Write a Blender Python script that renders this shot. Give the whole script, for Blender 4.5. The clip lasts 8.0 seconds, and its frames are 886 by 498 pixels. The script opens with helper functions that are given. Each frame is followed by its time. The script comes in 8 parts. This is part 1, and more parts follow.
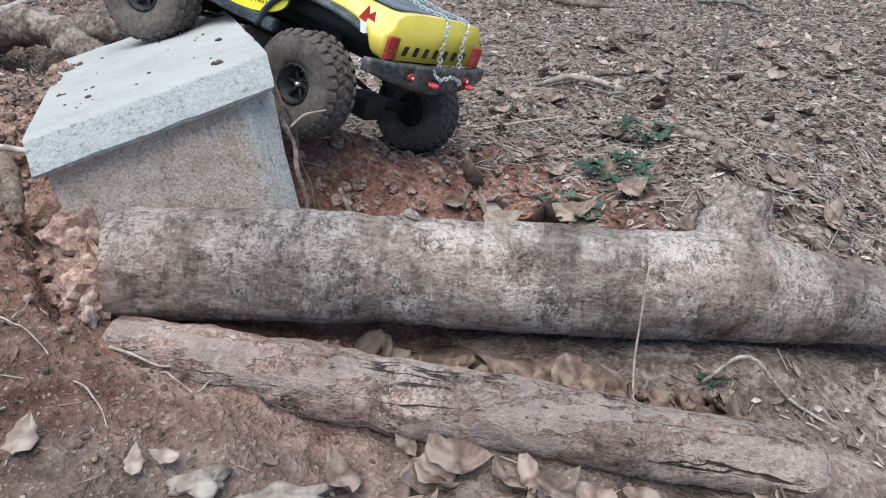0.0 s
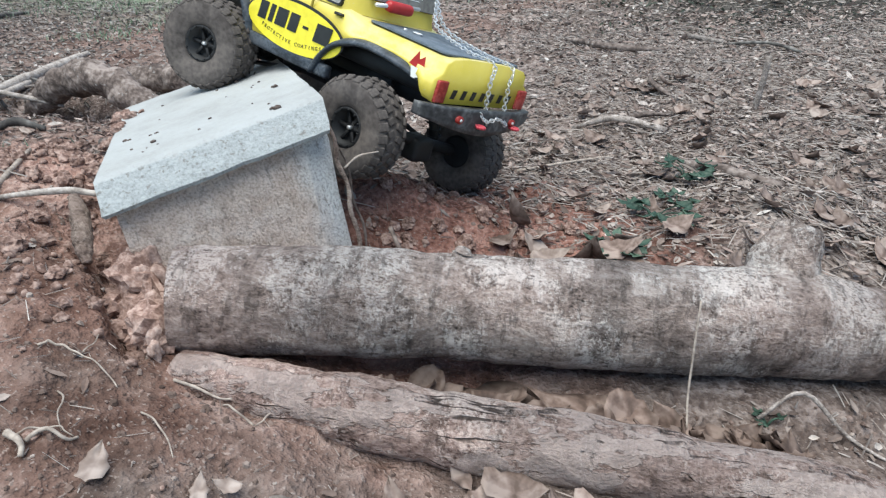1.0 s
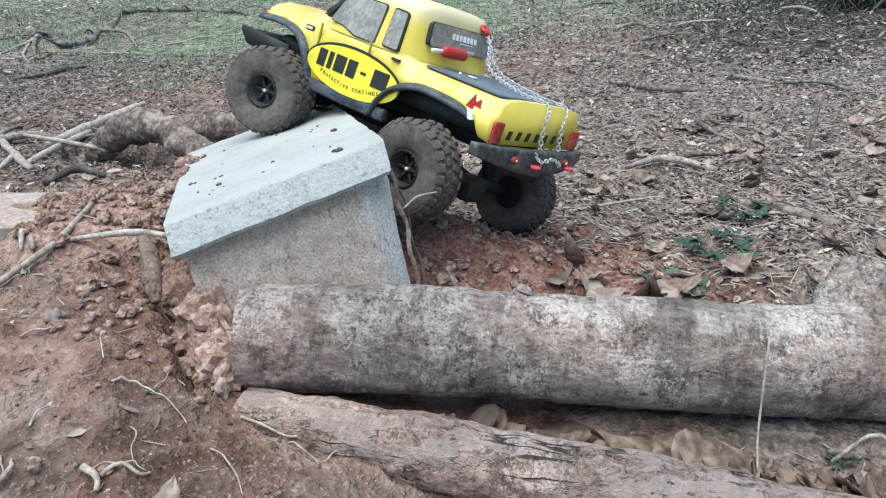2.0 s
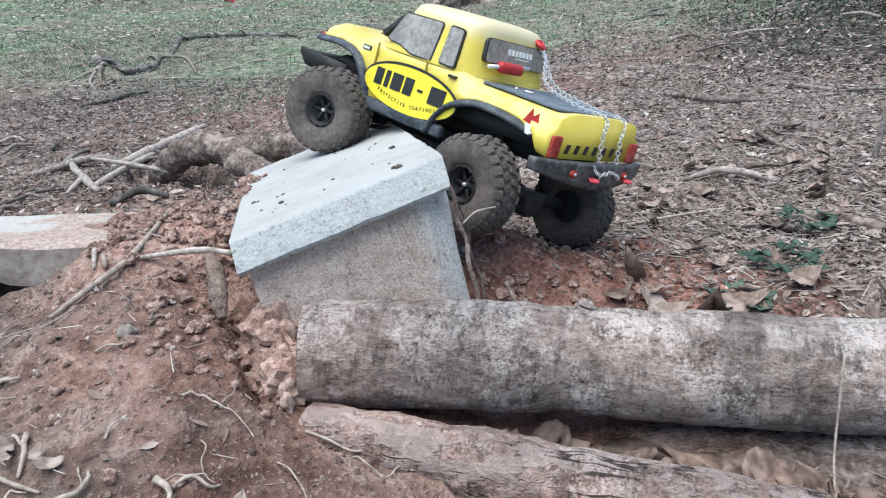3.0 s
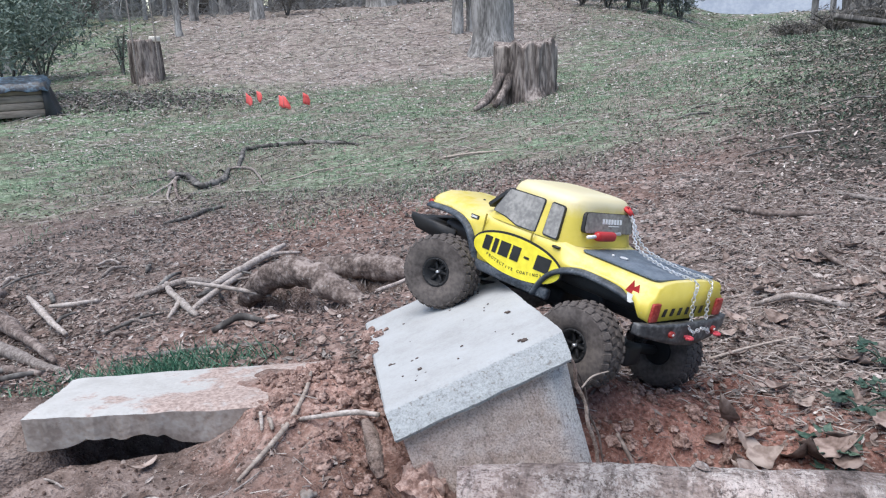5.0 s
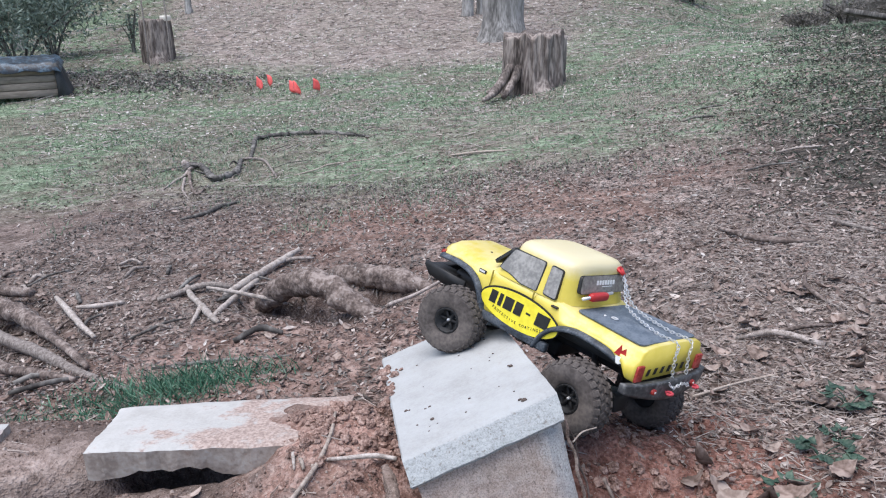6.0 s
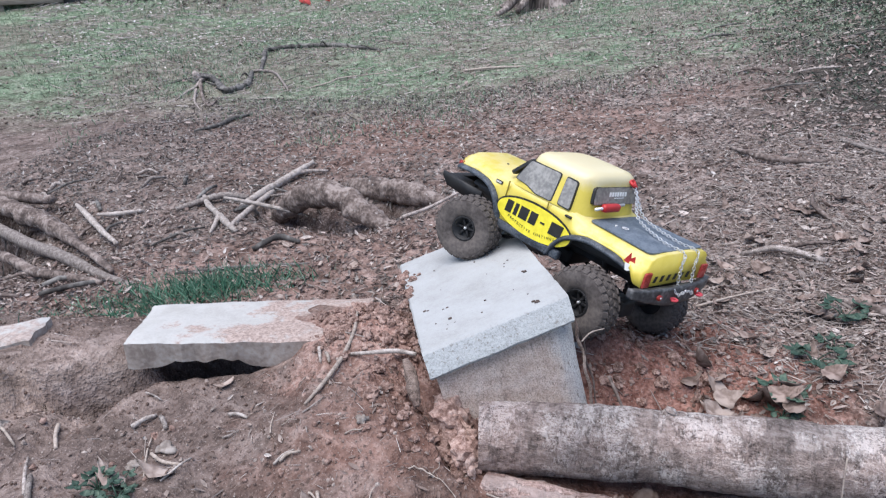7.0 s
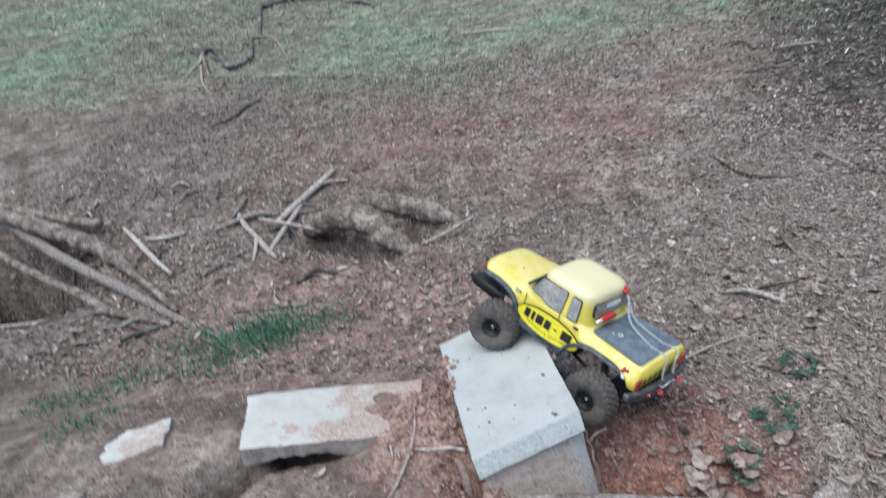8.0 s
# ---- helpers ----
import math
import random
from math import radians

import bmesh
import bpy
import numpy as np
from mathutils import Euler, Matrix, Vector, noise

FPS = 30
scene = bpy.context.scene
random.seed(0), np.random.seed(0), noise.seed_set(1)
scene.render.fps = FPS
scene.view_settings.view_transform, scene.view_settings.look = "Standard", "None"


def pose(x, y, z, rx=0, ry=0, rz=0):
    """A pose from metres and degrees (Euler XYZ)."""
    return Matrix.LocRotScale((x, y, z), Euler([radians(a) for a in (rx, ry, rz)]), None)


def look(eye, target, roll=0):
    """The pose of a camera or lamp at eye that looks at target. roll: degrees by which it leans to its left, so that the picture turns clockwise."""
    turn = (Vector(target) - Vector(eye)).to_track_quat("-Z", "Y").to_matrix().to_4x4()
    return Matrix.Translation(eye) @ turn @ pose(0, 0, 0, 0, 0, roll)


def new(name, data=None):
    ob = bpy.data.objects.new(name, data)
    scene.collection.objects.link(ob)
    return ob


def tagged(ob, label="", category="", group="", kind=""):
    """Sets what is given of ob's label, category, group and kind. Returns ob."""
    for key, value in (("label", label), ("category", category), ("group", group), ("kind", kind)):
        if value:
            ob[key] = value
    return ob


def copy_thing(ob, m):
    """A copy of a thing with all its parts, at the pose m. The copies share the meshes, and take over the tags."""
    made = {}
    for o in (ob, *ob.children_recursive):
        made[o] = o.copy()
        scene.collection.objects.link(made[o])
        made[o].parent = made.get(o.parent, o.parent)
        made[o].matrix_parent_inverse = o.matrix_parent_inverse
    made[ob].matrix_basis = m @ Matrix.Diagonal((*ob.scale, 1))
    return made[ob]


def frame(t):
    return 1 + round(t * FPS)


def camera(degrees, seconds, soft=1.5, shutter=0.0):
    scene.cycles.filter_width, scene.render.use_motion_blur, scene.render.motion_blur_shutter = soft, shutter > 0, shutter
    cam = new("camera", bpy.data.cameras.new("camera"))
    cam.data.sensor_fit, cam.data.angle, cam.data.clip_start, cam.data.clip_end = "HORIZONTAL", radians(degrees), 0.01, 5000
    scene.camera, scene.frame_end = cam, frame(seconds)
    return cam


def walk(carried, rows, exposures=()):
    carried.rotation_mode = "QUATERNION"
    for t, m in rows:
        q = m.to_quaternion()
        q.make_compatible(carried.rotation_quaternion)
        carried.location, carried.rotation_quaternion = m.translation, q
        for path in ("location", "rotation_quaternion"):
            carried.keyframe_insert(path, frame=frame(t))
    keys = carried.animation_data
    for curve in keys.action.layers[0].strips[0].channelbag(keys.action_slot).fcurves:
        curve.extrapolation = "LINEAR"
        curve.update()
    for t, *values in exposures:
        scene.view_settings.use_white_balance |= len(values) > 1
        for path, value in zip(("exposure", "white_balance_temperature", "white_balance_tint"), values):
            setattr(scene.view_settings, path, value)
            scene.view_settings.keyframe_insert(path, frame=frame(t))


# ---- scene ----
cam = camera(61.6, 8.0, soft=1.15, shutter=0.2)
PATH = [
    (0, (0.073, 0.037, 0.678), (-0.002, 1.76, -0.336), 6.8),
    (0.5, (0.067, 0.024, 0.672), (-0.027, 1.765, -0.308), 6.3),
    (1, (0.058, 0.018, 0.678), (-0.126, 1.784, -0.243), 4.9),
    (1.5, (0.046, 0.013, 0.678), (-0.26, 1.801, -0.164), 2.1),
    (1.7, (0.039, 0.007, 0.675), (-0.255, 1.803, -0.155), 2.9),
    (2.8, (0.035, 0.008, 0.674), (-0.36, 1.797, -0.127), 1.7),
    (3, (0.028, 0.004, 0.673), (-0.414, 1.789, -0.114), 0.8),
    (3.5, (0.022, 0.002, 0.666), (-0.445, 1.766, -0.151), 0.0),
    (3.9, (0.014, 0.0, 0.695), (-0.462, 1.786, -0.068), -0.2),
    (4, (-0.004, 0.003, 0.698), (-0.463, 1.819, -0.002), 0.1),
    (4.3, (-0.036, -0.037, 0.757), (-0.53, 1.814, 0.183), -0.6),
    (4.5, (-0.044, -0.08, 0.788), (-0.596, 1.767, 0.254), -1.1),
    (5, (-0.046, -0.121, 0.835), (-0.62, 1.706, 0.258), -2.1),
    (5.2, (-0.047, -0.143, 0.864), (-0.655, 1.683, 0.319), -2.4),
    (6.3, (-0.018, -0.26, 1.053), (-0.599, 1.533, 0.383), -0.9),
    (6.5, (-0.02, -0.286, 1.059), (-0.616, 1.495, 0.371), -0.9),
    (7, (-0.024, -0.282, 1.021), (-0.605, 1.439, 0.183), -0.4),
    (7.2, (-0.046, -0.258, 1.033), (-0.607, 1.436, 0.13), 0.1),
    (7.3, (-0.059, -0.259, 1.051), (-0.712, 1.357, 0.071), -2.2),
    (7.4, (-0.062, -0.257, 1.121), (-0.667, 1.271, -0.019), -1.5),
    (7.5, (-0.06, -0.264, 1.214), (-0.651, 1.213, 0.002), -2.2),
    (7.6, (-0.048, -0.284, 1.308), (-0.608, 1.156, 0.038), -1.5),
    (7.7, (-0.04, -0.288, 1.416), (-0.607, 1.15, 0.146), -2.6),
    (7.8, (-0.033, -0.305, 1.513), (-0.587, 1.176, 0.288), -3.1),
    (7.9, (-0.039, -0.344, 1.576), (-0.581, 1.189, 0.413), -3.2),
    (8, (-0.049, -0.385, 1.636), (-0.598, 1.206, 0.554), -4.4),
]
walk(cam, [(t, look(eye, target, roll)) for t, eye, target, roll in PATH], ((0.0, 1.28, 6800, 5), (1.0, 1.37, 6720, 2), (1.5, 1.42, 6600, -1), (3.0, 1.44, 6580, 5), (4.0, 1.40, 6560, 8), (5.0, 1.29, 6600, 11), (7.0, 1.27, 6520, 13), (8.0, 1.14, 6400, 4)))

# ---- sky, sun, exposure ----
world = bpy.data.worlds.new("overcast_sky")
scene.world = world
world.use_nodes = True
wn = world.node_tree.nodes
sky = wn.new("ShaderNodeTexSky")
sky.sky_type, sky.sun_disc = "NISHITA", False
sky.sun_elevation, sky.sun_rotation = radians(80), radians(260)
sky.air_density, sky.dust_density, sky.ozone_density = 1.0, 0.5, 1.6
world.node_tree.links.new(sky.outputs[0], wn["Background"].inputs[0])
wn["Background"].inputs[1].default_value = 0.085
sun = new("sun", bpy.data.lights.new("sun", "SUN"))
sun.data.energy, sun.data.angle, sun.data.color = 2.0, radians(70), (1.0, 0.99, 0.98)
sun.matrix_world = look((-2.0, -1.2, 10), (0, 1, 0))
scene.view_settings.exposure = 1.2


# ---- materials ----
def shader(name, metal=0.0, rough=0.8, spec=0.4):
    m = bpy.data.materials.new(name)
    m.use_nodes = True
    t = m.node_tree
    b = t.nodes["Principled BSDF"]
    b.inputs["Metallic"].default_value, b.inputs["Roughness"].default_value = metal, rough
    b.inputs["Specular IOR Level"].default_value = spec
    return m, t, b


def node(t, kind):
    return t.nodes.new("ShaderNode" + kind)


def noise_tex(t, where, scale, detail=6.0, rough=0.6):
    n = node(t, "TexNoise")
    n.inputs["Scale"].default_value, n.inputs["Detail"].default_value, n.inputs["Roughness"].default_value = scale, detail, rough
    t.links.new(where, n.inputs["Vector"])
    return n.outputs["Fac"]


def ramp(t, fac, stops):
    r = node(t, "ValToRGB")
    e = r.color_ramp.elements
    while len(e) < len(stops):
        e.new(0.5)
    for k, (at, c) in enumerate(stops):
        e[k].position, e[k].color = at, (*c, 1) if len(c) == 3 else c
    t.links.new(fac, r.inputs[0])
    return r.outputs[0]


def mix(t, fac, a, b, how="MIX"):
    n = node(t, "Mix")
    n.data_type, n.blend_type = "RGBA", how
    for slot, v in ((0, fac), (6, a), (7, b)):
        if isinstance(v, (int, float)):
            n.inputs[slot].default_value = v
        elif isinstance(v, tuple):
            n.inputs[slot].default_value = (*v, 1)
        else:
            t.links.new(v, n.inputs[slot])
    return n.outputs[2]


def calc(t, how, a, b=0.0, c=0.0):
    n = node(t, "Math")
    n.operation = how
    for slot, v in enumerate((a, b, c)):
        if isinstance(v, (int, float)):
            n.inputs[slot].default_value = v
        else:
            t.links.new(v, n.inputs[slot])
    return n.outputs[0]


def step(t, v, low, high):
    n = node(t, "MapRange")
    n.interpolation_type = "SMOOTHSTEP"
    n.inputs[1].default_value, n.inputs[2].default_value = low, high
    t.links.new(v, n.inputs[0])
    return n.outputs[0]


def relief(t, b, fac, strength, distance):
    n = node(t, "Bump")
    n.inputs["Strength"].default_value, n.inputs["Distance"].default_value = strength, distance
    t.links.new(fac, n.inputs["Height"])
    t.links.new(n.outputs[0], b.inputs["Normal"])


def coords(t, stretch=(1, 1, 1)):
    c = node(t, "TexCoord")
    m = node(t, "Mapping")
    m.inputs["Scale"].default_value = stretch
    t.links.new(c.outputs["Object"], m.inputs["Vector"])
    return m.outputs[0]


def mottled(name, colours, scale, fine=8.0, rough=0.85, metal=0.0, depth=0.002, strength=0.5, stretch=(1, 1, 1), vary=0.0, spec=0.3, dirt=None, dirt_at=0.6):
    """Two scales of noise through a ramp of colours, relief from the finer one; vary shifts the value from object to object."""
    m, t, b = shader(name, metal, rough, spec)
    where = coords(t, stretch)
    big, small = noise_tex(t, where, scale, 4.0), noise_tex(t, where, scale * fine, 2.0, 0.5)
    fac = calc(t, "ADD", calc(t, "MULTIPLY", big, 0.62), calc(t, "MULTIPLY", small, 0.38))
    n = len(colours)
    col = ramp(t, fac, [(0.40 + 0.20 * k / max(1, n - 1), c) for k, c in enumerate(colours)])
    if dirt:
        col = mix(t, step(t, noise_tex(t, where, scale * 2.3, 8.0, 0.75), dirt_at, dirt_at + 0.14), col, dirt)
    if vary:
        info = node(t, "ObjectInfo")
        h = node(t, "HueSaturation")
        t.links.new(calc(t, "ADD", calc(t, "MULTIPLY", info.outputs["Random"], 2 * vary), 1 - vary), h.inputs["Value"])
        t.links.new(col, h.inputs["Color"])
        col = h.outputs[0]
    t.links.new(col, b.inputs["Base Color"])
    relief(t, b, fac, strength, depth)
    return m


def island(name, colours, rough=0.85, shine=0.2, through_light=0.0):
    """For loose stuff: each piece takes its own colour from the ramp."""
    m, t, b = shader(name, 0, rough, shine)
    g = node(t, "NewGeometry")
    n = len(colours)
    col = ramp(t, g.outputs["Random Per Island"], [(k / max(1, n - 1), c) for k, c in enumerate(colours)])
    grain = noise_tex(t, coords(t), 90.0, 4.0)
    t.links.new(mix(t, 1.0, col, ramp(t, grain, [(0.3, (0.62, 0.62, 0.62)), (0.7, (1.15, 1.15, 1.15))]), "MULTIPLY"), b.inputs["Base Color"])
    relief(t, b, grain, 0.4, 0.002)
    return m


def plain(name, colour, rough=0.5, metal=0.0, spec=0.4):
    m, t, b = shader(name, metal, rough, spec)
    where = coords(t)
    dust = noise_tex(t, where, 60.0, 6.0)
    t.links.new(ramp(t, dust, [(0.35, colour), (0.75, tuple(min(1, 1.25 * c + 0.012) for c in colour))]), b.inputs["Base Color"])
    t.links.new(calc(t, "ADD", calc(t, "MULTIPLY", dust, 0.3), rough - 0.15), b.inputs["Roughness"])
    return m


def ground_material():
    m, t, b = shader("earth", 0, 0.95, 0.15)
    g = node(t, "NewGeometry")
    p = g.outputs["Position"]
    xyz = node(t, "SeparateXYZ")
    t.links.new(p, xyz.inputs[0])
    x, y = xyz.outputs[0], xyz.outputs[1]
    n1, n2, n3, n4 = noise_tex(t, p, 0.9, 6), noise_tex(t, p, 5.0, 8, 0.7), noise_tex(t, p, 34.0, 4, 0.6), noise_tex(t, p, 120.0, 2, 0.55)
    fac = calc(t, "ADD", calc(t, "MULTIPLY", n2, 0.3), calc(t, "ADD", calc(t, "MULTIPLY", n3, 0.35), calc(t, "MULTIPLY", n4, 0.35)))
    soft = calc(t, "ADD", calc(t, "MULTIPLY", n2, 0.42), calc(t, "ADD", calc(t, "MULTIPLY", n3, 0.40), calc(t, "MULTIPLY", n4, 0.18)))
    clay = ramp(t, soft, [(0.41, SOIL[0]), (0.5, SOIL[1]), (0.59, SOIL[2])])
    red = ramp(t, soft, [(0.41, RED[0]), (0.5, RED[1]), (0.59, RED[2])])
    humus = ramp(t, calc(t, "ADD", calc(t, "MULTIPLY", n3, 0.5), calc(t, "MULTIPLY", n4, 0.5)), [(0.42, HUMUS[0]), (0.5, HUMUS[1]), (0.58, HUMUS[2])])
    turf = ramp(t, calc(t, "ADD", calc(t, "MULTIPLY", n2, 0.4), calc(t, "MULTIPLY", n3, 0.6)), [(0.41, TURF[0]), (0.5, TURF[1]), (0.58, TURF[2])])
    wobble = calc(t, "MULTIPLY", calc(t, "SUBTRACT", n1, 0.5), 3.0)
    wob2 = calc(t, "MULTIPLY", calc(t, "SUBTRACT", n2, 0.5), 0.9)
    away = calc(t, "SQRT", calc(t, "ADD", calc(t, "POWER", calc(t, "ADD", x, 0.3), 2.0), calc(t, "POWER", calc(t, "SUBTRACT", y, 0.72), 2.0)))
    col = mix(t, step(t, calc(t, "ADD", away, wob2), 0.12, 0.46), red, clay)
    col = mix(t, calc(t, "MULTIPLY", step(t, calc(t, "ADD", y, calc(t, "ADD", calc(t, "MULTIPLY", wob2, 0.6), calc(t, "MULTIPLY", wobble, 0.4))), 0.95, 1.35), 0.65), col, ramp(t, fac, [(0.42, GREY[0]), (0.5, GREY[1]), (0.58, GREY[2])]))
    trodden = calc(t, "SQRT", calc(t, "ADD", calc(t, "POWER", calc(t, "MULTIPLY", calc(t, "ADD", x, 0.75), 0.55), 2.0), calc(t, "POWER", calc(t, "SUBTRACT", y, 3.5), 2.0)))
    col = mix(t, calc(t, "MULTIPLY", step(t, calc(t, "ADD", trodden, calc(t, "ADD", wob2, calc(t, "MULTIPLY", wobble, 0.4))), 1.3, 0.4), 0.9), col, red)
    scuffed = calc(t, "SQRT", calc(t, "ADD", calc(t, "POWER", calc(t, "MULTIPLY", calc(t, "ADD", x, 1.2), 0.6), 2.0), calc(t, "POWER", calc(t, "MULTIPLY", calc(t, "SUBTRACT", y, 1.50), 1.0), 2.0)))
    col = mix(t, calc(t, "MULTIPLY", step(t, calc(t, "ADD", scuffed, wob2), 0.75, 0.30), 0.85), col, ramp(t, soft, [(0.41, (0.140, 0.086, 0.070)), (0.5, (0.250, 0.166, 0.140)), (0.59, (0.36, 0.262, 0.226))]))
    cut = calc(t, "SQRT", calc(t, "ADD", calc(t, "POWER", calc(t, "ADD", x, 1.08), 2.0), calc(t, "POWER", calc(t, "MULTIPLY", calc(t, "SUBTRACT", y, 0.60), 1.3), 2.0)))
    col = mix(t, calc(t, "MULTIPLY", step(t, calc(t, "ADD", cut, calc(t, "MULTIPLY", wob2, 0.4)), 0.24, 0.10), 0.85), col, ramp(t, soft, [(0.41, (0.125, 0.092, 0.078)), (0.5, (0.225, 0.171, 0.147)), (0.59, (0.33, 0.266, 0.236))]))
    heap = calc(t, "SQRT", calc(t, "ADD", calc(t, "POWER", calc(t, "ADD", x, 0.54), 2.0), calc(t, "POWER", calc(t, "SUBTRACT", y, 0.86), 2.0)))
    col = mix(t, step(t, calc(t, "ADD", heap, calc(t, "MULTIPLY", wob2, 0.5)), 0.26, 0.10), col, ramp(t, fac, [(0.42, HEAP[0]), (0.5, HEAP[1]), (0.58, HEAP[2])]))
    pit = calc(t, "SQRT", calc(t, "ADD", calc(t, "POWER", calc(t, "SUBTRACT", x, 0.0), 2.0), calc(t, "POWER", calc(t, "SUBTRACT", y, 0.97), 2.0)))
    dug = step(t, calc(t, "ADD", pit, calc(t, "MULTIPLY", wob2, 0.5)), 0.40, 0.18)
    litter = step(t, calc(t, "ADD", calc(t, "ADD", calc(t, "MULTIPLY", x, 0.8), calc(t, "MULTIPLY", y, 0.55)), calc(t, "ADD", wobble, wob2)), 0.55, 1.5)
    thick = calc(t, "MAXIMUM", step(t, x, 0.1, 0.8), calc(t, "ADD", 0.30, calc(t, "MULTIPLY", step(t, n1, 0.45, 0.58), 0.7)))
    col = mix(t, calc(t, "MULTIPLY", litter, thick), col, humus)
    # dark leaf mould on the east slope, with the trees' shade put in
    shaded_mould = calc(t, "MULTIPLY", step(t, calc(t, "ADD", x, calc(t, "ADD", calc(t, "MULTIPLY", wobble, 0.25), calc(t, "MULTIPLY", wob2, 0.5))), 0.0, 0.75), calc(t, "MULTIPLY", step(t, y, 1.7, 2.9), step(t, y, 14.0, 8.0)))
    col = mix(t, shaded_mould, col, ramp(t, fac, [(0.42, MOULD[0]), (0.5, MOULD[1]), (0.58, MOULD[2])]))
    col = mix(t, dug, col, ramp(t, fac, [(0.42, DUG[0]), (0.5, DUG[1]), (0.58, DUG[2])]))
    grass = step(t, calc(t, "ADD", calc(t, "SUBTRACT", y, calc(t, "MULTIPLY", x, 0.2)), calc(t, "ADD", calc(t, "MULTIPLY", wobble, 0.8), wob2)), 4.2, 5.6)
    grass = calc(t, "MULTIPLY", grass, calc(t, "ADD", 0.35, calc(t, "MULTIPLY", step(t, noise_tex(t, p, 0.75, 5, 0.65), 0.40, 0.56), 0.65)))
    bare = calc(t, "MULTIPLY", step(t, calc(t, "ADD", y, wobble), 11.0, 13.5), step(t, calc(t, "MULTIPLY", x, -1.0), 0.5, 3.5))
    bare = calc(t, "MULTIPLY", bare, step(t, calc(t, "ADD", calc(t, "ADD", x, calc(t, "MULTIPLY", y, 0.75)), wobble), -1.2, 0.6))
    # bare earth paled: the open slope's brighter light is put into it
    col = mix(t, calc(t, "MULTIPLY", bare, 0.75), col, ramp(t, calc(t, "ADD", calc(t, "MULTIPLY", n2, 0.5), calc(t, "MULTIPLY", n3, 0.5)), [(0.40, (0.17, 0.138, 0.124)), (0.5, (0.30, 0.250, 0.228)), (0.6, (0.46, 0.40, 0.372))]))
    rank = calc(t, "MULTIPLY", step(t, calc(t, "ADD", calc(t, "SUBTRACT", x, calc(t, "MULTIPLY", y, 0.12)), calc(t, "MULTIPLY", wob2, 0.6)), -0.1, 0.5), 0.35)
    col = mix(t, calc(t, "MULTIPLY", grass, calc(t, "SUBTRACT", 1.0, calc(t, "MAXIMUM", rank, calc(t, "MULTIPLY", bare, 0.85)))), col, turf)
    n5 = noise_tex(t, p, 260.0, 1.5, 0.5)
    worn = step(t, calc(t, "ADD", y, calc(t, "MULTIPLY", wob2, 0.4)), 1.2, 0.9)
    fine = calc(t, "SUBTRACT", 1.0, calc(t, "MULTIPLY", worn, 0.12))
    col = mix(t, 1.0, col, ramp(t, noise_tex(t, p, 7.0, 5, 0.65), [(0.36, (0.62, 0.61, 0.60)), (0.5, (0.98, 0.98, 0.98)), (0.64, (1.28, 1.28, 1.29))]), "MULTIPLY")
    col = mix(t, calc(t, "MULTIPLY", calc(t, "MULTIPLY", step(t, n5, 0.61, 0.71), 0.4), fine), col, (0.46, 0.39, 0.355))
    col = mix(t, calc(t, "MULTIPLY", calc(t, "MULTIPLY", step(t, noise_tex(t, p, 85.0, 3, 0.65), 0.58, 0.67), 0.65), fine), col, (0.065, 0.045, 0.038))
    t.links.new(col, b.inputs["Base Color"])
    relief(t, b, calc(t, "ADD", calc(t, "MULTIPLY", n3, 0.6), calc(t, "MULTIPLY", calc(t, "ADD", calc(t, "MULTIPLY", n4, 0.35), calc(t, "MULTIPLY", n5, 0.18)), fine)), 1.0, 0.02)
    return m


SOIL = ((0.080, 0.059, 0.051), (0.146, 0.110, 0.096), (0.232, 0.183, 0.163))
RED = ((0.112, 0.061, 0.047), (0.198, 0.117, 0.093), (0.300, 0.196, 0.163))
DUG = ((0.108, 0.049, 0.037), (0.216, 0.107, 0.084), (0.343, 0.194, 0.157))
MOULD = ((0.020, 0.018, 0.015), (0.052, 0.046, 0.039), (0.13, 0.118, 0.104))
HEAP = ((0.17, 0.097, 0.077), (0.30, 0.188, 0.155), (0.43, 0.303, 0.258))
GREY = ((0.070, 0.050, 0.043), (0.170, 0.128, 0.112), (0.31, 0.257, 0.232))
HUMUS = ((0.077, 0.056, 0.049), (0.211, 0.166, 0.145), (0.396, 0.332, 0.302))
TURF = ((0.057, 0.089, 0.050), (0.139, 0.196, 0.122), (0.268, 0.321, 0.231))
earth = ground_material()


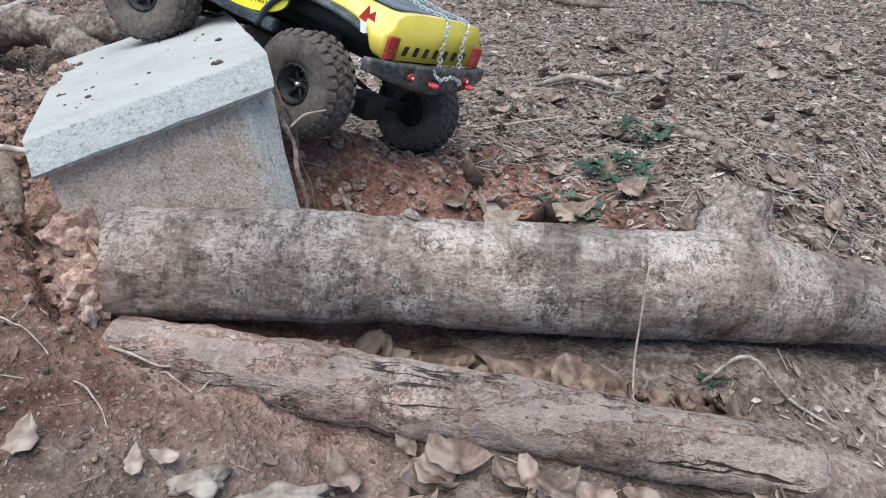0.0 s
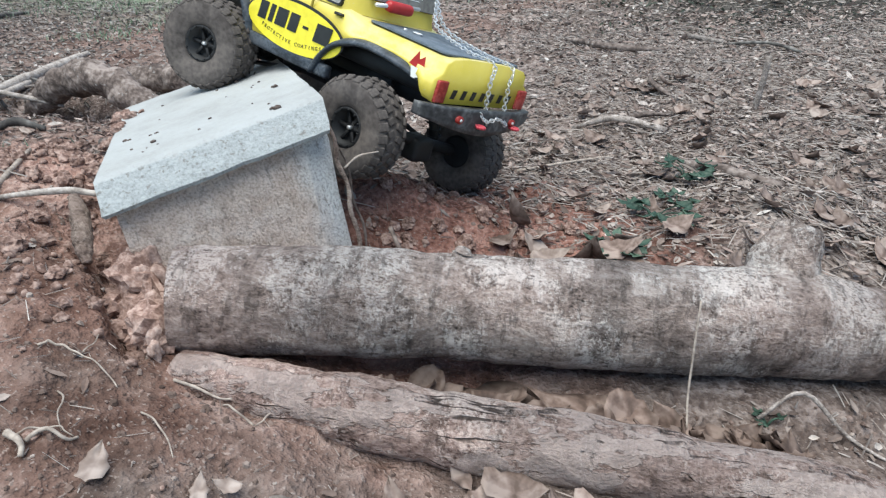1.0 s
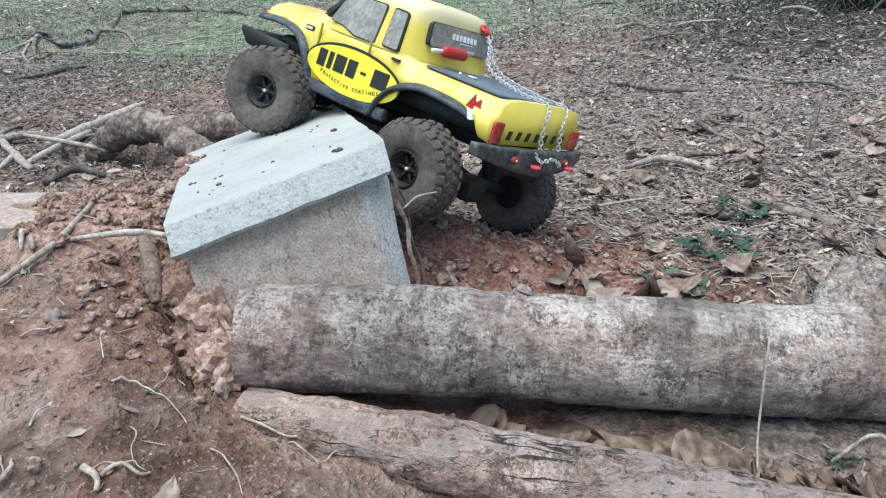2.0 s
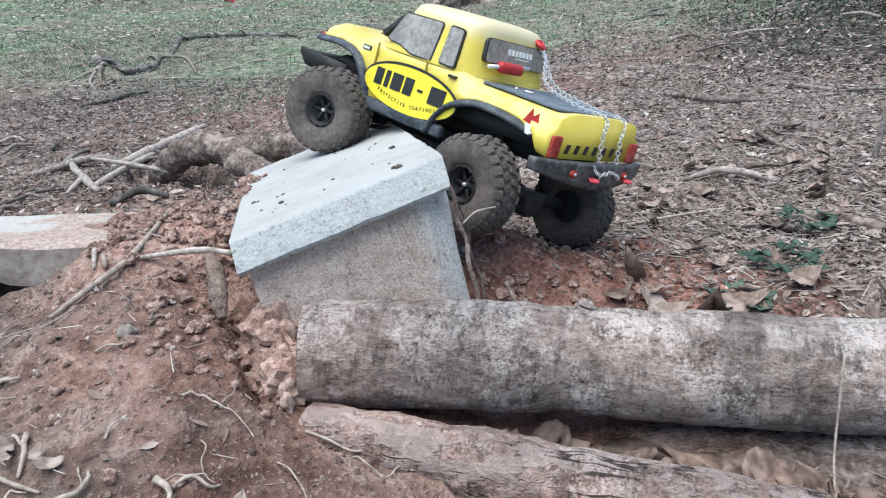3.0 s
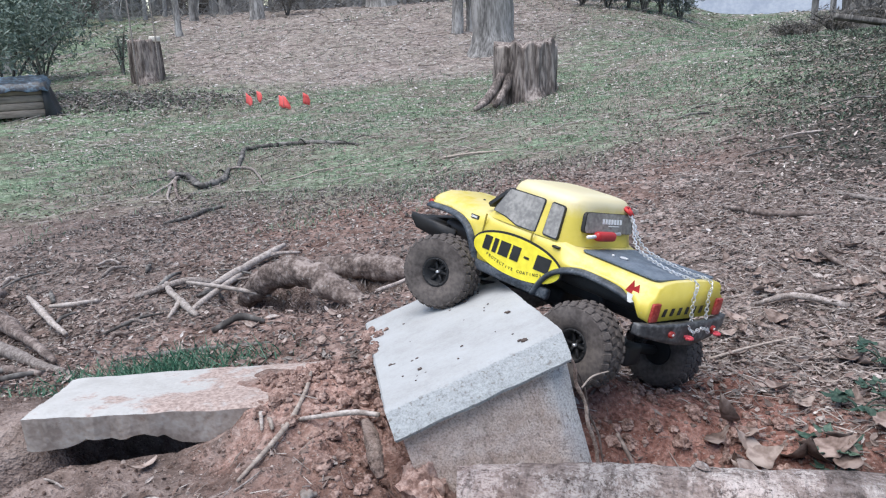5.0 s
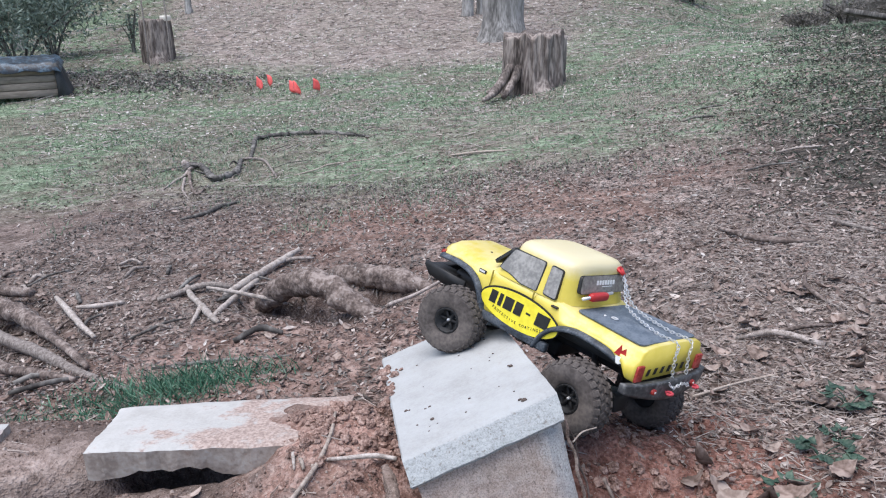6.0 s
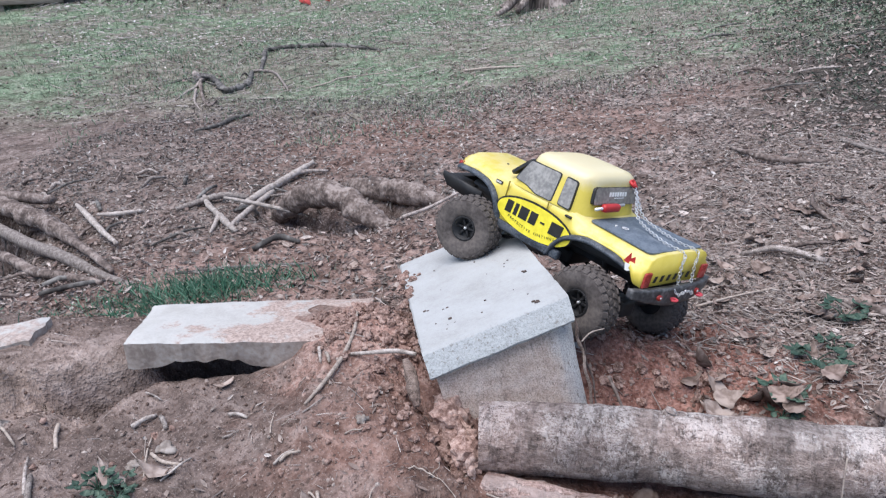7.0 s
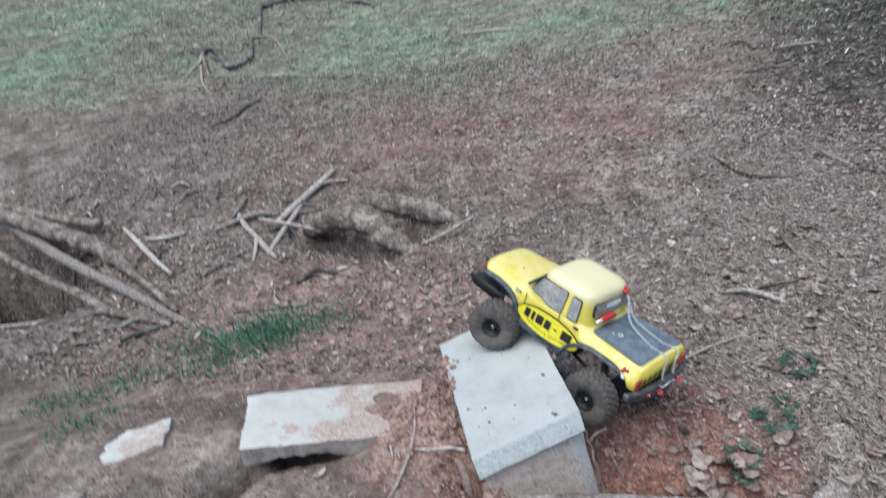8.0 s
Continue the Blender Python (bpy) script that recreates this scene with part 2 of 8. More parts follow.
def bark(name, tones, pale, dark, patch, pale_at, dark_at, depth, flakes=0.0):
    """Bark with short dark fissures along the stem, worn pale patches, stains across it and, where it peels, raised flakes and a few long splits."""
    m, t, b = shader(name, 0, 0.92, 0.2)
    dash = noise_tex(t, coords(t, (0.55, 1, 1)), 150.0, 4, 0.65)
    fleck = noise_tex(t, coords(t, (0.7, 1, 1)), 420.0, 1.5, 0.5)
    ring = noise_tex(t, coords(t, (1, 0.14, 0.14)), 60.0, 3, 0.6)
    blotch = noise_tex(t, coords(t, (1.0, 0.7, 0.7)), patch, 6, 0.7)
    grain = noise_tex(t, coords(t, (0.55, 1, 1)), 38.0, 6, 0.7)
    v = calc(t, "ADD", calc(t, "MULTIPLY", dash, 0.38), calc(t, "ADD", calc(t, "MULTIPLY", fleck, 0.20), calc(t, "MULTIPLY", grain, 0.42)))
    col = ramp(t, v, [(0.36, dark), (0.43, tones[0]), (0.51, tones[1]), (0.62, tones[2])])
    worn = calc(t, "MULTIPLY", step(t, blotch, pale_at, pale_at + 0.10), step(t, calc(t, "ADD", calc(t, "MULTIPLY", fleck, 0.5), calc(t, "ADD", calc(t, "MULTIPLY", dash, 0.3), calc(t, "MULTIPLY", ring, 0.2))), 0.42, 0.52))
    col = mix(t, calc(t, "MULTIPLY", worn, 0.62), col, pale)
    stain = calc(t, "ADD", calc(t, "MULTIPLY", noise_tex(t, coords(t, (1.4, 0.6, 0.6)), patch * 1.3, 4, 0.7), 0.68), calc(t, "MULTIPLY", ring, 0.32))
    col = mix(t, calc(t, "MULTIPLY", step(t, stain, dark_at, dark_at + 0.08), 0.42), col, dark)
    scab = noise_tex(t, coords(t, (1.5, 0.55, 0.55)), 62.0, 6, 0.72)
    col = mix(t, calc(t, "MULTIPLY", step(t, scab, 0.56, 0.60), 0.45), col, dark)
    smear = calc(t, "MULTIPLY", step(t, noise_tex(t, coords(t, (1.2, 0.7, 0.7)), 48.0, 6, 0.75), 0.56, 0.63), step(t, blotch, pale_at - 0.03, pale_at + 0.06))
    col = mix(t, calc(t, "MULTIPLY", smear, 0.8), col, pale)
    crack = noise_tex(t, coords(t, (1.0, 0.65, 0.65)), 230.0, 6, 0.78)
    col = mix(t, calc(t, "MULTIPLY", step(t, crack, 0.40, 0.36), 0.55), col, dark)
    col = mix(t, calc(t, "MULTIPLY", calc(t, "MULTIPLY", step(t, crack, 0.53, 0.565), step(t, blotch, 0.43, 0.53)), 0.62), col, pale)
    tone = ramp(t, noise_tex(t, coords(t, (0.7, 1, 1)), 6.5, 4, 0.6), [(0.36, (0.62, 0.60, 0.60)), (0.5, (0.95, 0.94, 0.93)), (0.64, (1.22, 1.20, 1.18))])
    col = mix(t, 1.0, col, tone, "MULTIPLY")
    cast = ramp(t, noise_tex(t, coords(t, (0.6, 1, 1)), 3.4, 3, 0.55), [(0.38, (0.93, 0.99, 1.01)), (0.5, (0.99, 0.98, 0.975)), (0.62, (1.05, 0.97, 0.95))])
    col = mix(t, 1.0, col, cast, "MULTIPLY")
    rise = calc(t, "ADD", v, calc(t, "MULTIPLY", crack, 0.5))
    if flakes:
        scale = step(t, noise_tex(t, coords(t, (0.45, 1, 1)), 30.0, 5, 0.65), 0.495, 0.515)
        col = mix(t, calc(t, "MULTIPLY", scale, flakes), col, mix(t, fleck, pale, tones[1]))
        split = noise_tex(t, coords(t, (0.09, 1, 1)), 22.0, 3, 0.55)
        gap = calc(t, "SUBTRACT", 1.0, step(t, calc(t, "ABSOLUTE", calc(t, "SUBTRACT", split, 0.46)), 0.003, 0.013))
        gap = calc(t, "MULTIPLY", gap, step(t, blotch, 0.47, 0.55))
        col = mix(t, calc(t, "MULTIPLY", gap, 0.9), col, dark)
        rise = calc(t, "ADD", rise, calc(t, "SUBTRACT", calc(t, "MULTIPLY", scale, 0.35), gap))
    t.links.new(col, b.inputs["Base Color"])
    relief(t, b, rise, 1.0, depth)
    return m


bark_grey = bark("grey_bark", ((0.250, 0.197, 0.176), (0.405, 0.330, 0.300), (0.58, 0.505, 0.475)), (0.78, 0.72, 0.69), (0.040, 0.033, 0.031), 12.0, 0.50, 0.505, 0.016)
bark_brown = bark("peeling_bark", ((0.205, 0.146, 0.127), (0.375, 0.284, 0.254), (0.53, 0.430, 0.393)), (0.68, 0.59, 0.55), (0.045, 0.032, 0.027), 11.0, 0.52, 0.56, 0.013, 0.5)
bark_caked = bark("clay_caked_bark", ((0.16, 0.122, 0.103), (0.27, 0.21, 0.18), (0.40, 0.325, 0.285)), (0.44, 0.37, 0.32), (0.06, 0.042, 0.036), 30.0, 0.54, 0.57, 0.006)
bark_root = mottled("lichened_bark", ((0.070, 0.052, 0.045), (0.165, 0.128, 0.112), (0.29, 0.240, 0.215)), 17.0, 5.0, 0.9, depth=0.008, strength=0.9, dirt=(0.56, 0.545, 0.52), dirt_at=0.58)
bark_dark = mottled("dark_bark", ((0.045, 0.041, 0.039), (0.11, 0.102, 0.095), (0.23, 0.217, 0.202)), 8.0, 6.0, 0.9, depth=0.006, strength=0.8, stretch=(1, 1, 0.25))
stick_wood = mottled("dry_stick", ((0.14, 0.115, 0.102), (0.26, 0.222, 0.20), (0.40, 0.352, 0.325)), 75.0, 5.0, 0.88, depth=0.003, strength=0.8, vary=0.28, dirt=(0.11, 0.09, 0.08), dirt_at=0.58)
pale_wood = mottled("pale_dry_wood", ((0.21, 0.178, 0.158), (0.33, 0.287, 0.258), (0.44, 0.395, 0.362)), 60.0, 5.0, 0.88, depth=0.002, strength=0.7, vary=0.12, dirt=(0.15, 0.12, 0.105), dirt_at=0.62)
pale_twig = mottled("pale_twig", ((0.24, 0.195, 0.165), (0.42, 0.355, 0.305)), 90.0, 3.0, 0.8, depth=0.0006, vary=0.15)
def cap_material():
    """Smooth trowelled top; the chamfer under z = 0 was cast against a rough board, is pitted, and has some of its
    shade painted in.
    """
    m, t, b = shader("weathered_concrete", 0, 0.9, 0.25)
    where = coords(t)
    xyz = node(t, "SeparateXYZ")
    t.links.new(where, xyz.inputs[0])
    n1, n2, n3 = noise_tex(t, where, 9.0, 9, 0.7), noise_tex(t, where, 190.0, 5, 0.68), noise_tex(t, where, 75.0, 5, 0.7)
    col = ramp(t, calc(t, "ADD", calc(t, "MULTIPLY", n1, 0.75), calc(t, "MULTIPLY", n2, 0.25)), [(0.36, (0.30, 0.30, 0.292)), (0.5, (0.365, 0.37, 0.366)), (0.62, (0.395, 0.404, 0.404))])
    pits = calc(t, "ADD", calc(t, "MULTIPLY", n2, 0.55), calc(t, "MULTIPLY", n3, 0.45))
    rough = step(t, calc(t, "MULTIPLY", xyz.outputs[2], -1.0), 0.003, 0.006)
    # pitted chamfer, painted darker than the top to carry part of its shade
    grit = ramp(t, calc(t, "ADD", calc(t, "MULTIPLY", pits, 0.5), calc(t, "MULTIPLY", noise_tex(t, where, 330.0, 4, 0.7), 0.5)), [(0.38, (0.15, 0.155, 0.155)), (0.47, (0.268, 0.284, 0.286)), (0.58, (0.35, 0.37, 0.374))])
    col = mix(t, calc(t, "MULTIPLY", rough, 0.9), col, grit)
    col = mix(t, calc(t, "MULTIPLY", step(t, noise_tex(t, where, 17.0, 9, 0.8), 0.57, 0.70), 0.5), col, (0.33, 0.285, 0.25))
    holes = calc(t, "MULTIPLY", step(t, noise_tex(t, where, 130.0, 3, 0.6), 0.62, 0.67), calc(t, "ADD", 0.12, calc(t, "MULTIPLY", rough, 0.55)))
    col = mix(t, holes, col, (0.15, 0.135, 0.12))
    t.links.new(col, b.inputs["Base Color"])
    relief(t, b, calc(t, "MULTIPLY", pits, calc(t, "ADD", 0.30, calc(t, "MULTIPLY", rough, 0.55))), 0.9, 0.0045)
    return m


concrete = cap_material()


def cast_side_material():
    """Concrete cast against boards: pinkish with clay, dragged pits along the pour, sky light painted grey on the
    bevelled corner.
    """
    m, t, b = shader("cast_concrete_side", 0, 0.95, 0.2)
    where = coords(t)
    xyz = node(t, "SeparateXYZ")
    t.links.new(where, xyz.inputs[0])
    big, mid = noise_tex(t, where, 11.0, 6, 0.65), noise_tex(t, where, 60.0, 5, 0.65)
    drag = noise_tex(t, coords(t, (1, 1, 0.35)), 150.0, 3, 0.6)
    fine = noise_tex(t, where, 360.0, 4, 0.7)
    col = ramp(t, calc(t, "ADD", calc(t, "MULTIPLY", big, 0.45), calc(t, "MULTIPLY", mid, 0.55)), [(0.38, (0.42, 0.330, 0.280)), (0.5, (0.53, 0.435, 0.380)), (0.62, (0.60, 0.515, 0.465))])
    sky_corner = step(t, calc(t, "ADD", xyz.outputs[0], calc(t, "MULTIPLY", big, 0.06)), 0.215, 0.255)
    col = mix(t, calc(t, "MULTIPLY", sky_corner, 0.8), col, (0.52, 0.53, 0.53))
    col = mix(t, calc(t, "MULTIPLY", step(t, drag, 0.40, 0.33), 0.55), col, (0.19, 0.155, 0.135))
    col = mix(t, calc(t, "MULTIPLY", step(t, noise_tex(t, where, 26.0, 8, 0.75), 0.57, 0.68), 0.5), col, (0.30, 0.21, 0.17))
    t.links.new(mix(t, 1.0, col, ramp(t, fine, [(0.36, (0.62, 0.61, 0.60)), (0.5, (1.0, 1.0, 1.0)), (0.64, (1.2, 1.2, 1.2))]), "MULTIPLY"), b.inputs["Base Color"])
    relief(t, b, calc(t, "ADD", calc(t, "MULTIPLY", drag, 0.6), calc(t, "MULTIPLY", fine, 0.4)), 1.0, 0.006)
    return m


concrete_raw = cast_side_material()


def slab_material():
    """Pale concrete with clay trodden over its eastern end."""
    m, t, b = shader("clay_strewn_concrete", 0, 0.92, 0.2)
    where = coords(t)
    xyz = node(t, "SeparateXYZ")
    t.links.new(where, xyz.inputs[0])
    n1, n2 = noise_tex(t, where, 14.0, 6, 0.7), noise_tex(t, where, 170.0, 2, 0.55)
    col = ramp(t, calc(t, "ADD", calc(t, "MULTIPLY", n1, 0.75), calc(t, "MULTIPLY", n2, 0.25)), [(0.36, (0.37, 0.36, 0.34)), (0.5, (0.425, 0.417, 0.398)), (0.64, (0.46, 0.455, 0.438))])
    clay = ramp(t, n2, [(0.35, (0.22, 0.15, 0.125)), (0.65, (0.43, 0.33, 0.285))])
    cover = calc(t, "ADD", calc(t, "MULTIPLY", xyz.outputs[0], 1.3), calc(t, "MULTIPLY", n1, 1.5))
    west = calc(t, "MULTIPLY", step(t, calc(t, "MULTIPLY", xyz.outputs[0], -1.0), 1.12, 1.2), step(t, noise_tex(t, where, 11.0, 6, 0.7), 0.43, 0.58))
    col = mix(t, calc(t, "MULTIPLY", west, 0.75), col, clay)
    t.links.new(mix(t, calc(t, "MULTIPLY", step(t, cover, -0.40, -0.18), 0.85), col, clay), b.inputs["Base Color"])
    relief(t, b, n2, 0.5, 0.002)
    return m


slab_mix = slab_material()
# slab sides: browner and darker than the top, with clay patches
slab_edge = mottled("brown_slab_edge", ((0.25, 0.205, 0.178), (0.335, 0.288, 0.256), (0.40, 0.362, 0.332)), 16.0, 7.0, 0.95, depth=0.004, strength=0.8, dirt=(0.22, 0.15, 0.12), dirt_at=0.58)
clod_soil = mottled("clod_soil", ((0.14, 0.083, 0.066), (0.25, 0.163, 0.135), (0.38, 0.272, 0.232)), 60.0, 5.0, 0.95, depth=0.003, strength=0.8, vary=0.2)
stone_mix = mottled("pale_stone", ((0.18, 0.148, 0.127), (0.27, 0.230, 0.204), (0.36, 0.322, 0.292)), 20.0, 6.0, 0.9, depth=0.002, vary=0.12)
dead_leaf = mottled("dead_leaf", ((0.10, 0.068, 0.054), (0.19, 0.137, 0.116), (0.285, 0.222, 0.192)), 22.0, 5.0, 0.7, depth=0.0008, vary=0.28)
# darker copy of dead_leaf: the shade between the logs put into its colour
shaded_leaf = mottled("shaded_dead_leaf", ((0.065, 0.043, 0.034), (0.125, 0.085, 0.069), (0.21, 0.155, 0.13)), 22.0, 5.0, 0.65, depth=0.0008, vary=0.25)
pale_leaf = mottled("bleached_leaf", ((0.19, 0.142, 0.120), (0.27, 0.212, 0.184), (0.36, 0.295, 0.26)), 22.0, 5.0, 0.75, depth=0.0008, vary=0.12)
green_leaf = mottled("green_leaf", ((0.022, 0.046, 0.032), (0.038, 0.074, 0.052), (0.08, 0.118, 0.086)), 25.0, 4.0, 0.55, depth=0.0006, vary=0.2)
chips = island("litter_chips", ((0.10, 0.074, 0.063), (0.17, 0.128, 0.11), (0.26, 0.205, 0.18), (0.36, 0.30, 0.268), (0.20, 0.152, 0.13), (0.50, 0.44, 0.40), (0.14, 0.104, 0.09), (0.30, 0.243, 0.214), (0.62, 0.57, 0.53)))
grey_chips = island("grey_leaf_bits", ((0.075, 0.066, 0.060), (0.16, 0.142, 0.130), (0.25, 0.225, 0.208), (0.11, 0.092, 0.082), (0.20, 0.17, 0.152), (0.36, 0.325, 0.30), (0.13, 0.117, 0.106), (0.52, 0.48, 0.45)))
broad = island("broad_dead_leaves", ((0.209, 0.153, 0.134), (0.286, 0.221, 0.197), (0.162, 0.111, 0.093), (0.304, 0.230, 0.203), (0.446, 0.367, 0.332), (0.212, 0.154, 0.131), (0.567, 0.497, 0.457), (0.101, 0.075, 0.065)), 0.75)
# paler than the same leaves nearby: the open slope's light put into colour
bleached = island("bright_far_leaves", ((0.291, 0.235, 0.211), (0.446, 0.390, 0.360), (0.563, 0.520, 0.489), (0.349, 0.290, 0.263), (0.640, 0.605, 0.582), (0.213, 0.170, 0.151)), 0.8)
straw = island("straw_twigs", ((0.158, 0.123, 0.107), (0.307, 0.256, 0.227), (0.428, 0.372, 0.338), (0.233, 0.186, 0.162), (0.539, 0.484, 0.446), (0.344, 0.288, 0.259)))
crumbs = island("soil_crumbs", ((0.10, 0.068, 0.056), (0.17, 0.120, 0.101), (0.25, 0.190, 0.165), (0.13, 0.090, 0.075), (0.21, 0.150, 0.128), (0.40, 0.34, 0.305)), 0.95, 0.1)
grass_mat = island("grass_blades", ((0.059, 0.118, 0.066), (0.110, 0.192, 0.115), (0.183, 0.265, 0.175), (0.341, 0.378, 0.290), (0.074, 0.153, 0.089), (0.144, 0.235, 0.154), (0.225, 0.305, 0.208), (0.461, 0.457, 0.377)), 0.7)
green_blade = island("fresh_blades", ((0.035, 0.115, 0.072), (0.062, 0.175, 0.112), (0.11, 0.24, 0.16), (0.22, 0.30, 0.22)), 0.6)
# evergreens lightened: haze over the distance is in both leaf colours
needle = island("evergreen_leaves", ((0.10, 0.145, 0.118), (0.18, 0.23, 0.19), (0.27, 0.325, 0.275)), 0.65)
dark_needle = island("dark_evergreen_leaves", ((0.085, 0.105, 0.099), (0.147, 0.173, 0.166), (0.264, 0.292, 0.279)), 0.65)
undergrowth = island("dead_undergrowth", ((0.040, 0.058, 0.043), (0.085, 0.072, 0.062), (0.058, 0.088, 0.062), (0.14, 0.118, 0.102), (0.085, 0.115, 0.085), (0.052, 0.075, 0.055), (0.13, 0.155, 0.12), (0.32, 0.295, 0.27), (0.065, 0.055, 0.048), (0.20, 0.195, 0.17)), 0.8)
# trunks paled: the distance haze goes into their colour
wood_haze = island("hazed_trunks", ((0.20, 0.20, 0.195), (0.28, 0.28, 0.275), (0.38, 0.38, 0.375)), 0.95)
bark_tree = mottled("tree_bark", ((0.12, 0.114, 0.108), (0.25, 0.238, 0.225), (0.40, 0.385, 0.37)), 5.0, 6.0, 0.9, depth=0.01, strength=0.8, stretch=(1, 1, 0.2), vary=0.25)
brush_mat = island("bare_brush", ((0.11, 0.10, 0.092), (0.17, 0.158, 0.145), (0.24, 0.225, 0.205)), 0.9)
stump_wood = mottled("weathered_stump", ((0.055, 0.044, 0.039), (0.17, 0.14, 0.126), (0.36, 0.31, 0.28)), 6.0, 6.0, 0.9, depth=0.01, strength=0.8, stretch=(1, 1, 0.2))
old_board = mottled("old_board", ((0.20, 0.165, 0.135), (0.32, 0.27, 0.225)), 9.0, 5.0, 0.85, stretch=(0.2, 1, 1), vary=0.1)
tarp_blue = mottled("blue_tarp", ((0.010, 0.014, 0.020), (0.022, 0.036, 0.052), (0.075, 0.12, 0.16)), 6.0, 4.0, 0.45, depth=0.01, spec=0.5)
tarp_dark = plain("dark_tarp", (0.025, 0.027, 0.03), 0.55)
flag_red = plain("marker_flag_red", (0.86, 0.13, 0.12), 0.6)
cut_wood = mottled("fresh_cut_wood", ((0.62, 0.57, 0.50), (0.74, 0.70, 0.63)), 12.0, 4.0, 0.8, depth=0.001)
wire = plain("flag_wire", (0.25, 0.25, 0.25), 0.4, 0.8)
# haze of the distance is put into this pale blue-grey
far_haze = mottled("hazed_wooded_ridge", ((0.22, 0.25, 0.295), (0.29, 0.32, 0.36)), 0.05, 6.0, 1.0, depth=0.0)


# ---- building helpers ----
def mesh_of(bm, name, smooth=True):
    me = bpy.data.meshes.new(name)
    bm.to_mesh(me)
    bm.free()
    if smooth:
        for p in me.polygons:
            p.use_smooth = True
    return me


def part(name, bm, material, parent, label="", smooth=True):
    me = mesh_of(bm, name, smooth)
    me.materials.append(material)
    ob = new(name, me)
    ob.parent = parent
    if label:
        tagged(ob, label)
    return ob


def thing(name, bm, material, label, category, group="", kind="", m=None, smooth=True):
    me = mesh_of(bm, name, smooth)
    me.materials.append(material)
    ob = new(name, me)
    if m is not None:
        ob.matrix_world = m
    return tagged(ob, label, category, group, kind)


def holder(name, m, label, category, group="", kind=""):
    ob = new(name)
    ob.matrix_world = m
    ob.empty_display_size = 0.1
    return tagged(ob, label, category, group, kind)


def raw_mesh(name, verts, faces, material, smooth=False):
    me = bpy.data.meshes.new(name)
    me.from_pydata(verts, [], faces)
    me.materials.append(material)
    if smooth:
        me.polygons.foreach_set("use_smooth", [True] * len(me.polygons))
    me.update()
    return me


def curve_points(points, steps):
    """Catmull-Rom through the points (any tuple length), steps samples between two."""
    p = [np.array(q, float) for q in points]
    p = [2 * p[0] - p[1]] + p + [2 * p[-1] - p[-2]]
    out = []
    for k in range(1, len(p) - 2):
        a, b, c, d = p[k - 1:k + 3]
        for s in range(steps):
            u = s / steps
            out.append(0.5 * (2 * b + (c - a) * u + (2 * a - 5 * b + 4 * c - d) * u * u + (3 * b - 3 * c + d - a) * u ** 3))
    out.append(p[-2])
    return out


def tube(points, sides=10, steps=6, wobble=0.12, seed=0, grain=12.0, caps=True, fissure=0.0):
    """A tapering, uneven stem: points are (x, y, z, radius)."""
    bm = bmesh.new()
    path = curve_points(points, steps)
    rings = []
    up = Vector((0.13, 0.21, 0.97))
    for k, q in enumerate(path):
        a, b = path[max(0, k - 1)], path[min(len(path) - 1, k + 1)]
        d = Vector(b[:3] - a[:3]).normalized()
        e = d.cross(up)
        if e.length < 0.1:
            e = d.cross(Vector((1, 0, 0)))
        e.normalize()
        f = d.cross(e)
        ring = []
        for s in range(sides):
            g = 2 * math.pi * s / sides
            w = e * math.cos(g) + f * math.sin(g)
            c = Vector(q[:3])
            r = q[3] * (1 + wobble * noise.noise((c + w * q[3]) * grain + Vector((seed * 7.3, 0, 0))) + 0.5 * wobble * noise.noise((c + w * q[3]) * grain * 4))
            if fissure:
                p = c + w * r
                r += fissure * (noise.noise(Vector((p.x * 28, p.y * 90, p.z * 90))) + 0.6 * noise.noise(Vector((p.x * 60, p.y * 190, p.z * 190))))
            ring.append(bm.verts.new(c + w * r))
        rings.append(ring)
    for a, b in zip(rings, rings[1:]):
        for s in range(sides):
            bm.faces.new((a[s], a[(s + 1) % sides], b[(s + 1) % sides], b[s]))
    if caps:
        for ring, flip in ((rings[0], True), (rings[-1], False)):
            bm.faces.new(ring[::-1] if not flip else ring)
    bmesh.ops.recalc_face_normals(bm, faces=bm.faces)
    return bm


def box(bm, x0, x1, y0, y1, z0, z1, bevel=0.0, segments=1, m=None):
    r = bmesh.ops.create_cube(bm, size=1.0)
    v = r["verts"]
    bmesh.ops.scale(bm, vec=(x1 - x0, y1 - y0, z1 - z0), verts=v)
    bmesh.ops.translate(bm, vec=((x0 + x1) / 2, (y0 + y1) / 2, (z0 + z1) / 2), verts=v)
    if bevel:
        edges = list({e for q in v for e in q.link_edges})
        r = bmesh.ops.bevel(bm, geom=edges, offset=bevel, segments=segments, affect="EDGES", profile=0.5)
        v = list({q for f in r["faces"] for q in f.verts} | {q for q in v if q.is_valid})
    if m is not None:
        bmesh.ops.transform(bm, matrix=m, verts=v)
    return bm


def rod(bm, a, b, r, sides=10, r2=None):
    a, b = Vector(a), Vector(b)
    d = b - a
    m = Matrix.Translation((a + b) / 2) @ d.to_track_quat("Z", "Y").to_matrix().to_4x4()
    bmesh.ops.create_cone(bm, cap_ends=True, segments=sides, radius1=r, radius2=r if r2 is None else r2, depth=d.length, matrix=m)
    return bm


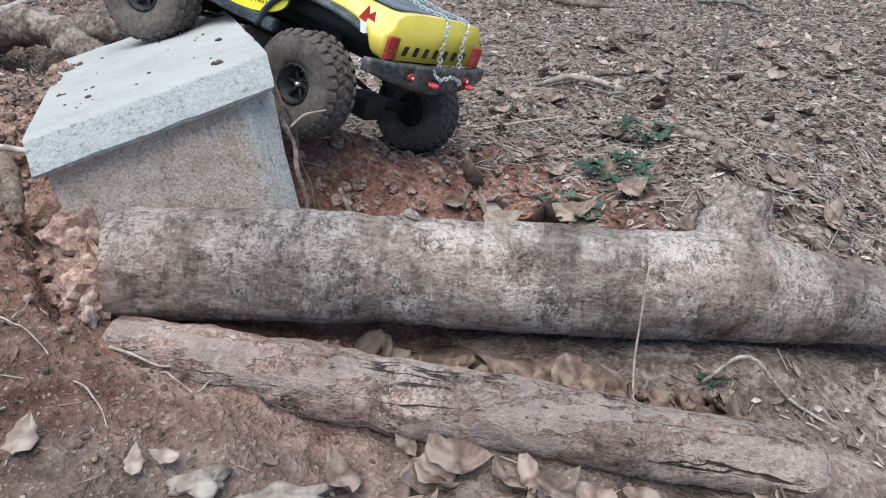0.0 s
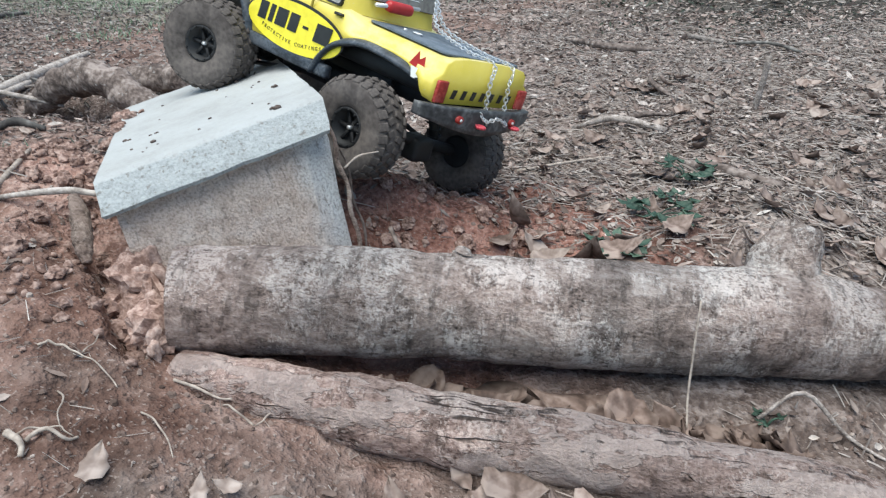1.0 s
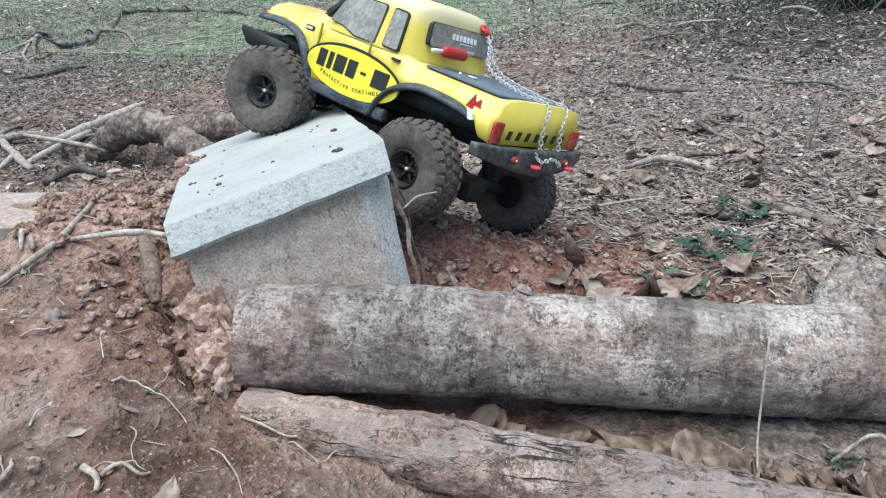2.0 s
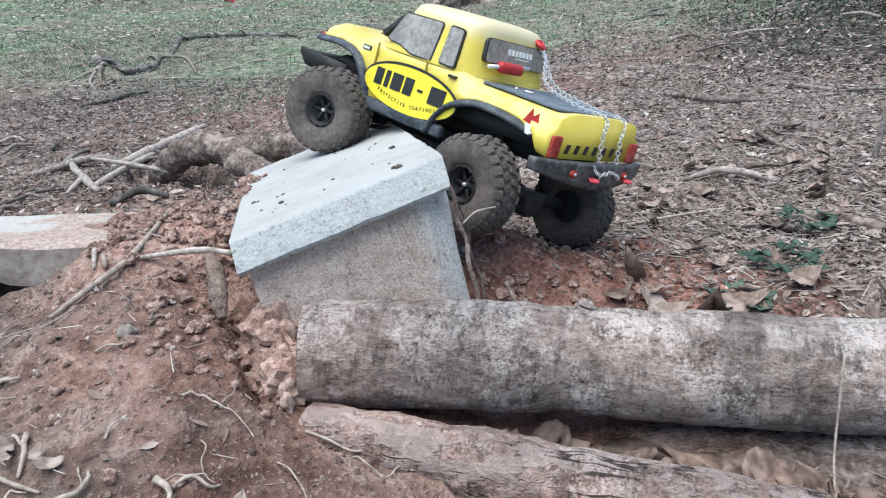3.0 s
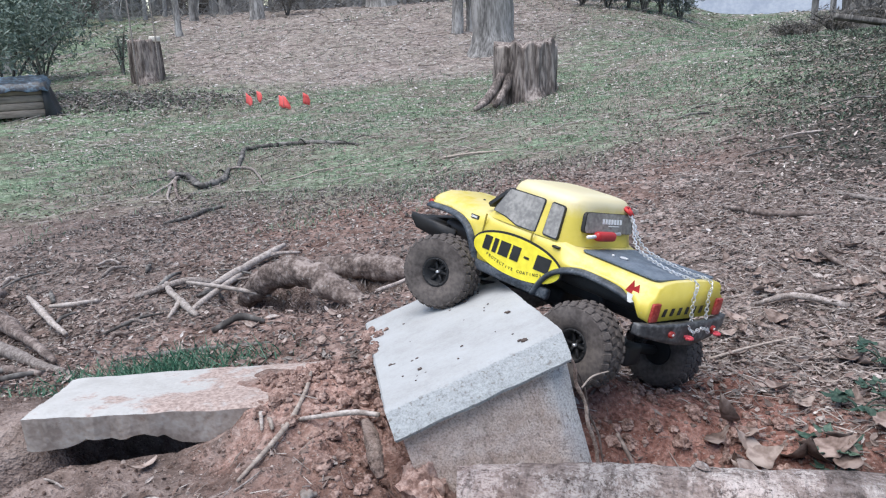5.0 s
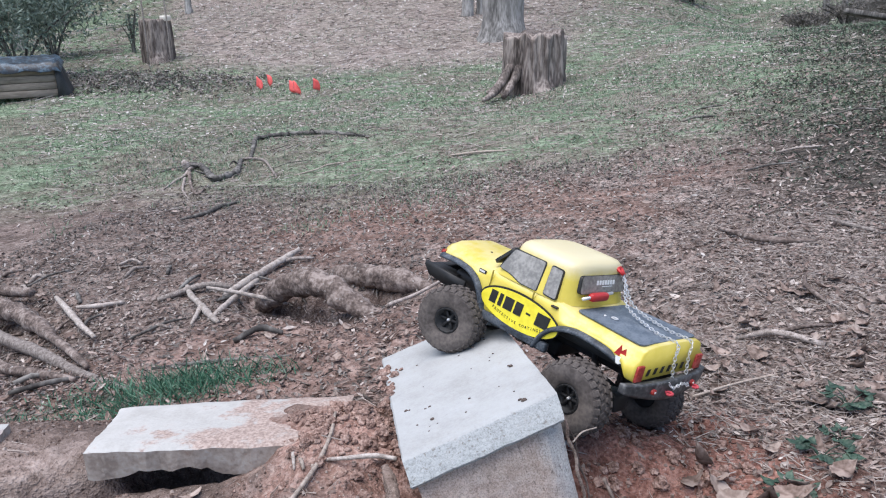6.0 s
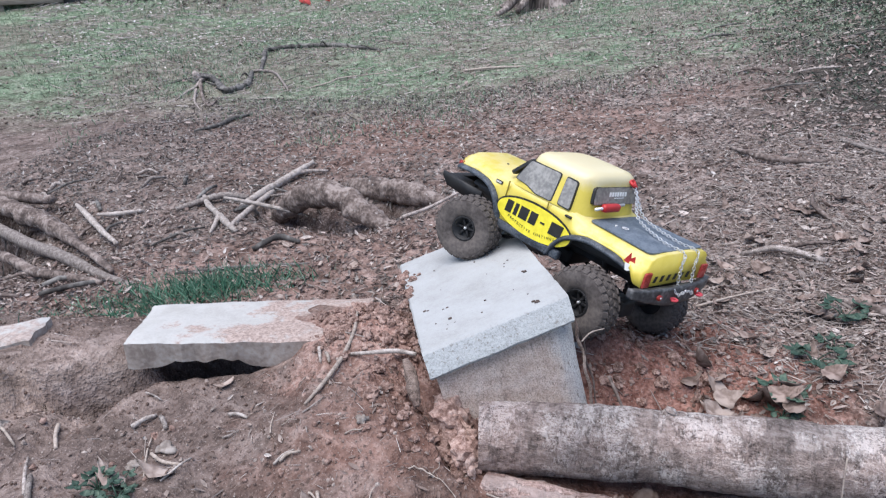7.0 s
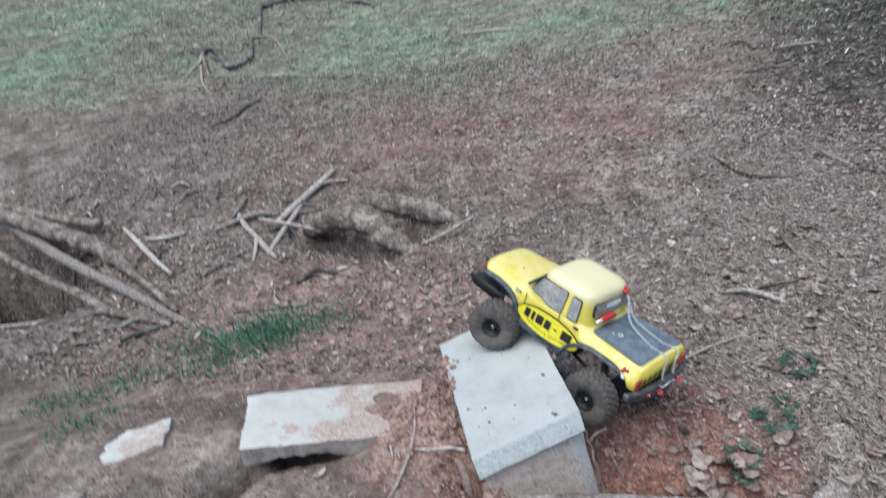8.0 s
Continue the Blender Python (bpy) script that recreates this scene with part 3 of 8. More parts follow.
def lump(size, seed, rough=0.35, level=2):
    bm = bmesh.new()
    bmesh.ops.create_icosphere(bm, subdivisions=level, radius=1.0)
    off = Vector((seed * 3.17, seed * 1.7, seed * 0.9))
    for v in bm.verts:
        d = v.co.normalized()
        k = 1 + rough * noise.noise(d * 1.3 + off) + 0.5 * rough * noise.noise(d * 3.1 + off) + 0.3 * rough * noise.noise(d * 7.0 + off)
        v.co = Vector((d.x * size[0], d.y * size[1], d.z * size[2])) * k
    return bm


def on_ground(x, y, h=0.0):
    return float(ground_height(x, y)) + h


# ---- the land ----
def smooth(a, b, v):
    s = np.clip((v - a) / (b - a), 0.0, 1.0)
    return s * s * (3 - 2 * s)


def lattice(x, y, seed):
    """Smooth value noise in [-1, 1] on a unit lattice."""
    xi, yi = np.floor(x), np.floor(y)
    fx, fy = x - xi, y - yi
    fx, fy = fx * fx * (3 - 2 * fx), fy * fy * (3 - 2 * fy)

    def corner(dx, dy):
        v = np.sin((xi + dx) * 127.1 + (yi + dy) * 311.7 + seed * 74.7) * 43758.5453
        return 2 * (v - np.floor(v)) - 1
    top = corner(0, 0) * (1 - fx) + corner(1, 0) * fx
    low = corner(0, 1) * (1 - fx) + corner(1, 1) * fx
    return top * (1 - fy) + low * fy


def fbm(x, y, octaves, seed):
    total, size = 0.0, 1.0
    for k in range(octaves):
        total = total + size * lattice(x * 2 ** k, y * 2 ** k, seed + k)
        size *= 0.5
    return total


def bump(x, y, cx, cy, sx, sy, turn=0.0):
    c, s = math.cos(math.radians(turn)), math.sin(math.radians(turn))
    u, v = (x - cx) * c + (y - cy) * s, -(x - cx) * s + (y - cy) * c
    return np.exp(-0.5 * ((u / sx) ** 2 + (v / sy) ** 2))


def ground_height(x, y):
    """The lie of the land: a hillside that falls to the west, a dug bank in front, a crest far behind."""
    x, y = np.asarray(x, float), np.asarray(y, float)
    east = smooth(0.0, 1.5, x)
    hill = 0.126 + 0.6 * np.tanh(x / 4.0) * (1 - east * (0.40 * smooth(4.5, 10, y) + 0.45 * smooth(10, 20, y)))
    hill = hill + 0.035 * np.clip(x, 0, 6) * smooth(2.0, 5.0, y) * (1 - smooth(7, 14, y)) - 0.95 * smooth(10, 22, y) * smooth(-2.5, 3.0, x)
    hill = hill + 0.085 * np.clip(np.sqrt(np.clip(y - 8.0, 0, None) ** 2 + 1) - 1, 0, 18)
    hill = hill + 0.55 * smooth(14.5, 24, y) * smooth(-1.5, -6.0, x) - 0.34 * bump(x, y, 0.9, 21.5, 0.9, 5.0) + 0.16 * bump(x, y, 4.6, 22.0, 1.6, 4.0)
    hill = hill - 0.05 * np.clip(np.hypot(x, y) - 45, 0, None)
    hill = hill + 0.05 * fbm(x * 0.45, y * 0.45, 3, 3) * smooth(1.6, 4.0, np.abs(y - 0.6) + 0.3 * np.abs(x))
    front = 0.195 + 0.03 * np.tanh(-x) - 0.03 * smooth(0.45, -0.6, y)
    blend = smooth(1.55, 0.85, y + 0.35 * np.clip(-x - 0.7, 0, 1.2)) * smooth(-2.6, -1.3, x)
    z = hill * (1 - blend) + front * blend
    z = z + 0.062 * bump(x, y, -0.45, 0.60, 0.13, 0.14) + 0.03 * bump(x, y, -0.33, 0.46, 0.12, 0.12)
    z = z + 0.042 * bump(x, y, -0.53, 0.87, 0.10, 0.11) + 0.03 * bump(x, y, -0.68, 0.92, 0.12, 0.12)
    z = z + 0.024 * bump(x, y, -0.64, 0.735, 0.07, 0.03, 21) + 0.020 * bump(x, y, -0.955, 0.635, 0.035, 0.03, 21) - 0.006 * bump(x, y, -0.83, 0.68, 0.12, 0.05, 21) - 0.16 * bump(x, y, -0.862, 0.757, 0.06, 0.034, 21)
    z = z + 0.016 * bump(x, y, -0.60, 0.86, 0.07, 0.12, 20)
    z = z + 0.085 * bump(x, y, -0.165, 1.0, 0.09, 0.09) + 0.03 * bump(x, y, 0.02, 1.2, 0.13, 0.12)
    z = z - 0.045 * bump(x, y, 0.0, 0.83, 0.14, 0.07, 10) - 0.02 * bump(x, y, 0.08, 0.62, 0.28, 0.05, 5)
    z = z + 0.05 * bump(x, y, 0.42, 1.1, 0.16, 0.2) + 0.014 * smooth(0.10, 0.26, x) * smooth(1.2, 0.8, x) * np.exp(-((y - 0.665 - 0.08 * x) / 0.05) ** 2)
    z = z - 1.3 * bump(x, y, -3.20, 1.93, 0.26, 0.13, 155) - 0.05 * bump(x, y, -2.6, 1.75, 0.45, 0.3) - 0.15 * bump(x, y, -3.45, 2.10, 0.55, 0.26, 155) - 0.25 * bump(x, y, -1.47, 2.23, 0.15, 0.06, -22) - 0.23 * bump(x, y, -1.15, 2.29, 0.12, 0.05, -24) - 0.06 * bump(x, y, -1.20, 2.06, 0.10, 0.04, -22) - 0.05 * bump(x, y, -1.8, 2.3, 0.6, 0.45)
    edge = (y - 0.615) - 0.62 * (x + 1.0) + 0.03 * fbm(x * 9, y * 9, 2, 83)
    ledge = smooth(0.008, -0.010, edge) * smooth(-0.92, -0.99, x) * smooth(0.1, 0.3, y)
    z = z + 0.03 * smooth(-0.95, -1.05, x) * smooth(0.9, 0.7, y) - 0.085 * ledge * (0.35 + 0.65 * np.exp(np.clip(edge, -1, 0) / 0.10)) - 0.07 * bump(x, y, -0.99, 0.60, 0.045, 0.02, 30) - 0.13 * bump(x, y, -0.990, 0.632, 0.060, 0.020, 38)
    z = z - 0.040 * bump(x, y, -0.392, 0.690, 0.045, 0.010, -50) - 0.045 * bump(x, y, -0.322, 0.605, 0.045, 0.010, -54)
    near = np.exp(-((x + 0.3) ** 2 + (y - 0.9) ** 2) / 3.0)
    rough = 0.013 * fbm(x * 7, y * 7, 3, 11) + 0.005 * fbm(x * 17, y * 17, 2, 13) + 0.007 * np.abs(fbm(x * 26, y * 26, 3, 17)) + 0.0035 * fbm(x * 70, y * 70, 2, 29)
    return z + rough * (0.35 + 0.65 * near)


def build_ground():
    n, k = 520, 9.0
    u = np.linspace(-1, 1, n)
    span = 0.16 * np.sinh(k * u)
    gx, gy = np.meshgrid(-0.35 + span, 0.80 + span, indexing="ij")
    verts = np.stack([gx, gy, ground_height(gx, gy)], -1).reshape(-1, 3)
    i = np.arange(n * n).reshape(n, n)
    faces = np.stack([i[:-1, :-1], i[1:, :-1], i[1:, 1:], i[:-1, 1:]], -1).reshape(-1, 4)
    me = raw_mesh("ground", verts.tolist(), faces.tolist(), earth, True)
    return tagged(new("ground", me), "red clay hillside under leaf litter and thin grass", "ground", kind="structure")


build_ground()


# ---- loose stuff strewn over the land ----
rng = np.random.default_rng(5)


def strew(name, template, faces, x, y, length, width, height, material, label, category, tilt=0.25, lift=0.0, yaw=None, soft=False):
    """Many small pieces in one mesh, each laid along the slope under it with a tilt of its own."""
    count = len(x)
    z = ground_height(x, y)
    e = 0.02
    nx, ny = -(ground_height(x + e, y) - z) / e, -(ground_height(x, y + e) - z) / e
    nrm = np.stack([nx + rng.normal(0, tilt, count), ny + rng.normal(0, tilt, count), np.ones(count)], -1)
    nrm /= np.linalg.norm(nrm, axis=1, keepdims=True)
    a = rng.uniform(0, 2 * math.pi, count) if yaw is None else yaw
    head = np.stack([np.cos(a), np.sin(a), np.zeros(count)], -1)
    side = np.cross(nrm, head)
    side /= np.linalg.norm(side, axis=1, keepdims=True)
    head = np.cross(side, nrm)
    tp = np.array(template, float)
    pts = (tp[None, :, 0:1] * width[:, None, None] * side[:, None, :] + tp[None, :, 1:2] * length[:, None, None] * head[:, None, :]
           + tp[None, :, 2:3] * height[:, None, None] * nrm[:, None, :])
    pts += np.stack([x, y, z + lift], -1)[:, None, :]
    base = (np.arange(count) * len(tp))[:, None]
    out = []
    for f in faces:
        out += (base + np.array(f)[None, :]).tolist()
    me = raw_mesh(name, pts.reshape(-1, 3).tolist(), out, material, soft)
    return tagged(new(name, me), label, category, kind="stuff")


LEAF = ((0, -0.5, 0.1), (-0.42, -0.18, 0.35), (0, -0.2, 0.0), (0.42, -0.18, 0.35), (-0.34, 0.2, 0.5), (0, 0.2, 0.12), (0.34, 0.2, 0.45), (0, 0.55, 0.55))
LEAF_FACES = ((0, 2, 1), (0, 3, 2), (1, 2, 5, 4), (2, 3, 6, 5), (4, 5, 7), (5, 6, 7))
STICK = ((-0.5, -0.5, 0), (0.5, -0.5, 0), (0, -0.5, 1), (-0.4, 0.0, 0.2), (0.6, 0.03, 0.2), (0.1, 0.0, 1.1), (-0.3, 0.5, 0), (0.3, 0.5, 0), (0, 0.5, 0.7))
STICK_FACES = ((1, 2, 5, 4), (2, 0, 3, 5), (4, 5, 8, 7), (5, 3, 6, 8), (2, 1, 0), (6, 7, 8))
CRUMB = ((-0.5, -0.15, 0), (-0.1, -0.55, 0), (0.45, -0.3, 0), (0.5, 0.25, 0), (0.1, 0.5, 0), (-0.4, 0.35, 0), (-0.3, -0.1, 0.6), (0.0, -0.35, 0.5), (0.3, -0.1, 0.65), (0.2, 0.25, 0.55), (-0.15, 0.2, 0.75))
CRUMB_FACES = ((0, 1, 7, 6), (1, 2, 8, 7), (2, 3, 9, 8), (3, 4, 9), (4, 5, 10, 9), (5, 0, 6, 10), (6, 7, 8, 10), (8, 9, 10))
BLADE = ((-0.5, 0, 0), (0.5, 0, 0), (-0.35, 0.15, 0.5), (0.35, 0.15, 0.5), (0, 0.5, 1.0))
BLADE_FACES = ((0, 1, 3, 2), (2, 3, 4))


def keep(x, y, chance):
    k = rng.uniform(0, 1, len(x)) < chance
    return x[k], y[k]


def polar(count, near, far, low, high, power=1.4):
    """Positions round the camera's stand, denser near it."""
    r = near + (far - near) * rng.uniform(0, 1, count) ** power
    a = np.radians(rng.uniform(low, high, count))
    return r * np.sin(a), r * np.cos(a)


def free_of_blocks(x, y):
    """Away from the concrete pieces, the logs and the wheels."""
    u, v = (x + 0.394) * 0.86 + (y - 0.70) * 0.48, -(x + 0.394) * 0.47 + (y - 0.70) * 0.88
    block = (u > -0.03) & (u < 0.27) & (v > -0.06) & (v < 0.46)
    slab = (x > -1.1) & (x < -0.62) & (y > 0.62 + 0.33 * (x + 1.0)) & (y < 0.93 + 0.33 * (x + 1.0))
    log = (x > -0.3) & (np.abs(y - 0.68 - 0.17 * x) < 0.05)
    thin = (x > -0.26) & (x < 0.43) & (np.abs(y - 0.555 + 0.04 * x) < 0.03)
    return ~(block | slab | log | thin)


def litter_chance(x, y):
    v = x * 0.8 + y * 0.55 + 0.5 * fbm(x * 1.1, y * 1.1, 3, 41)
    back = smooth(1.15, 1.7, y + 0.25 * fbm(x * 2.0, y * 2.0, 2, 47)) * (0.62 + 0.35 * fbm(x * 0.9, y * 0.9, 3, 53))
    bank = smooth(1.0, 0.8, y) * smooth(0.25, 0.0, x)
    back = back * (1 - 0.8 * bump(x, y, -1.15, 1.7, 0.45, 0.35)) * (1 - 0.85 * bump(x, y, -0.85, 3.45, 1.0, 0.60))
    dug = 1 - 0.9 * bump(x, y, 0.0, 0.90, 0.15, 0.14)
    rise = smooth(0.1, 0.8, x) * smooth(2.2, 3.4, y)
    by_logs = smooth(0.80, 0.70, y) * smooth(0.1, 0.25, x)
    thin = 1 - 0.72 * smooth(0.7, -0.1, x) * smooth(0.30, -0.25, fbm(x * 0.9 + 3.1, y * 0.9, 3, 53))
    return thin * np.maximum(0.10 + 0.90 * smooth(0.5, 1.3, v), back) * (1 - 0.9 * bank) * (1 - 0.8 * by_logs) * (1 - 0.55 * rise) * dug


x, y = polar(80000, 0.75, 9.5, -66, 40, 1.75)
x, y = keep(x, y, litter_chance(x, y) * free_of_blocks(x, y))
c = len(x)
far = 0.7 + 0.14 * np.hypot(x, y)
strew("leaf_litter", LEAF, LEAF_FACES, x, y, rng.uniform(0.008, 0.027, c) * far, rng.uniform(0.005, 0.014, c) * far, rng.uniform(0.002, 0.009, c) * far, chips, "brown dry leaves and bark chips on the slope", "leaf litter", 0.35, 0.002)
x, y = polar(5200, 0.95, 7.0, -66, 40, 1.3)
x, y = keep(x, y, litter_chance(x, y) * free_of_blocks(x, y) * smooth(0.9, 1.15, y))
c = len(x)
far = 0.8 + 0.08 * np.hypot(x, y)
strew("broad_leaves", LEAF, LEAF_FACES, x, y, rng.uniform(0.018, 0.048, c) * far, rng.uniform(0.009, 0.026, c) * far, rng.uniform(0.004, 0.018, c) * far, broad, "larger curled dead leaves scattered on the slope", "leaf litter", 0.35, 0.004)
x, y = polar(62000, 0.75, 9.5, -66, 40, 1.75)
x, y = keep(x, y, litter_chance(x, y) * free_of_blocks(x, y))
c = len(x)
far = 0.7 + 0.14 * np.hypot(x, y)
strew("straw_litter", STICK, STICK_FACES, x, y, rng.uniform(0.012, 0.015 + 0.085 * rng.uniform(0, 1, c) ** 2, c) * far, rng.uniform(0.0009, 0.0026, c) * far, rng.uniform(0.0009, 0.0026, c) * far, straw, "straw and thin broken twigs on the slope", "twig litter", 0.16, 0.003)
x, y = rng.uniform(-3.6, 0.2, 30000), rng.uniform(1.12, 4.6, 30000)
x, y = keep(x, y, free_of_blocks(x, y) * (0.35 + 0.65 * smooth(-0.5, 0.3, fbm(x * 1.3, y * 1.3, 3, 97))) * (1 - 0.8 * bump(x, y, -0.85, 3.45, 1.0, 0.6)) * (1 - 0.75 * bump(x, y, -1.3, 1.75, 0.45, 0.3)))
c = len(x)
strew("leaf_litter", LEAF, LEAF_FACES, x, y, rng.uniform(0.010, 0.036, c), rng.uniform(0.004, 0.015, c), rng.uniform(0.002, 0.011, c), grey_chips, "grey and brown weathered leaf bits on the slope", "leaf litter", 0.4, 0.003)
x, y = rng.uniform(-0.1, 1.7, 22000), rng.uniform(0.82, 3.2, 22000)
x, y = keep(x, y, litter_chance(x, y) * free_of_blocks(x, y) * smooth(0.78, 0.95, y))
c = len(x)
strew("leaf_litter", LEAF, LEAF_FACES, x, y, 0.007 + 0.022 * rng.uniform(0, 1, c) ** 2.2, 0.004 + 0.012 * rng.uniform(0, 1, c) ** 2, rng.uniform(0.002, 0.009, c), broad, "broken brown oak leaves matted on the slope", "leaf litter", 0.32, 0.006)
x, y = rng.uniform(-2.4, -0.6, 5200), rng.uniform(1.15, 2.2, 5200)
x, y = keep(x, y, free_of_blocks(x, y) * (0.25 + 0.75 * smooth(-0.2, 0.4, fbm(x * 2.2, y * 2.2, 3, 43))))
c = len(x)
strew("leaf_litter", LEAF, LEAF_FACES, x, y, 0.010 + 0.030 * rng.uniform(0, 1, c) ** 2, 0.005 + 0.014 * rng.uniform(0, 1, c) ** 2, rng.uniform(0.003, 0.014, c), broad, "broken brown leaves behind the slab", "leaf litter", 0.45, 0.006)
x, y = rng.uniform(0.0, 1.5, 22000), rng.uniform(0.82, 2.9, 22000)
x, y = keep(x, y, litter_chance(x, y) * free_of_blocks(x, y) * smooth(0.78, 0.95, y))
c = len(x)
strew("straw_litter", STICK, STICK_FACES, x, y, rng.uniform(0.015, 0.020 + 0.075 * rng.uniform(0, 1, c) ** 2, c), rng.uniform(0.0007, 0.0018, c), rng.uniform(0.0007, 0.0018, c), straw, "straw and fine dry stems on the slope", "twig litter", 0.22, 0.006)
x, y = rng.uniform(-1.5, 0.8, 95000), rng.uniform(0.12, 1.6, 95000)
x, y = keep(x, y, free_of_blocks(x, y) * (0.18 + 0.82 * smooth(0.0, 0.9, fbm(x * 5, y * 5, 3, 23) + 0.5)))
c = len(x)
size = 0.0010 + 0.0062 * rng.uniform(0, 1, c) ** 5
strew("soil_crumbs", CRUMB, CRUMB_FACES, x, y, size * rng.uniform(0.8, 1.6, c), size * rng.uniform(0.8, 1.3, c), size * rng.uniform(0.6, 1.1, c), crumbs, "crumbled red clay and grit on the bank", "soil", 0.35, -0.001)
x, y = rng.uniform(-1.5, 0.7, 1500), rng.uniform(0.1, 0.75, 1500)
x, y = keep(x, y, free_of_blocks(x, y))
c = len(x)
strew("bank_debris", STICK, STICK_FACES, x, y, 0.004 + 0.028 * rng.uniform(0, 1, c) ** 2, rng.uniform(0.0004, 0.0012, c), rng.uniform(0.0004, 0.0011, c), chips, "short twig bits lying on the clay bank", "twig litter", 0.15, 0.002)
x, y = rng.uniform(-1.5, 0.3, 260), rng.uniform(0.1, 0.72, 260)
x, y = keep(x, y, free_of_blocks(x, y) * (0.15 + 0.85 * smooth(0.0, 0.7, fbm(x * 4, y * 4, 3, 37) + 0.25)))
u, v = rng.uniform(0.30, 0.80, 120), rng.uniform(0.575, 0.73, 120)
x, y = np.concatenate((x, u)), np.concatenate((y, v))
c = len(x)
small = np.where(x > 0.16, 0.55, 1.0)
strew("leaf_scraps", LEAF, LEAF_FACES, x, y, rng.uniform(0.006, 0.022, c) * small, rng.uniform(0.003, 0.010, c) * small, rng.uniform(0.001, 0.005, c) * small, crumbs, "torn leaf scraps and bark bits on the clay bank", "leaf litter", 0.3, 0.002)
x, y = polar(16000, 8.5, 30.0, -48, 30, 1.5)
c = len(x)
far = np.hypot(x, y) / 9
strew("far_litter", LEAF, LEAF_FACES, x, y, rng.uniform(0.03, 0.075, c) * far, rng.uniform(0.015, 0.035, c) * far, rng.uniform(0.004, 0.014, c) * far, bleached, "pale fallen leaves over the far slope", "leaf litter", 0.15, 0.004)


x, y = polar(9000, 5.0, 24.0, -48, 24, 1.3)
x, y = keep(x, y, 1 - 0.8 * smooth(-0.1, 0.8, x - 0.12 * y))
c = len(x)
far = np.hypot(x, y) / 10
strew("far_twigs", STICK, STICK_FACES, x, y, rng.uniform(0.05, 0.28, c) * far, rng.uniform(0.004, 0.010, c) * far, rng.uniform(0.004, 0.010, c) * far, straw, "pale fallen twigs over the far slope", "twig litter", 0.12, 0.004)


def grass_chance(x, y):
    wob = 1.2 * fbm(x * 0.7, y * 0.7, 3, 61) + 0.5 * fbm(x * 3, y * 3, 2, 71)
    bare = smooth(11, 13.5, y) * smooth(-0.5, -3.5, x) * smooth(-1.2, 0.6, x + 0.75 * y)
    patch = 0.35 + 0.65 * smooth(-0.35, 0.3, fbm(x * 0.55, y * 0.55, 3, 67))
    rank = smooth(-0.1, 0.5, x - 0.12 * y + 0.15 * wob)
    return smooth(4.1, 5.6, y - 0.2 * x + 0.8 * wob) * (1 - 0.85 * bare) * patch * (1 - 0.15 * rank)


x, y = polar(150000, 2.8, 26.0, -50, 32, 1.45)
x, y = keep(x, y, grass_chance(x, y))
c = len(x)
far = 0.6 + 0.10 * np.hypot(x, y)
strew("grass", BLADE, BLADE_FACES, x, y, rng.uniform(0.02, 0.07, c) * far, rng.uniform(0.003, 0.006, c) * far, rng.uniform(0.015, 0.04, c) * far, grass_mat, "thin winter grass over the slope", "grass", 0.3, -0.002)


x, y = rng.uniform(0.2, 5.2, 72000), 2.3 + 12.0 * rng.uniform(0, 1, 72000) ** 1.35
x, y = keep(x, y, smooth(-0.6, 0.5, x - 0.12 * y + 0.45 * fbm(x * 1.6, y * 1.6, 3, 91)) * smooth(2.5, 4.2, y) * (0.35 + 0.65 * smooth(-0.3, 0.3, fbm(x * 2.2, y * 2.2, 3, 93))))
c = len(x)
far = 0.55 + 0.11 * np.hypot(x, y)
strew("undergrowth", LEAF, LEAF_FACES, x, y, rng.uniform(0.010, 0.034, c) * far, rng.uniform(0.005, 0.016, c) * far, rng.uniform(0.003, 0.022, c) * far, undergrowth, "low ivy, dead weeds and leaves on the slope", "undergrowth", 0.7, 0.006)
x, y = rng.uniform(0.3, 4.5, 1700), rng.uniform(2.6, 9.0, 1700)
c = len(x)
strew("broad_leaves", LEAF, LEAF_FACES, x, y, rng.uniform(0.018, 0.052, c), rng.uniform(0.010, 0.028, c), rng.uniform(0.005, 0.02, c), broad, "large curled dead leaves among the undergrowth", "leaf litter", 0.5, 0.012)
x, y = rng.normal(-9.4, 1.2, 2600), rng.normal(11.0, 0.55, 2600)
c = len(x)
strew("leaf_litter", LEAF, LEAF_FACES, x, y, rng.uniform(0.04, 0.12, c), rng.uniform(0.02, 0.06, c), rng.uniform(0.01, 0.05, c), grey_chips, "dark drift of dead leaves beside the hut", "leaf litter", 0.5, 0.01)


def clump(cx, cy, sx, sy, count, tall, seed):
    r = np.random.default_rng(seed)
    x, y = r.normal(cx, sx, count), r.normal(cy, sy, count)
    strew("grass_clump", BLADE, BLADE_FACES, x, y, r.uniform(0.3, 1.0, count) * tall, r.uniform(0.0022, 0.0052, count), r.uniform(0.3, 0.9, count) * tall, green_blade, "fresh green grass tuft behind the slab", "grass", 0.75, -0.002)


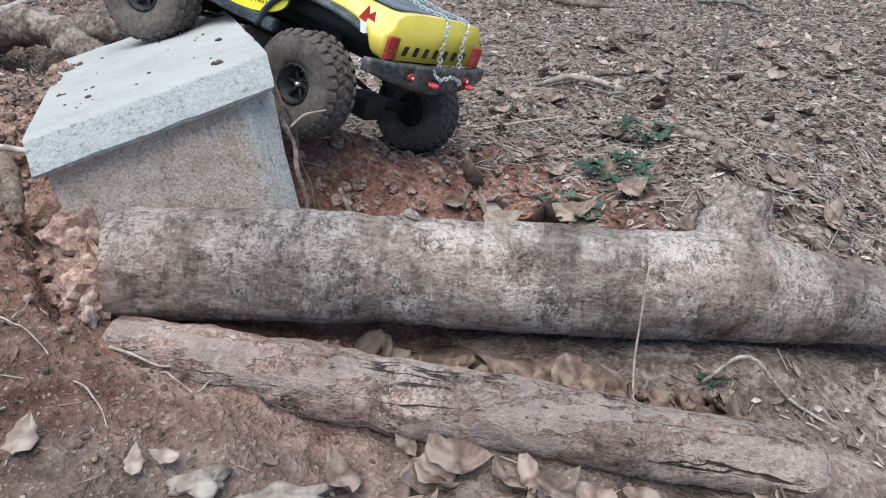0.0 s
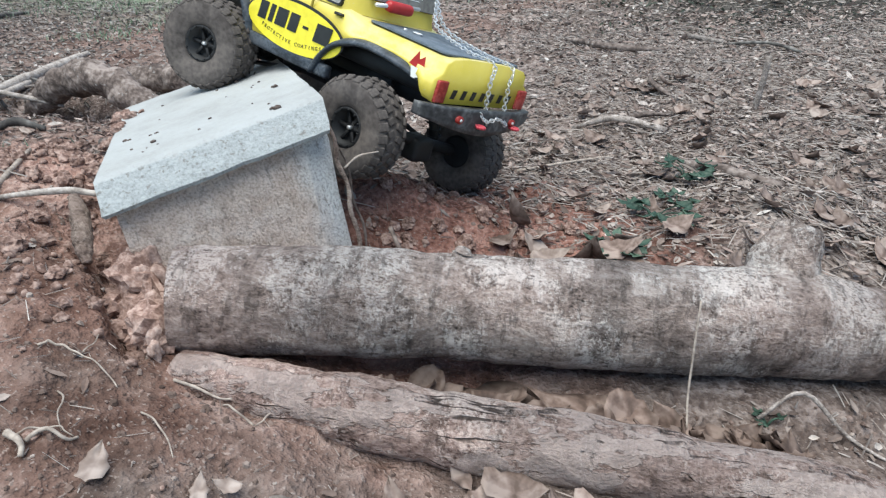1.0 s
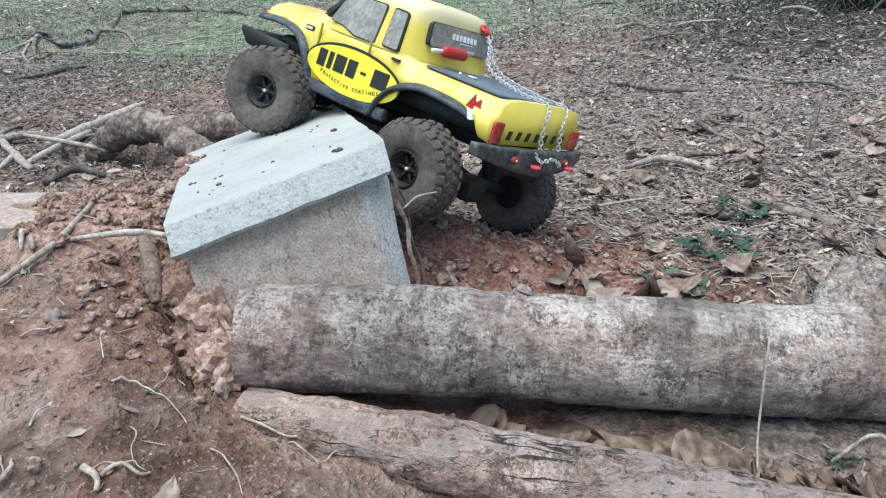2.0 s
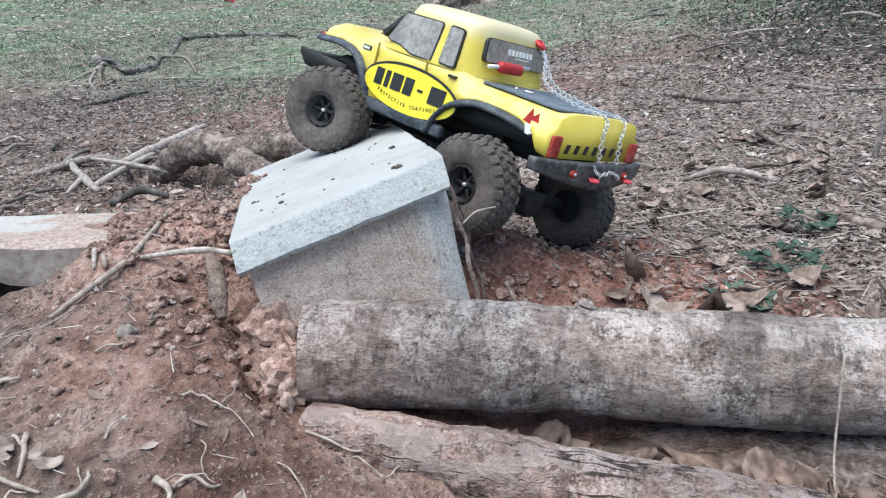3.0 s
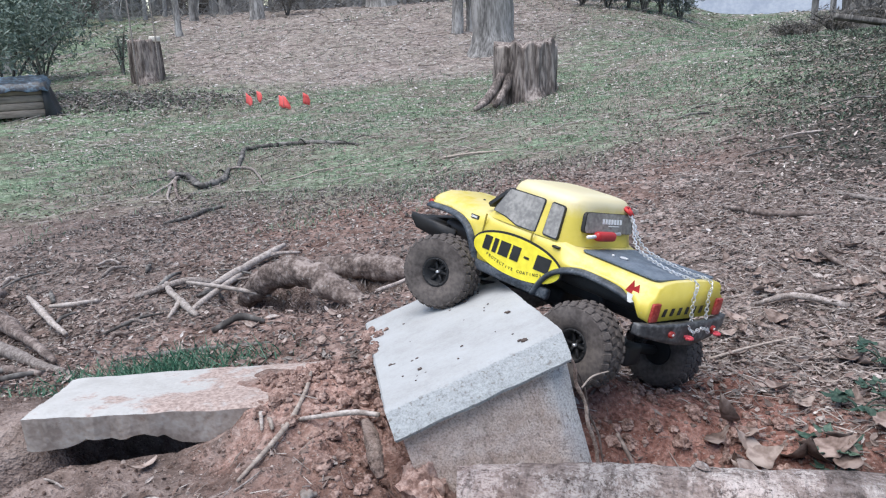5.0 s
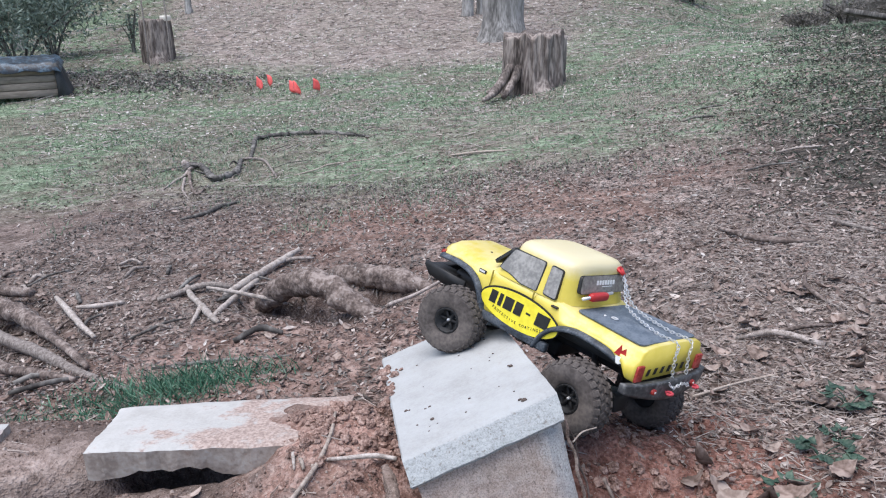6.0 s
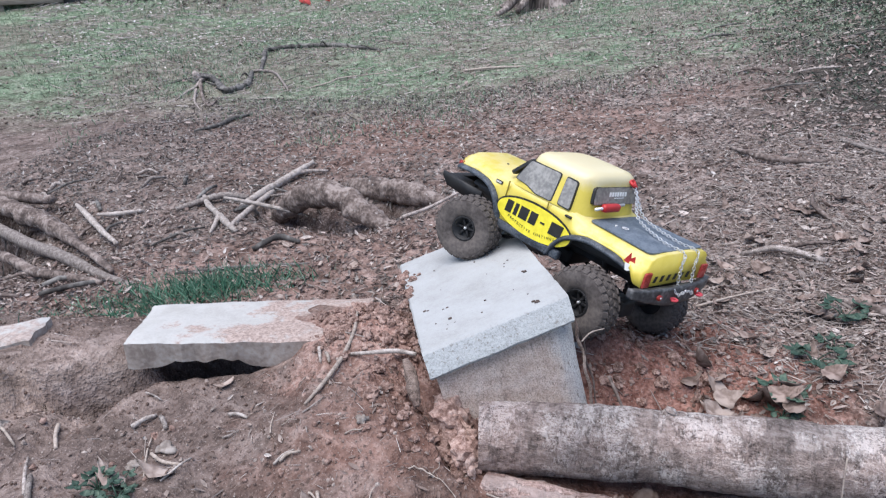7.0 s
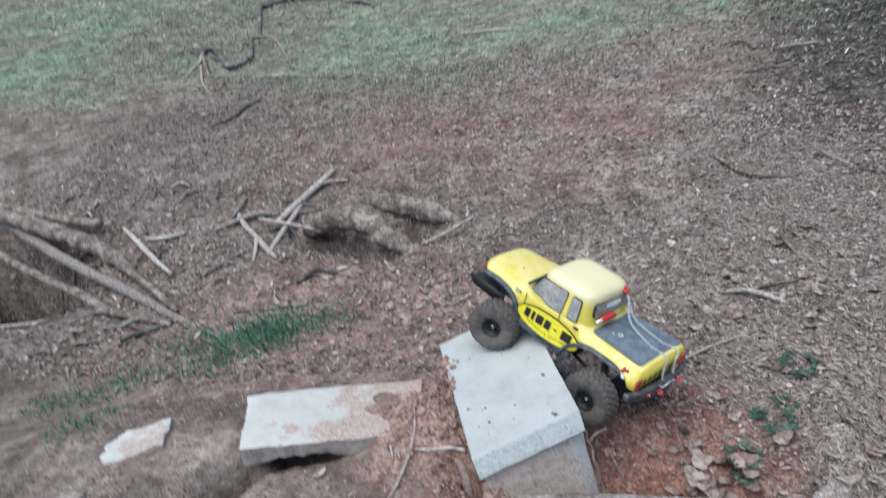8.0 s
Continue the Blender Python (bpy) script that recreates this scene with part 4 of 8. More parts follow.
for k, (x, y, count, tall) in enumerate(((-1.64, 1.43, 70, 0.05), (-1.50, 1.40, 130, 0.07), (-1.42, 1.46, 150, 0.08), (-1.36, 1.43, 120, 0.08), (-1.29, 1.51, 120, 0.07), (-1.18, 1.54, 70, 0.06), (-1.46, 1.30, 90, 0.06), (-1.62, 1.28, 70, 0.05), (-1.74, 1.30, 60, 0.05), (-1.80, 1.16, 80, 0.055), (-1.92, 1.05, 80, 0.05), (-2.05, 0.98, 70, 0.05), (-1.56, 1.18, 50, 0.045), (-1.47, 0.66, 90, 0.035))):
    clump(x, y, 0.065, 0.055, int(count * 2.2), tall * 1.1, k + 1)


# ---- the concrete pieces ----
mud_dark = mottled("dried_mud", ((0.07, 0.052, 0.045), (0.13, 0.10, 0.088)), 90.0, 4.0, 0.95, depth=0.001)


BLOCK_U, BLOCK_V = Vector((0.209, 0.116, 0.083)).normalized(), Vector((-0.212, 0.409, -0.073))
BLOCK_V = (BLOCK_V - BLOCK_U * BLOCK_V.dot(BLOCK_U)).normalized()
BLOCK = Matrix.Translation((-0.394, 0.699, 0.35)) @ Matrix((BLOCK_U, BLOCK_V, BLOCK_U.cross(BLOCK_V))).transposed().to_4x4()


def concrete_block():
    """A chamfered cap on a rougher body, tipped on its side edge in the clay."""
    root = holder("concrete_block", BLOCK, "tipped concrete curb block with chamfered pale cap and rough grey body", "concrete block")

    def shape(loops, seed, wear, cut=0.0):
        bm = bmesh.new()
        rings = []
        for x0, x1, y0, y1, z in loops:
            ring = []
            per = [(x0 + (x1 - cut - x0) * i / 30, y0) for i in range(30)] + [(x1 - cut + cut * i / 6, y0 + 0.6 * cut * i / 6) for i in range(6)]
            per += [(x1, y0 + 0.6 * cut + (y1 - y0 - 0.6 * cut) * i / 44) for i in range(44)]
            per += [(x1 - (x1 - x0) * i / 30, y1) for i in range(30)] + [(x0, y1 - (y1 - y0) * i / 44) for i in range(44)]
            for px, py in per:
                q = Vector((px, py, z))
                w = wear * (noise.noise(q * 30 + Vector((seed, 0, 0))) + 0.6 * noise.noise(q * 90))
                ring.append(bm.verts.new(q + Vector((w, w, 0.6 * w))))
            rings.append(ring)
        for a, b in zip(rings, rings[1:]):
            k = len(a)
            for s in range(k):
                bm.faces.new((a[s], a[(s + 1) % k], b[(s + 1) % k], b[s]))
        bm.faces.new(rings[0][::-1])
        bm.faces.new(rings[-1])
        return bm
    e = 0.034
    cap = shape(((0.000, 0.250, -e - 0.004, 0.49, -0.036), (-0.002, 0.252, -e - 0.006, 0.492, -0.032), (-0.002, 0.254, -e, 0.49, -0.026), (-0.001, 0.261, -0.004, 0.488, -0.003), (0.002, 0.260, 0.001, 0.486, 0.0)), 1, 0.0018)
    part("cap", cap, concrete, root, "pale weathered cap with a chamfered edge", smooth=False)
    body = shape(((-0.01, 0.214, -0.05, 0.48, -0.27), (0.0, 0.228, -0.040, 0.478, -0.19), (0.004, 0.240, -0.029, 0.476, -0.11), (0.006, 0.250, -0.022, 0.475, -0.05), (0.008, 0.250, -0.02, 0.475, -0.034)), 5, 0.0022, 0.030)
    part("body", body, concrete_raw, root, "rough cast side with a bevelled corner, stained with clay", smooth=False)
    r = random.Random(4)
    spots = [(0.025, 0.161, 0.004), (0.030, 0.158, 0.003), (0.058, 0.136, 0.0025), (0.066, 0.137, 0.003), (0.064, 0.083, 0.0045), (0.037, 0.086, 0.0025), (0.134, 0.101, 0.003), (0.183, 0.324, 0.004), (0.163, 0.337, 0.003), (0.21, 0.009, 0.006), (0.205, 0.016, 0.004), (0.225, 0.157, 0.005), (0.222, 0.163, 0.003), (0.068, 0.357, 0.0025)]
    spots += [(r.uniform(0.02, 0.23), r.uniform(0.02, 0.42), r.uniform(0.0012, 0.0024)) for k in range(14)]
    for k, (px, py, s) in enumerate(spots):
        bm = lump((s, s * 0.8, s * 0.5), k, 0.4, 1)
        bmesh.ops.translate(bm, vec=(px, py, s * 0.3), verts=bm.verts)
        part("mud_speck", bm, mud_dark, root)


concrete_block()


def broken_slab(name, corners, thick, seed, label, wear=0.004, bow=0.0):
    """A slab between four top corners, with a chipped rim and a hollow under its front edge."""
    p = [Vector(c) for c in corners]
    bm = bmesh.new()
    nx, ny = 44, 22
    down = Vector((0, 0, -1))
    top, low = {}, {}
    for i in range(nx + 1):
        for j in range(ny + 1):
            s, t = i / nx, j / ny
            q = (p[0] * (1 - s) + p[1] * s) * (1 - t) + (p[3] * (1 - s) + p[2] * s) * t
            rim = min(s * 8, (1 - s) * 8, t * 5, (1 - t) * 5, 1.0)
            q = q + Vector((noise.noise(q * 13) + 0.4 * noise.noise(q * 47), noise.noise(q * 13 + Vector((9, 0, 0))) + 0.4 * noise.noise(q * 47 + Vector((5, 0, 0))), 0)) * wear * (1 - rim)
            z = -0.0075 * (1 - rim) ** 2.5 + 0.0015 * noise.noise(q * 18 + Vector((seed, 0, 0)))
            top[i, j] = bm.verts.new(q + Vector((0, 0, z)))
            hollow = bow * smooth_step(s, 0.12, 0.24) * (1 - smooth_step(s, 0.47, 0.52)) * (1 - smooth_step(t, 0.0, 0.5)) * (1 + 0.6 * noise.noise(q * 26) + 0.3 * noise.noise(q * 80))
            low[i, j] = bm.verts.new(q + down * (thick - hollow) + Vector((noise.noise(q * 30), noise.noise(q * 31), 0)) * wear)
    for i in range(nx):
        for j in range(ny):
            bm.faces.new((top[i, j], top[i + 1, j], top[i + 1, j + 1], top[i, j + 1]))
            bm.faces.new((low[i, j + 1], low[i + 1, j + 1], low[i + 1, j], low[i, j]))
    for i in range(nx):
        for j, flip in ((0, False), (ny, True)):
            f = (top[i, j], low[i, j], low[i + 1, j], top[i + 1, j])
            bm.faces.new(f[::-1] if flip else f)
    for j in range(ny):
        for i, flip in ((0, True), (nx, False)):
            f = (top[i, j], low[i, j], low[i, j + 1], top[i, j + 1])
            bm.faces.new(f[::-1] if flip else f)
    bmesh.ops.recalc_face_normals(bm, faces=bm.faces)
    bm.normal_update()
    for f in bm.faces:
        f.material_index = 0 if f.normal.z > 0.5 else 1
    ob = thing(name, bm, slab_mix, label, "concrete slab", smooth=False)
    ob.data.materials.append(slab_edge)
    return ob


def smooth_step(v, a, b):
    s = min(1.0, max(0.0, (v - a) / (b - a)))
    return s * s * (3 - 2 * s)


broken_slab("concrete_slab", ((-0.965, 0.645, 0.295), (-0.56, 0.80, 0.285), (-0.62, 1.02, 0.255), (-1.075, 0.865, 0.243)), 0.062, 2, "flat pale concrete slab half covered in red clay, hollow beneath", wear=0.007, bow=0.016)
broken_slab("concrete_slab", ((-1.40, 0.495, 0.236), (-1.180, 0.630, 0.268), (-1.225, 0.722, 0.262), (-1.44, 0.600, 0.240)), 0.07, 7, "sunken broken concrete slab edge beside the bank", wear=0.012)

# ---- logs ----
LOG = ((-0.272, 0.624, 0.262, 0.054), (-0.22, 0.637, 0.263, 0.056), (-0.10, 0.664, 0.264, 0.057), (0.02, 0.689, 0.263, 0.056), (0.15, 0.714, 0.262, 0.058), (0.28, 0.734, 0.263, 0.060), (0.37, 0.747, 0.265, 0.059), (0.45, 0.757, 0.260, 0.050), (0.55, 0.768, 0.254, 0.041), (0.70, 0.785, 0.252, 0.036), (0.95, 0.81, 0.25, 0.032))


def big_log():
    root = holder("log", Matrix.Identity(4), "thick grey log with blotched bark and a knot stub", "log")
    part("trunk", tube(LOG, 100, 48, 0.075, 1, 11.0, fissure=0.0012), bark_grey, root)
    part("knot", tube(((0.345, 0.76, 0.28, 0.048), (0.36, 0.79, 0.325, 0.034), (0.37, 0.805, 0.352, 0.026)), 22, 6, 0.2, 3, 30.0), bark_grey, root, "broken branch stub")
    part("knot", tube(((0.005, 0.70, 0.300, 0.020), (0.008, 0.703, 0.318, 0.012), (0.01, 0.704, 0.324, 0.006)), 14, 4, 0.2, 4, 40.0), bark_grey, root)


big_log()
thing("log", tube(((-0.248, 0.569, 0.214, 0.025), (-0.225, 0.566, 0.213, 0.029), (-0.13, 0.560, 0.212, 0.033), (0.02, 0.553, 0.212, 0.035), (0.20, 0.545, 0.213, 0.034), (0.33, 0.540, 0.213, 0.031), (0.385, 0.537, 0.210, 0.028), (0.402, 0.536, 0.208, 0.022)), 84, 56, 0.14, 2, 18.0, fissure=0.0013), bark_brown, "thinner brown log with peeling cracked bark", "log")


# ---- the model truck ----
def paint():
    m, t, b = shader("yellow_body_paint", 0, 0.32, 0.5)
    where = coords(t)
    n = noise_tex(t, where, 30.0, 8, 0.7)
    fine = noise_tex(t, where, 260.0, 4)
    col = ramp(t, n, [(0.3, (0.585, 0.465, 0.060)), (0.6, (0.645, 0.522, 0.085)), (0.85, (0.65, 0.555, 0.18))])
    col = mix(t, step(t, fine, 0.66, 0.72), col, (0.55, 0.48, 0.26))
    xyz = node(t, "SeparateXYZ")
    t.links.new(where, xyz.inputs[0])
    # pale tops: dust together with the sky's reflection, both put into the colour
    roof_pale = step(t, calc(t, "ADD", xyz.outputs[2], calc(t, "MULTIPLY", n, 0.03)), 0.205, 0.236)
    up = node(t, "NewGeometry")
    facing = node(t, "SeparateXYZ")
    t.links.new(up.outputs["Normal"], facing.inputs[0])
    top_pale = calc(t, "MULTIPLY", step(t, facing.outputs[2], 0.55, 0.95), step(t, n, 0.3, 0.6))
    col = mix(t, calc(t, "MAXIMUM", calc(t, "MULTIPLY", roof_pale, 0.86), calc(t, "MULTIPLY", top_pale, 0.42)), col, (0.66, 0.585, 0.40))
    t.links.new(col, b.inputs["Base Color"])
    t.links.new(calc(t, "ADD", 0.22, calc(t, "MULTIPLY", n, 0.25)), b.inputs["Roughness"])
    return m


yellow = paint()
yellow_pale = plain("decal_yellow", (0.74, 0.63, 0.04), 0.35)
scuffed = mottled("scuffed_black_trim", ((0.024, 0.030, 0.038), (0.052, 0.062, 0.075), (0.10, 0.113, 0.13)), 34.0, 7.0, 0.45, depth=0.0004, dirt=(0.36, 0.375, 0.385), dirt_at=0.59)
slate = mottled("slate_bed_lining", ((0.080, 0.100, 0.125), (0.110, 0.135, 0.165), (0.15, 0.175, 0.205)), 30.0, 8.0, 0.6, depth=0.0004, dirt=(0.30, 0.31, 0.32), dirt_at=0.66)
black = plain("black_plastic", (0.013, 0.013, 0.014), 0.6)
seam_line = plain("door_seam_shadow", (0.26, 0.21, 0.03), 0.6)
trim_black = plain("decal_black", (0.012, 0.012, 0.012), 0.4)
# dusty panes; the sky they reflect is put into the grey
glassy = mottled("dusty_sky_window", ((0.19, 0.182, 0.166), (0.26, 0.248, 0.225), (0.34, 0.325, 0.295)), 18.0, 8.0, 0.2, depth=0.0, spec=0.6)
rubber = mottled("dusty_rubber", ((0.062, 0.052, 0.048), (0.10, 0.086, 0.079), (0.145, 0.124, 0.112)), 20.0, 7.0, 0.9, depth=0.0005, dirt=(0.19, 0.148, 0.125), dirt_at=0.60)
steel = plain("bright_steel", (0.66, 0.66, 0.66), 0.35, 0.55)
red_plastic = plain("red_plastic", (0.42, 0.022, 0.022), 0.4)
lamp_red = mottled("dusty_red_lens", ((0.26, 0.022, 0.018), (0.40, 0.045, 0.036), (0.50, 0.10, 0.085)), 60.0, 5.0, 0.4, depth=0.0001, dirt=(0.50, 0.33, 0.29), dirt_at=0.64)
pink_hook = plain("pink_red_hook", (0.62, 0.07, 0.09), 0.4)
white_print = plain("white_print", (0.75, 0.75, 0.73), 0.4)
bumper_mat = mottled("worn_bumper", ((0.035, 0.035, 0.037), (0.07, 0.07, 0.072), (0.16, 0.16, 0.16)), 26.0, 5.0, 0.5, depth=0.0004)

FORWARD, LEFT, UP = Vector((-0.8522, 0.5099, 0.1171)), Vector((-0.4756, -0.8483, 0.2330)), Vector((0.2181, 0.1429, 0.9654))
SPREAD = (0.978, 1.155, 0.952)
TRUCK = Matrix.Translation((-0.1166, 1.0546, 0.3231)) @ Matrix((FORWARD, LEFT, UP)).transposed().to_4x4() @ Matrix.Diagonal((*SPREAD, 1))
REAR, BASE = -0.018, 0.306


def lofted(loops, closed, caps=(False, False)):
    bm = bmesh.new()
    rings = [[bm.verts.new(q) for q in loop] for loop in loops]
    for a, b in zip(rings, rings[1:]):
        k = len(a)
        for s in range(k if closed else k - 1):
            bm.faces.new((a[s], a[(s + 1) % k], b[(s + 1) % k], b[s]))
    if caps[0]:
        bm.faces.new(rings[0][::-1])
    if caps[1]:
        bm.faces.new(rings[-1])
    bmesh.ops.recalc_face_normals(bm, faces=bm.faces)
    return bm


REAR_ARCH = ((0.112, 0.046), (0.100, 0.073), (0.076, 0.097), (0.034, 0.111), (-0.022, 0.110), (-0.078, 0.101))
FRONT_ARCH = ((0.258, 0.046), (0.269, 0.08), (0.290, 0.108), (0.318, 0.122), (0.360, 0.126), (0.414, 0.123))


def low_edge(x):
    """The body's lower rim, cut up over both axles."""
    rim = ((-0.104, 0.080), (-0.090, 0.084), *REAR_ARCH[::-1], (0.114, 0.05), (0.256, 0.05), *FRONT_ARCH)
    return float(np.interp(x, [a for a, b in rim], [b for a, b in rim]))


def body_section(x):
    s = smooth_step(x, 0.24, 0.41)
    w = 0.093 - 0.012 * s
    w -= 0.005 * smooth_step(-x, 0.09, 0.104) + 0.012 * smooth_step(x, 0.404, 0.426)
    belt = 0.139 + 0.012 * smooth_step(x, 0.05, 0.10) - 0.002 * smooth_step(x, 0.27, 0.38) - 0.003 * smooth_step(x, 0.417, 0.426)
    crown = belt + 0.003 + 0.005 * smooth_step(x, 0.25, 0.29) - 0.003 * smooth_step(x, 0.416, 0.426)
    low = min(low_edge(x), belt - 0.012)
    f = 0.014 * smooth_step(-x, 0.035, 0.09)
    half = [(w - 0.006 + f, low), (w + f, low + 0.006), (w + 0.002 + 0.7 * f, (low + belt) / 2), (w - 0.001, belt - 0.02), (w - 0.004, belt - 0.007), (w - 0.013, belt), (w * 0.55, crown), (0.0, crown + 0.001)]
    return [Vector((x, y, z)) for y, z in half] + [Vector((x, -y, z)) for y, z in half[-2::-1]]


def oval_loop(x0, x1, y, z, count=36, power=5.0):
    out = []
    for k in range(count):
        a = 2 * math.pi * k / count
        c, s = math.cos(a), math.sin(a)
        r = (abs(c) ** power + abs(s) ** power) ** (-1 / power)
        out.append(Vector(((x0 + x1) / 2 + (x1 - x0) / 2 * c * r, y * s * r, z)))
    return out


def cab_side(x, z, out=0.0):
    """A place on the cab's left side: the glass leans in with height."""
    k = (z - 0.148) / (0.208 - 0.148)
    return Vector((x, 0.0885 - 0.012 * k + out, z))


def panel(points, outward, thick):
    bm = bmesh.new()
    a = [bm.verts.new(p) for p in points]
    b = [bm.verts.new(p + outward * thick) for p in points]
    k = len(a)
    for s in range(k):
        bm.faces.new((a[s], a[(s + 1) % k], b[(s + 1) % k], b[s]))
    bm.faces.new(b)
    bm.faces.new(a[::-1])
    bmesh.ops.recalc_face_normals(bm, faces=bm.faces)
    return bm


def rounded(points, r=0.006, steps=4):
    """Rounds a polygon's corners."""
    out = []
    k = len(points)
    for i in range(k):
        p, a, b = points[i], points[i - 1], points[(i + 1) % k]
        da, db = (a - p), (b - p)
        s = min(r, 0.45 * da.length, 0.45 * db.length)
        q0, q1 = p + da.normalized() * s, p + db.normalized() * s
        for j in range(steps + 1):
            u = j / steps
            out.append(q0 * (1 - u) ** 2 + p * 2 * u * (1 - u) + q1 * u * u)
    return out


def grown(points, d):
    c = sum(points, Vector()) / len(points)
    return [p + (p - c).normalized() * d for p in points]


def mirrored(points):
    return [Vector((p.x, -p.y, p.z)) for p in points[::-1]]


def revolve(profile, count):
    """Profile (radius, y) turned round the y axis."""
    return [[Vector((r * math.cos(2 * math.pi * k / count), y, r * math.sin(2 * math.pi * k / count))) for r, y in profile] for k in range(count + 1)]


def lug_mesh(wx, wy, tall):
    me = mesh_of(box(bmesh.new(), -wx, wx, -wy, wy, 0.0, tall, 0.0009), "tread_lug", False)
    me.materials.append(rubber)
    return me


LUGS = (lug_mesh(0.0045, 0.0058, 0.0058), lug_mesh(0.0056, 0.0064, 0.0046))


def wheel(root, at, turn, side):
    """side: 1 where the outer face looks to the truck's left."""
    m = Matrix.Translation(at) @ Matrix.Diagonal((1 / SPREAD[0], 1 / SPREAD[1], 1 / SPREAD[2], 1)) @ Euler((0, 0, radians(turn))).to_matrix().to_4x4() @ Matrix.Diagonal((1, 0.95, 1, 1))
    bm = bmesh.new()
    for prof in (((0.0, 0.012), (0.008, 0.012), (0.008, 0.006), (0.0205, 0.007), (0.0220, 0.0235), (0.0255, 0.025), (0.0275, 0.021), (0.026, -0.02), (0.022, -0.022), (0.0, -0.018)),):
        loops = revolve([(r, side * y) for r, y in prof], 40)
        vs = [[bm.verts.new(q) for q in loop] for loop in loops[:-1]]
        for a, b in zip(vs, vs[1:] + vs[:1]):
            for s in range(len(a) - 1):
                try:
                    bm.faces.new((a[s], a[s + 1], b[s + 1], b[s]))
                except ValueError:
                    pass
    bmesh.ops.remove_doubles(bm, verts=bm.verts, dist=1e-6)
    bmesh.ops.recalc_face_normals(bm, faces=bm.faces)
    rim = part("wheel", bm, black, root, "black beadlock wheel")
    rim.matrix_local = m
    for k in range(6):
        bm = bmesh.new()
        a = 2 * math.pi * k / 6
        box(bm, 0.006, 0.0225, -0.0024, 0.0024, -0.0024, 0.0024, 0.001)
        bmesh.ops.transform(bm, matrix=Matrix.Rotation(a, 4, "Y") @ Matrix.Translation((0, side * 0.012, 0)), verts=bm.verts)
        part("spoke", bm, black, rim)
    bm = bmesh.new()
    rod(bm, (0, side * 0.010, 0), (0, side * 0.018, 0), 0.0028, 8)
    part("hub_nut", bm, steel, rim, "bright hub nut")
    bm = bmesh.new()
    for k in range(12):
        a = 2 * math.pi * k / 12
        c = Vector((0.0238 * math.cos(a), side * 0.0245, 0.0238 * math.sin(a)))
        rod(bm, c, c + Vector((0, side * 0.003, 0)), 0.0013, 6)
    part("ring_bolts", bm, black, rim)
    prof = [(0.0255, 0.020), (0.028, 0.0255), (0.031, 0.0262), (0.0325, 0.0278), (0.046, 0.0305), (0.0575, 0.0295), (0.0620, 0.0265), (0.0636, 0.018), (0.0640, 0.0)]
    prof = prof + [(r, -y) for r, y in prof[-2::-1]]
    loops = revolve(prof, 56)
    bm = lofted(loops[:-1] + [loops[0]], False)
    bmesh.ops.remove_doubles(bm, verts=bm.verts, dist=1e-6)
    part("tyre", bm, rubber, rim, "chunky mud tyre coated in dust")
    for y, mesh, shift in ((0.0215, LUGS[1], 0.0), (0.0085, LUGS[0], 0.5), (-0.0085, LUGS[0], 0.0), (-0.0215, LUGS[1], 0.5)):
        lean = Matrix.Rotation(radians(24 if y > 0 else -24) * (0.35 if abs(y) > 0.02 else 1), 4, "Z")
        tip = Matrix.Rotation(radians(-32 if y > 0.02 else 32 if y < -0.02 else 0), 4, "X")
        for k in range(26):
            lug = new("tread_lug", mesh)
            lug.parent = rim
            lug.matrix_local = Matrix.Rotation(2 * math.pi * (k + shift) / 26, 4, "Y") @ Matrix.Translation((0, y, 0.0606)) @ tip @ lean


def arch_flare(path, side):
    """A thin rolled flare along a wheel opening."""
    line = curve_points(path, 6)
    loops = []
    for k, q in enumerate(line):
        a, b = line[max(0, k - 1)], line[min(len(line) - 1, k + 1)]
        d = (b - a) / np.linalg.norm(b - a)
        n = np.array((-d[1], d[0])) if path[-1][0] < path[0][0] else np.array((-d[1], d[0]))
        if n[1] < 0 or (abs(n[1]) < 0.3 and n[0] * (path[0][0] - path[3][0]) < 0):
            n = -n
        x = float(q[0])
        w = 0.093 - 0.012 * smooth_step(x, 0.24, 0.41)
        ring = []
        for r, y in ((-0.002, w - 0.006), (-0.003, w + 0.007), (0.000, w + 0.011), (0.0045, w + 0.008), (0.0085, w + 0.0025), (0.008, w - 0.005)):
            ring.append(Vector((x + r * n[0], side * y, float(q[1]) + r * n[1])))
        loops.append(ring)
    return lofted(loops, True, (True, True))


def chain_run(points, size):
    """Interlocked links along a sagging line."""
    path = curve_points(points, 30)
    bm = bmesh.new()
    d, last, k = 0.0, None, 0
    for a, b in zip(path, path[1:]):
        d += float(np.linalg.norm(b - a))
        if d < size * 1.25:
            continue
        d, k = 0.0, k + 1
        axis = Vector(b - a).normalized()
        q = axis.to_track_quat("X", "Z").to_matrix().to_4x4()
        m = Matrix.Translation(Vector(a)) @ q @ Matrix.Rotation(radians(45 + 90 * (k % 2)), 4, "X")
        ring = []
        for s in range(10):
            g = 2 * math.pi * s / 10
            c = Vector((size * math.cos(g), size * 0.62 * math.sin(g), 0))
            n = Vector((math.cos(g), math.sin(g), 0))
            ring.append([bm.verts.new(m @ (c + (n * math.cos(h) + Vector((0, 0, 1)) * math.sin(h)) * size * 0.22)) for h in (0, 1.57, 3.14, 4.71)])
        for s in range(10):
            p, r = ring[s], ring[(s + 1) % 10]
            for h in range(4):
                bm.faces.new((p[h], p[(h + 1) % 4], r[(h + 1) % 4], r[h]))
    return bm


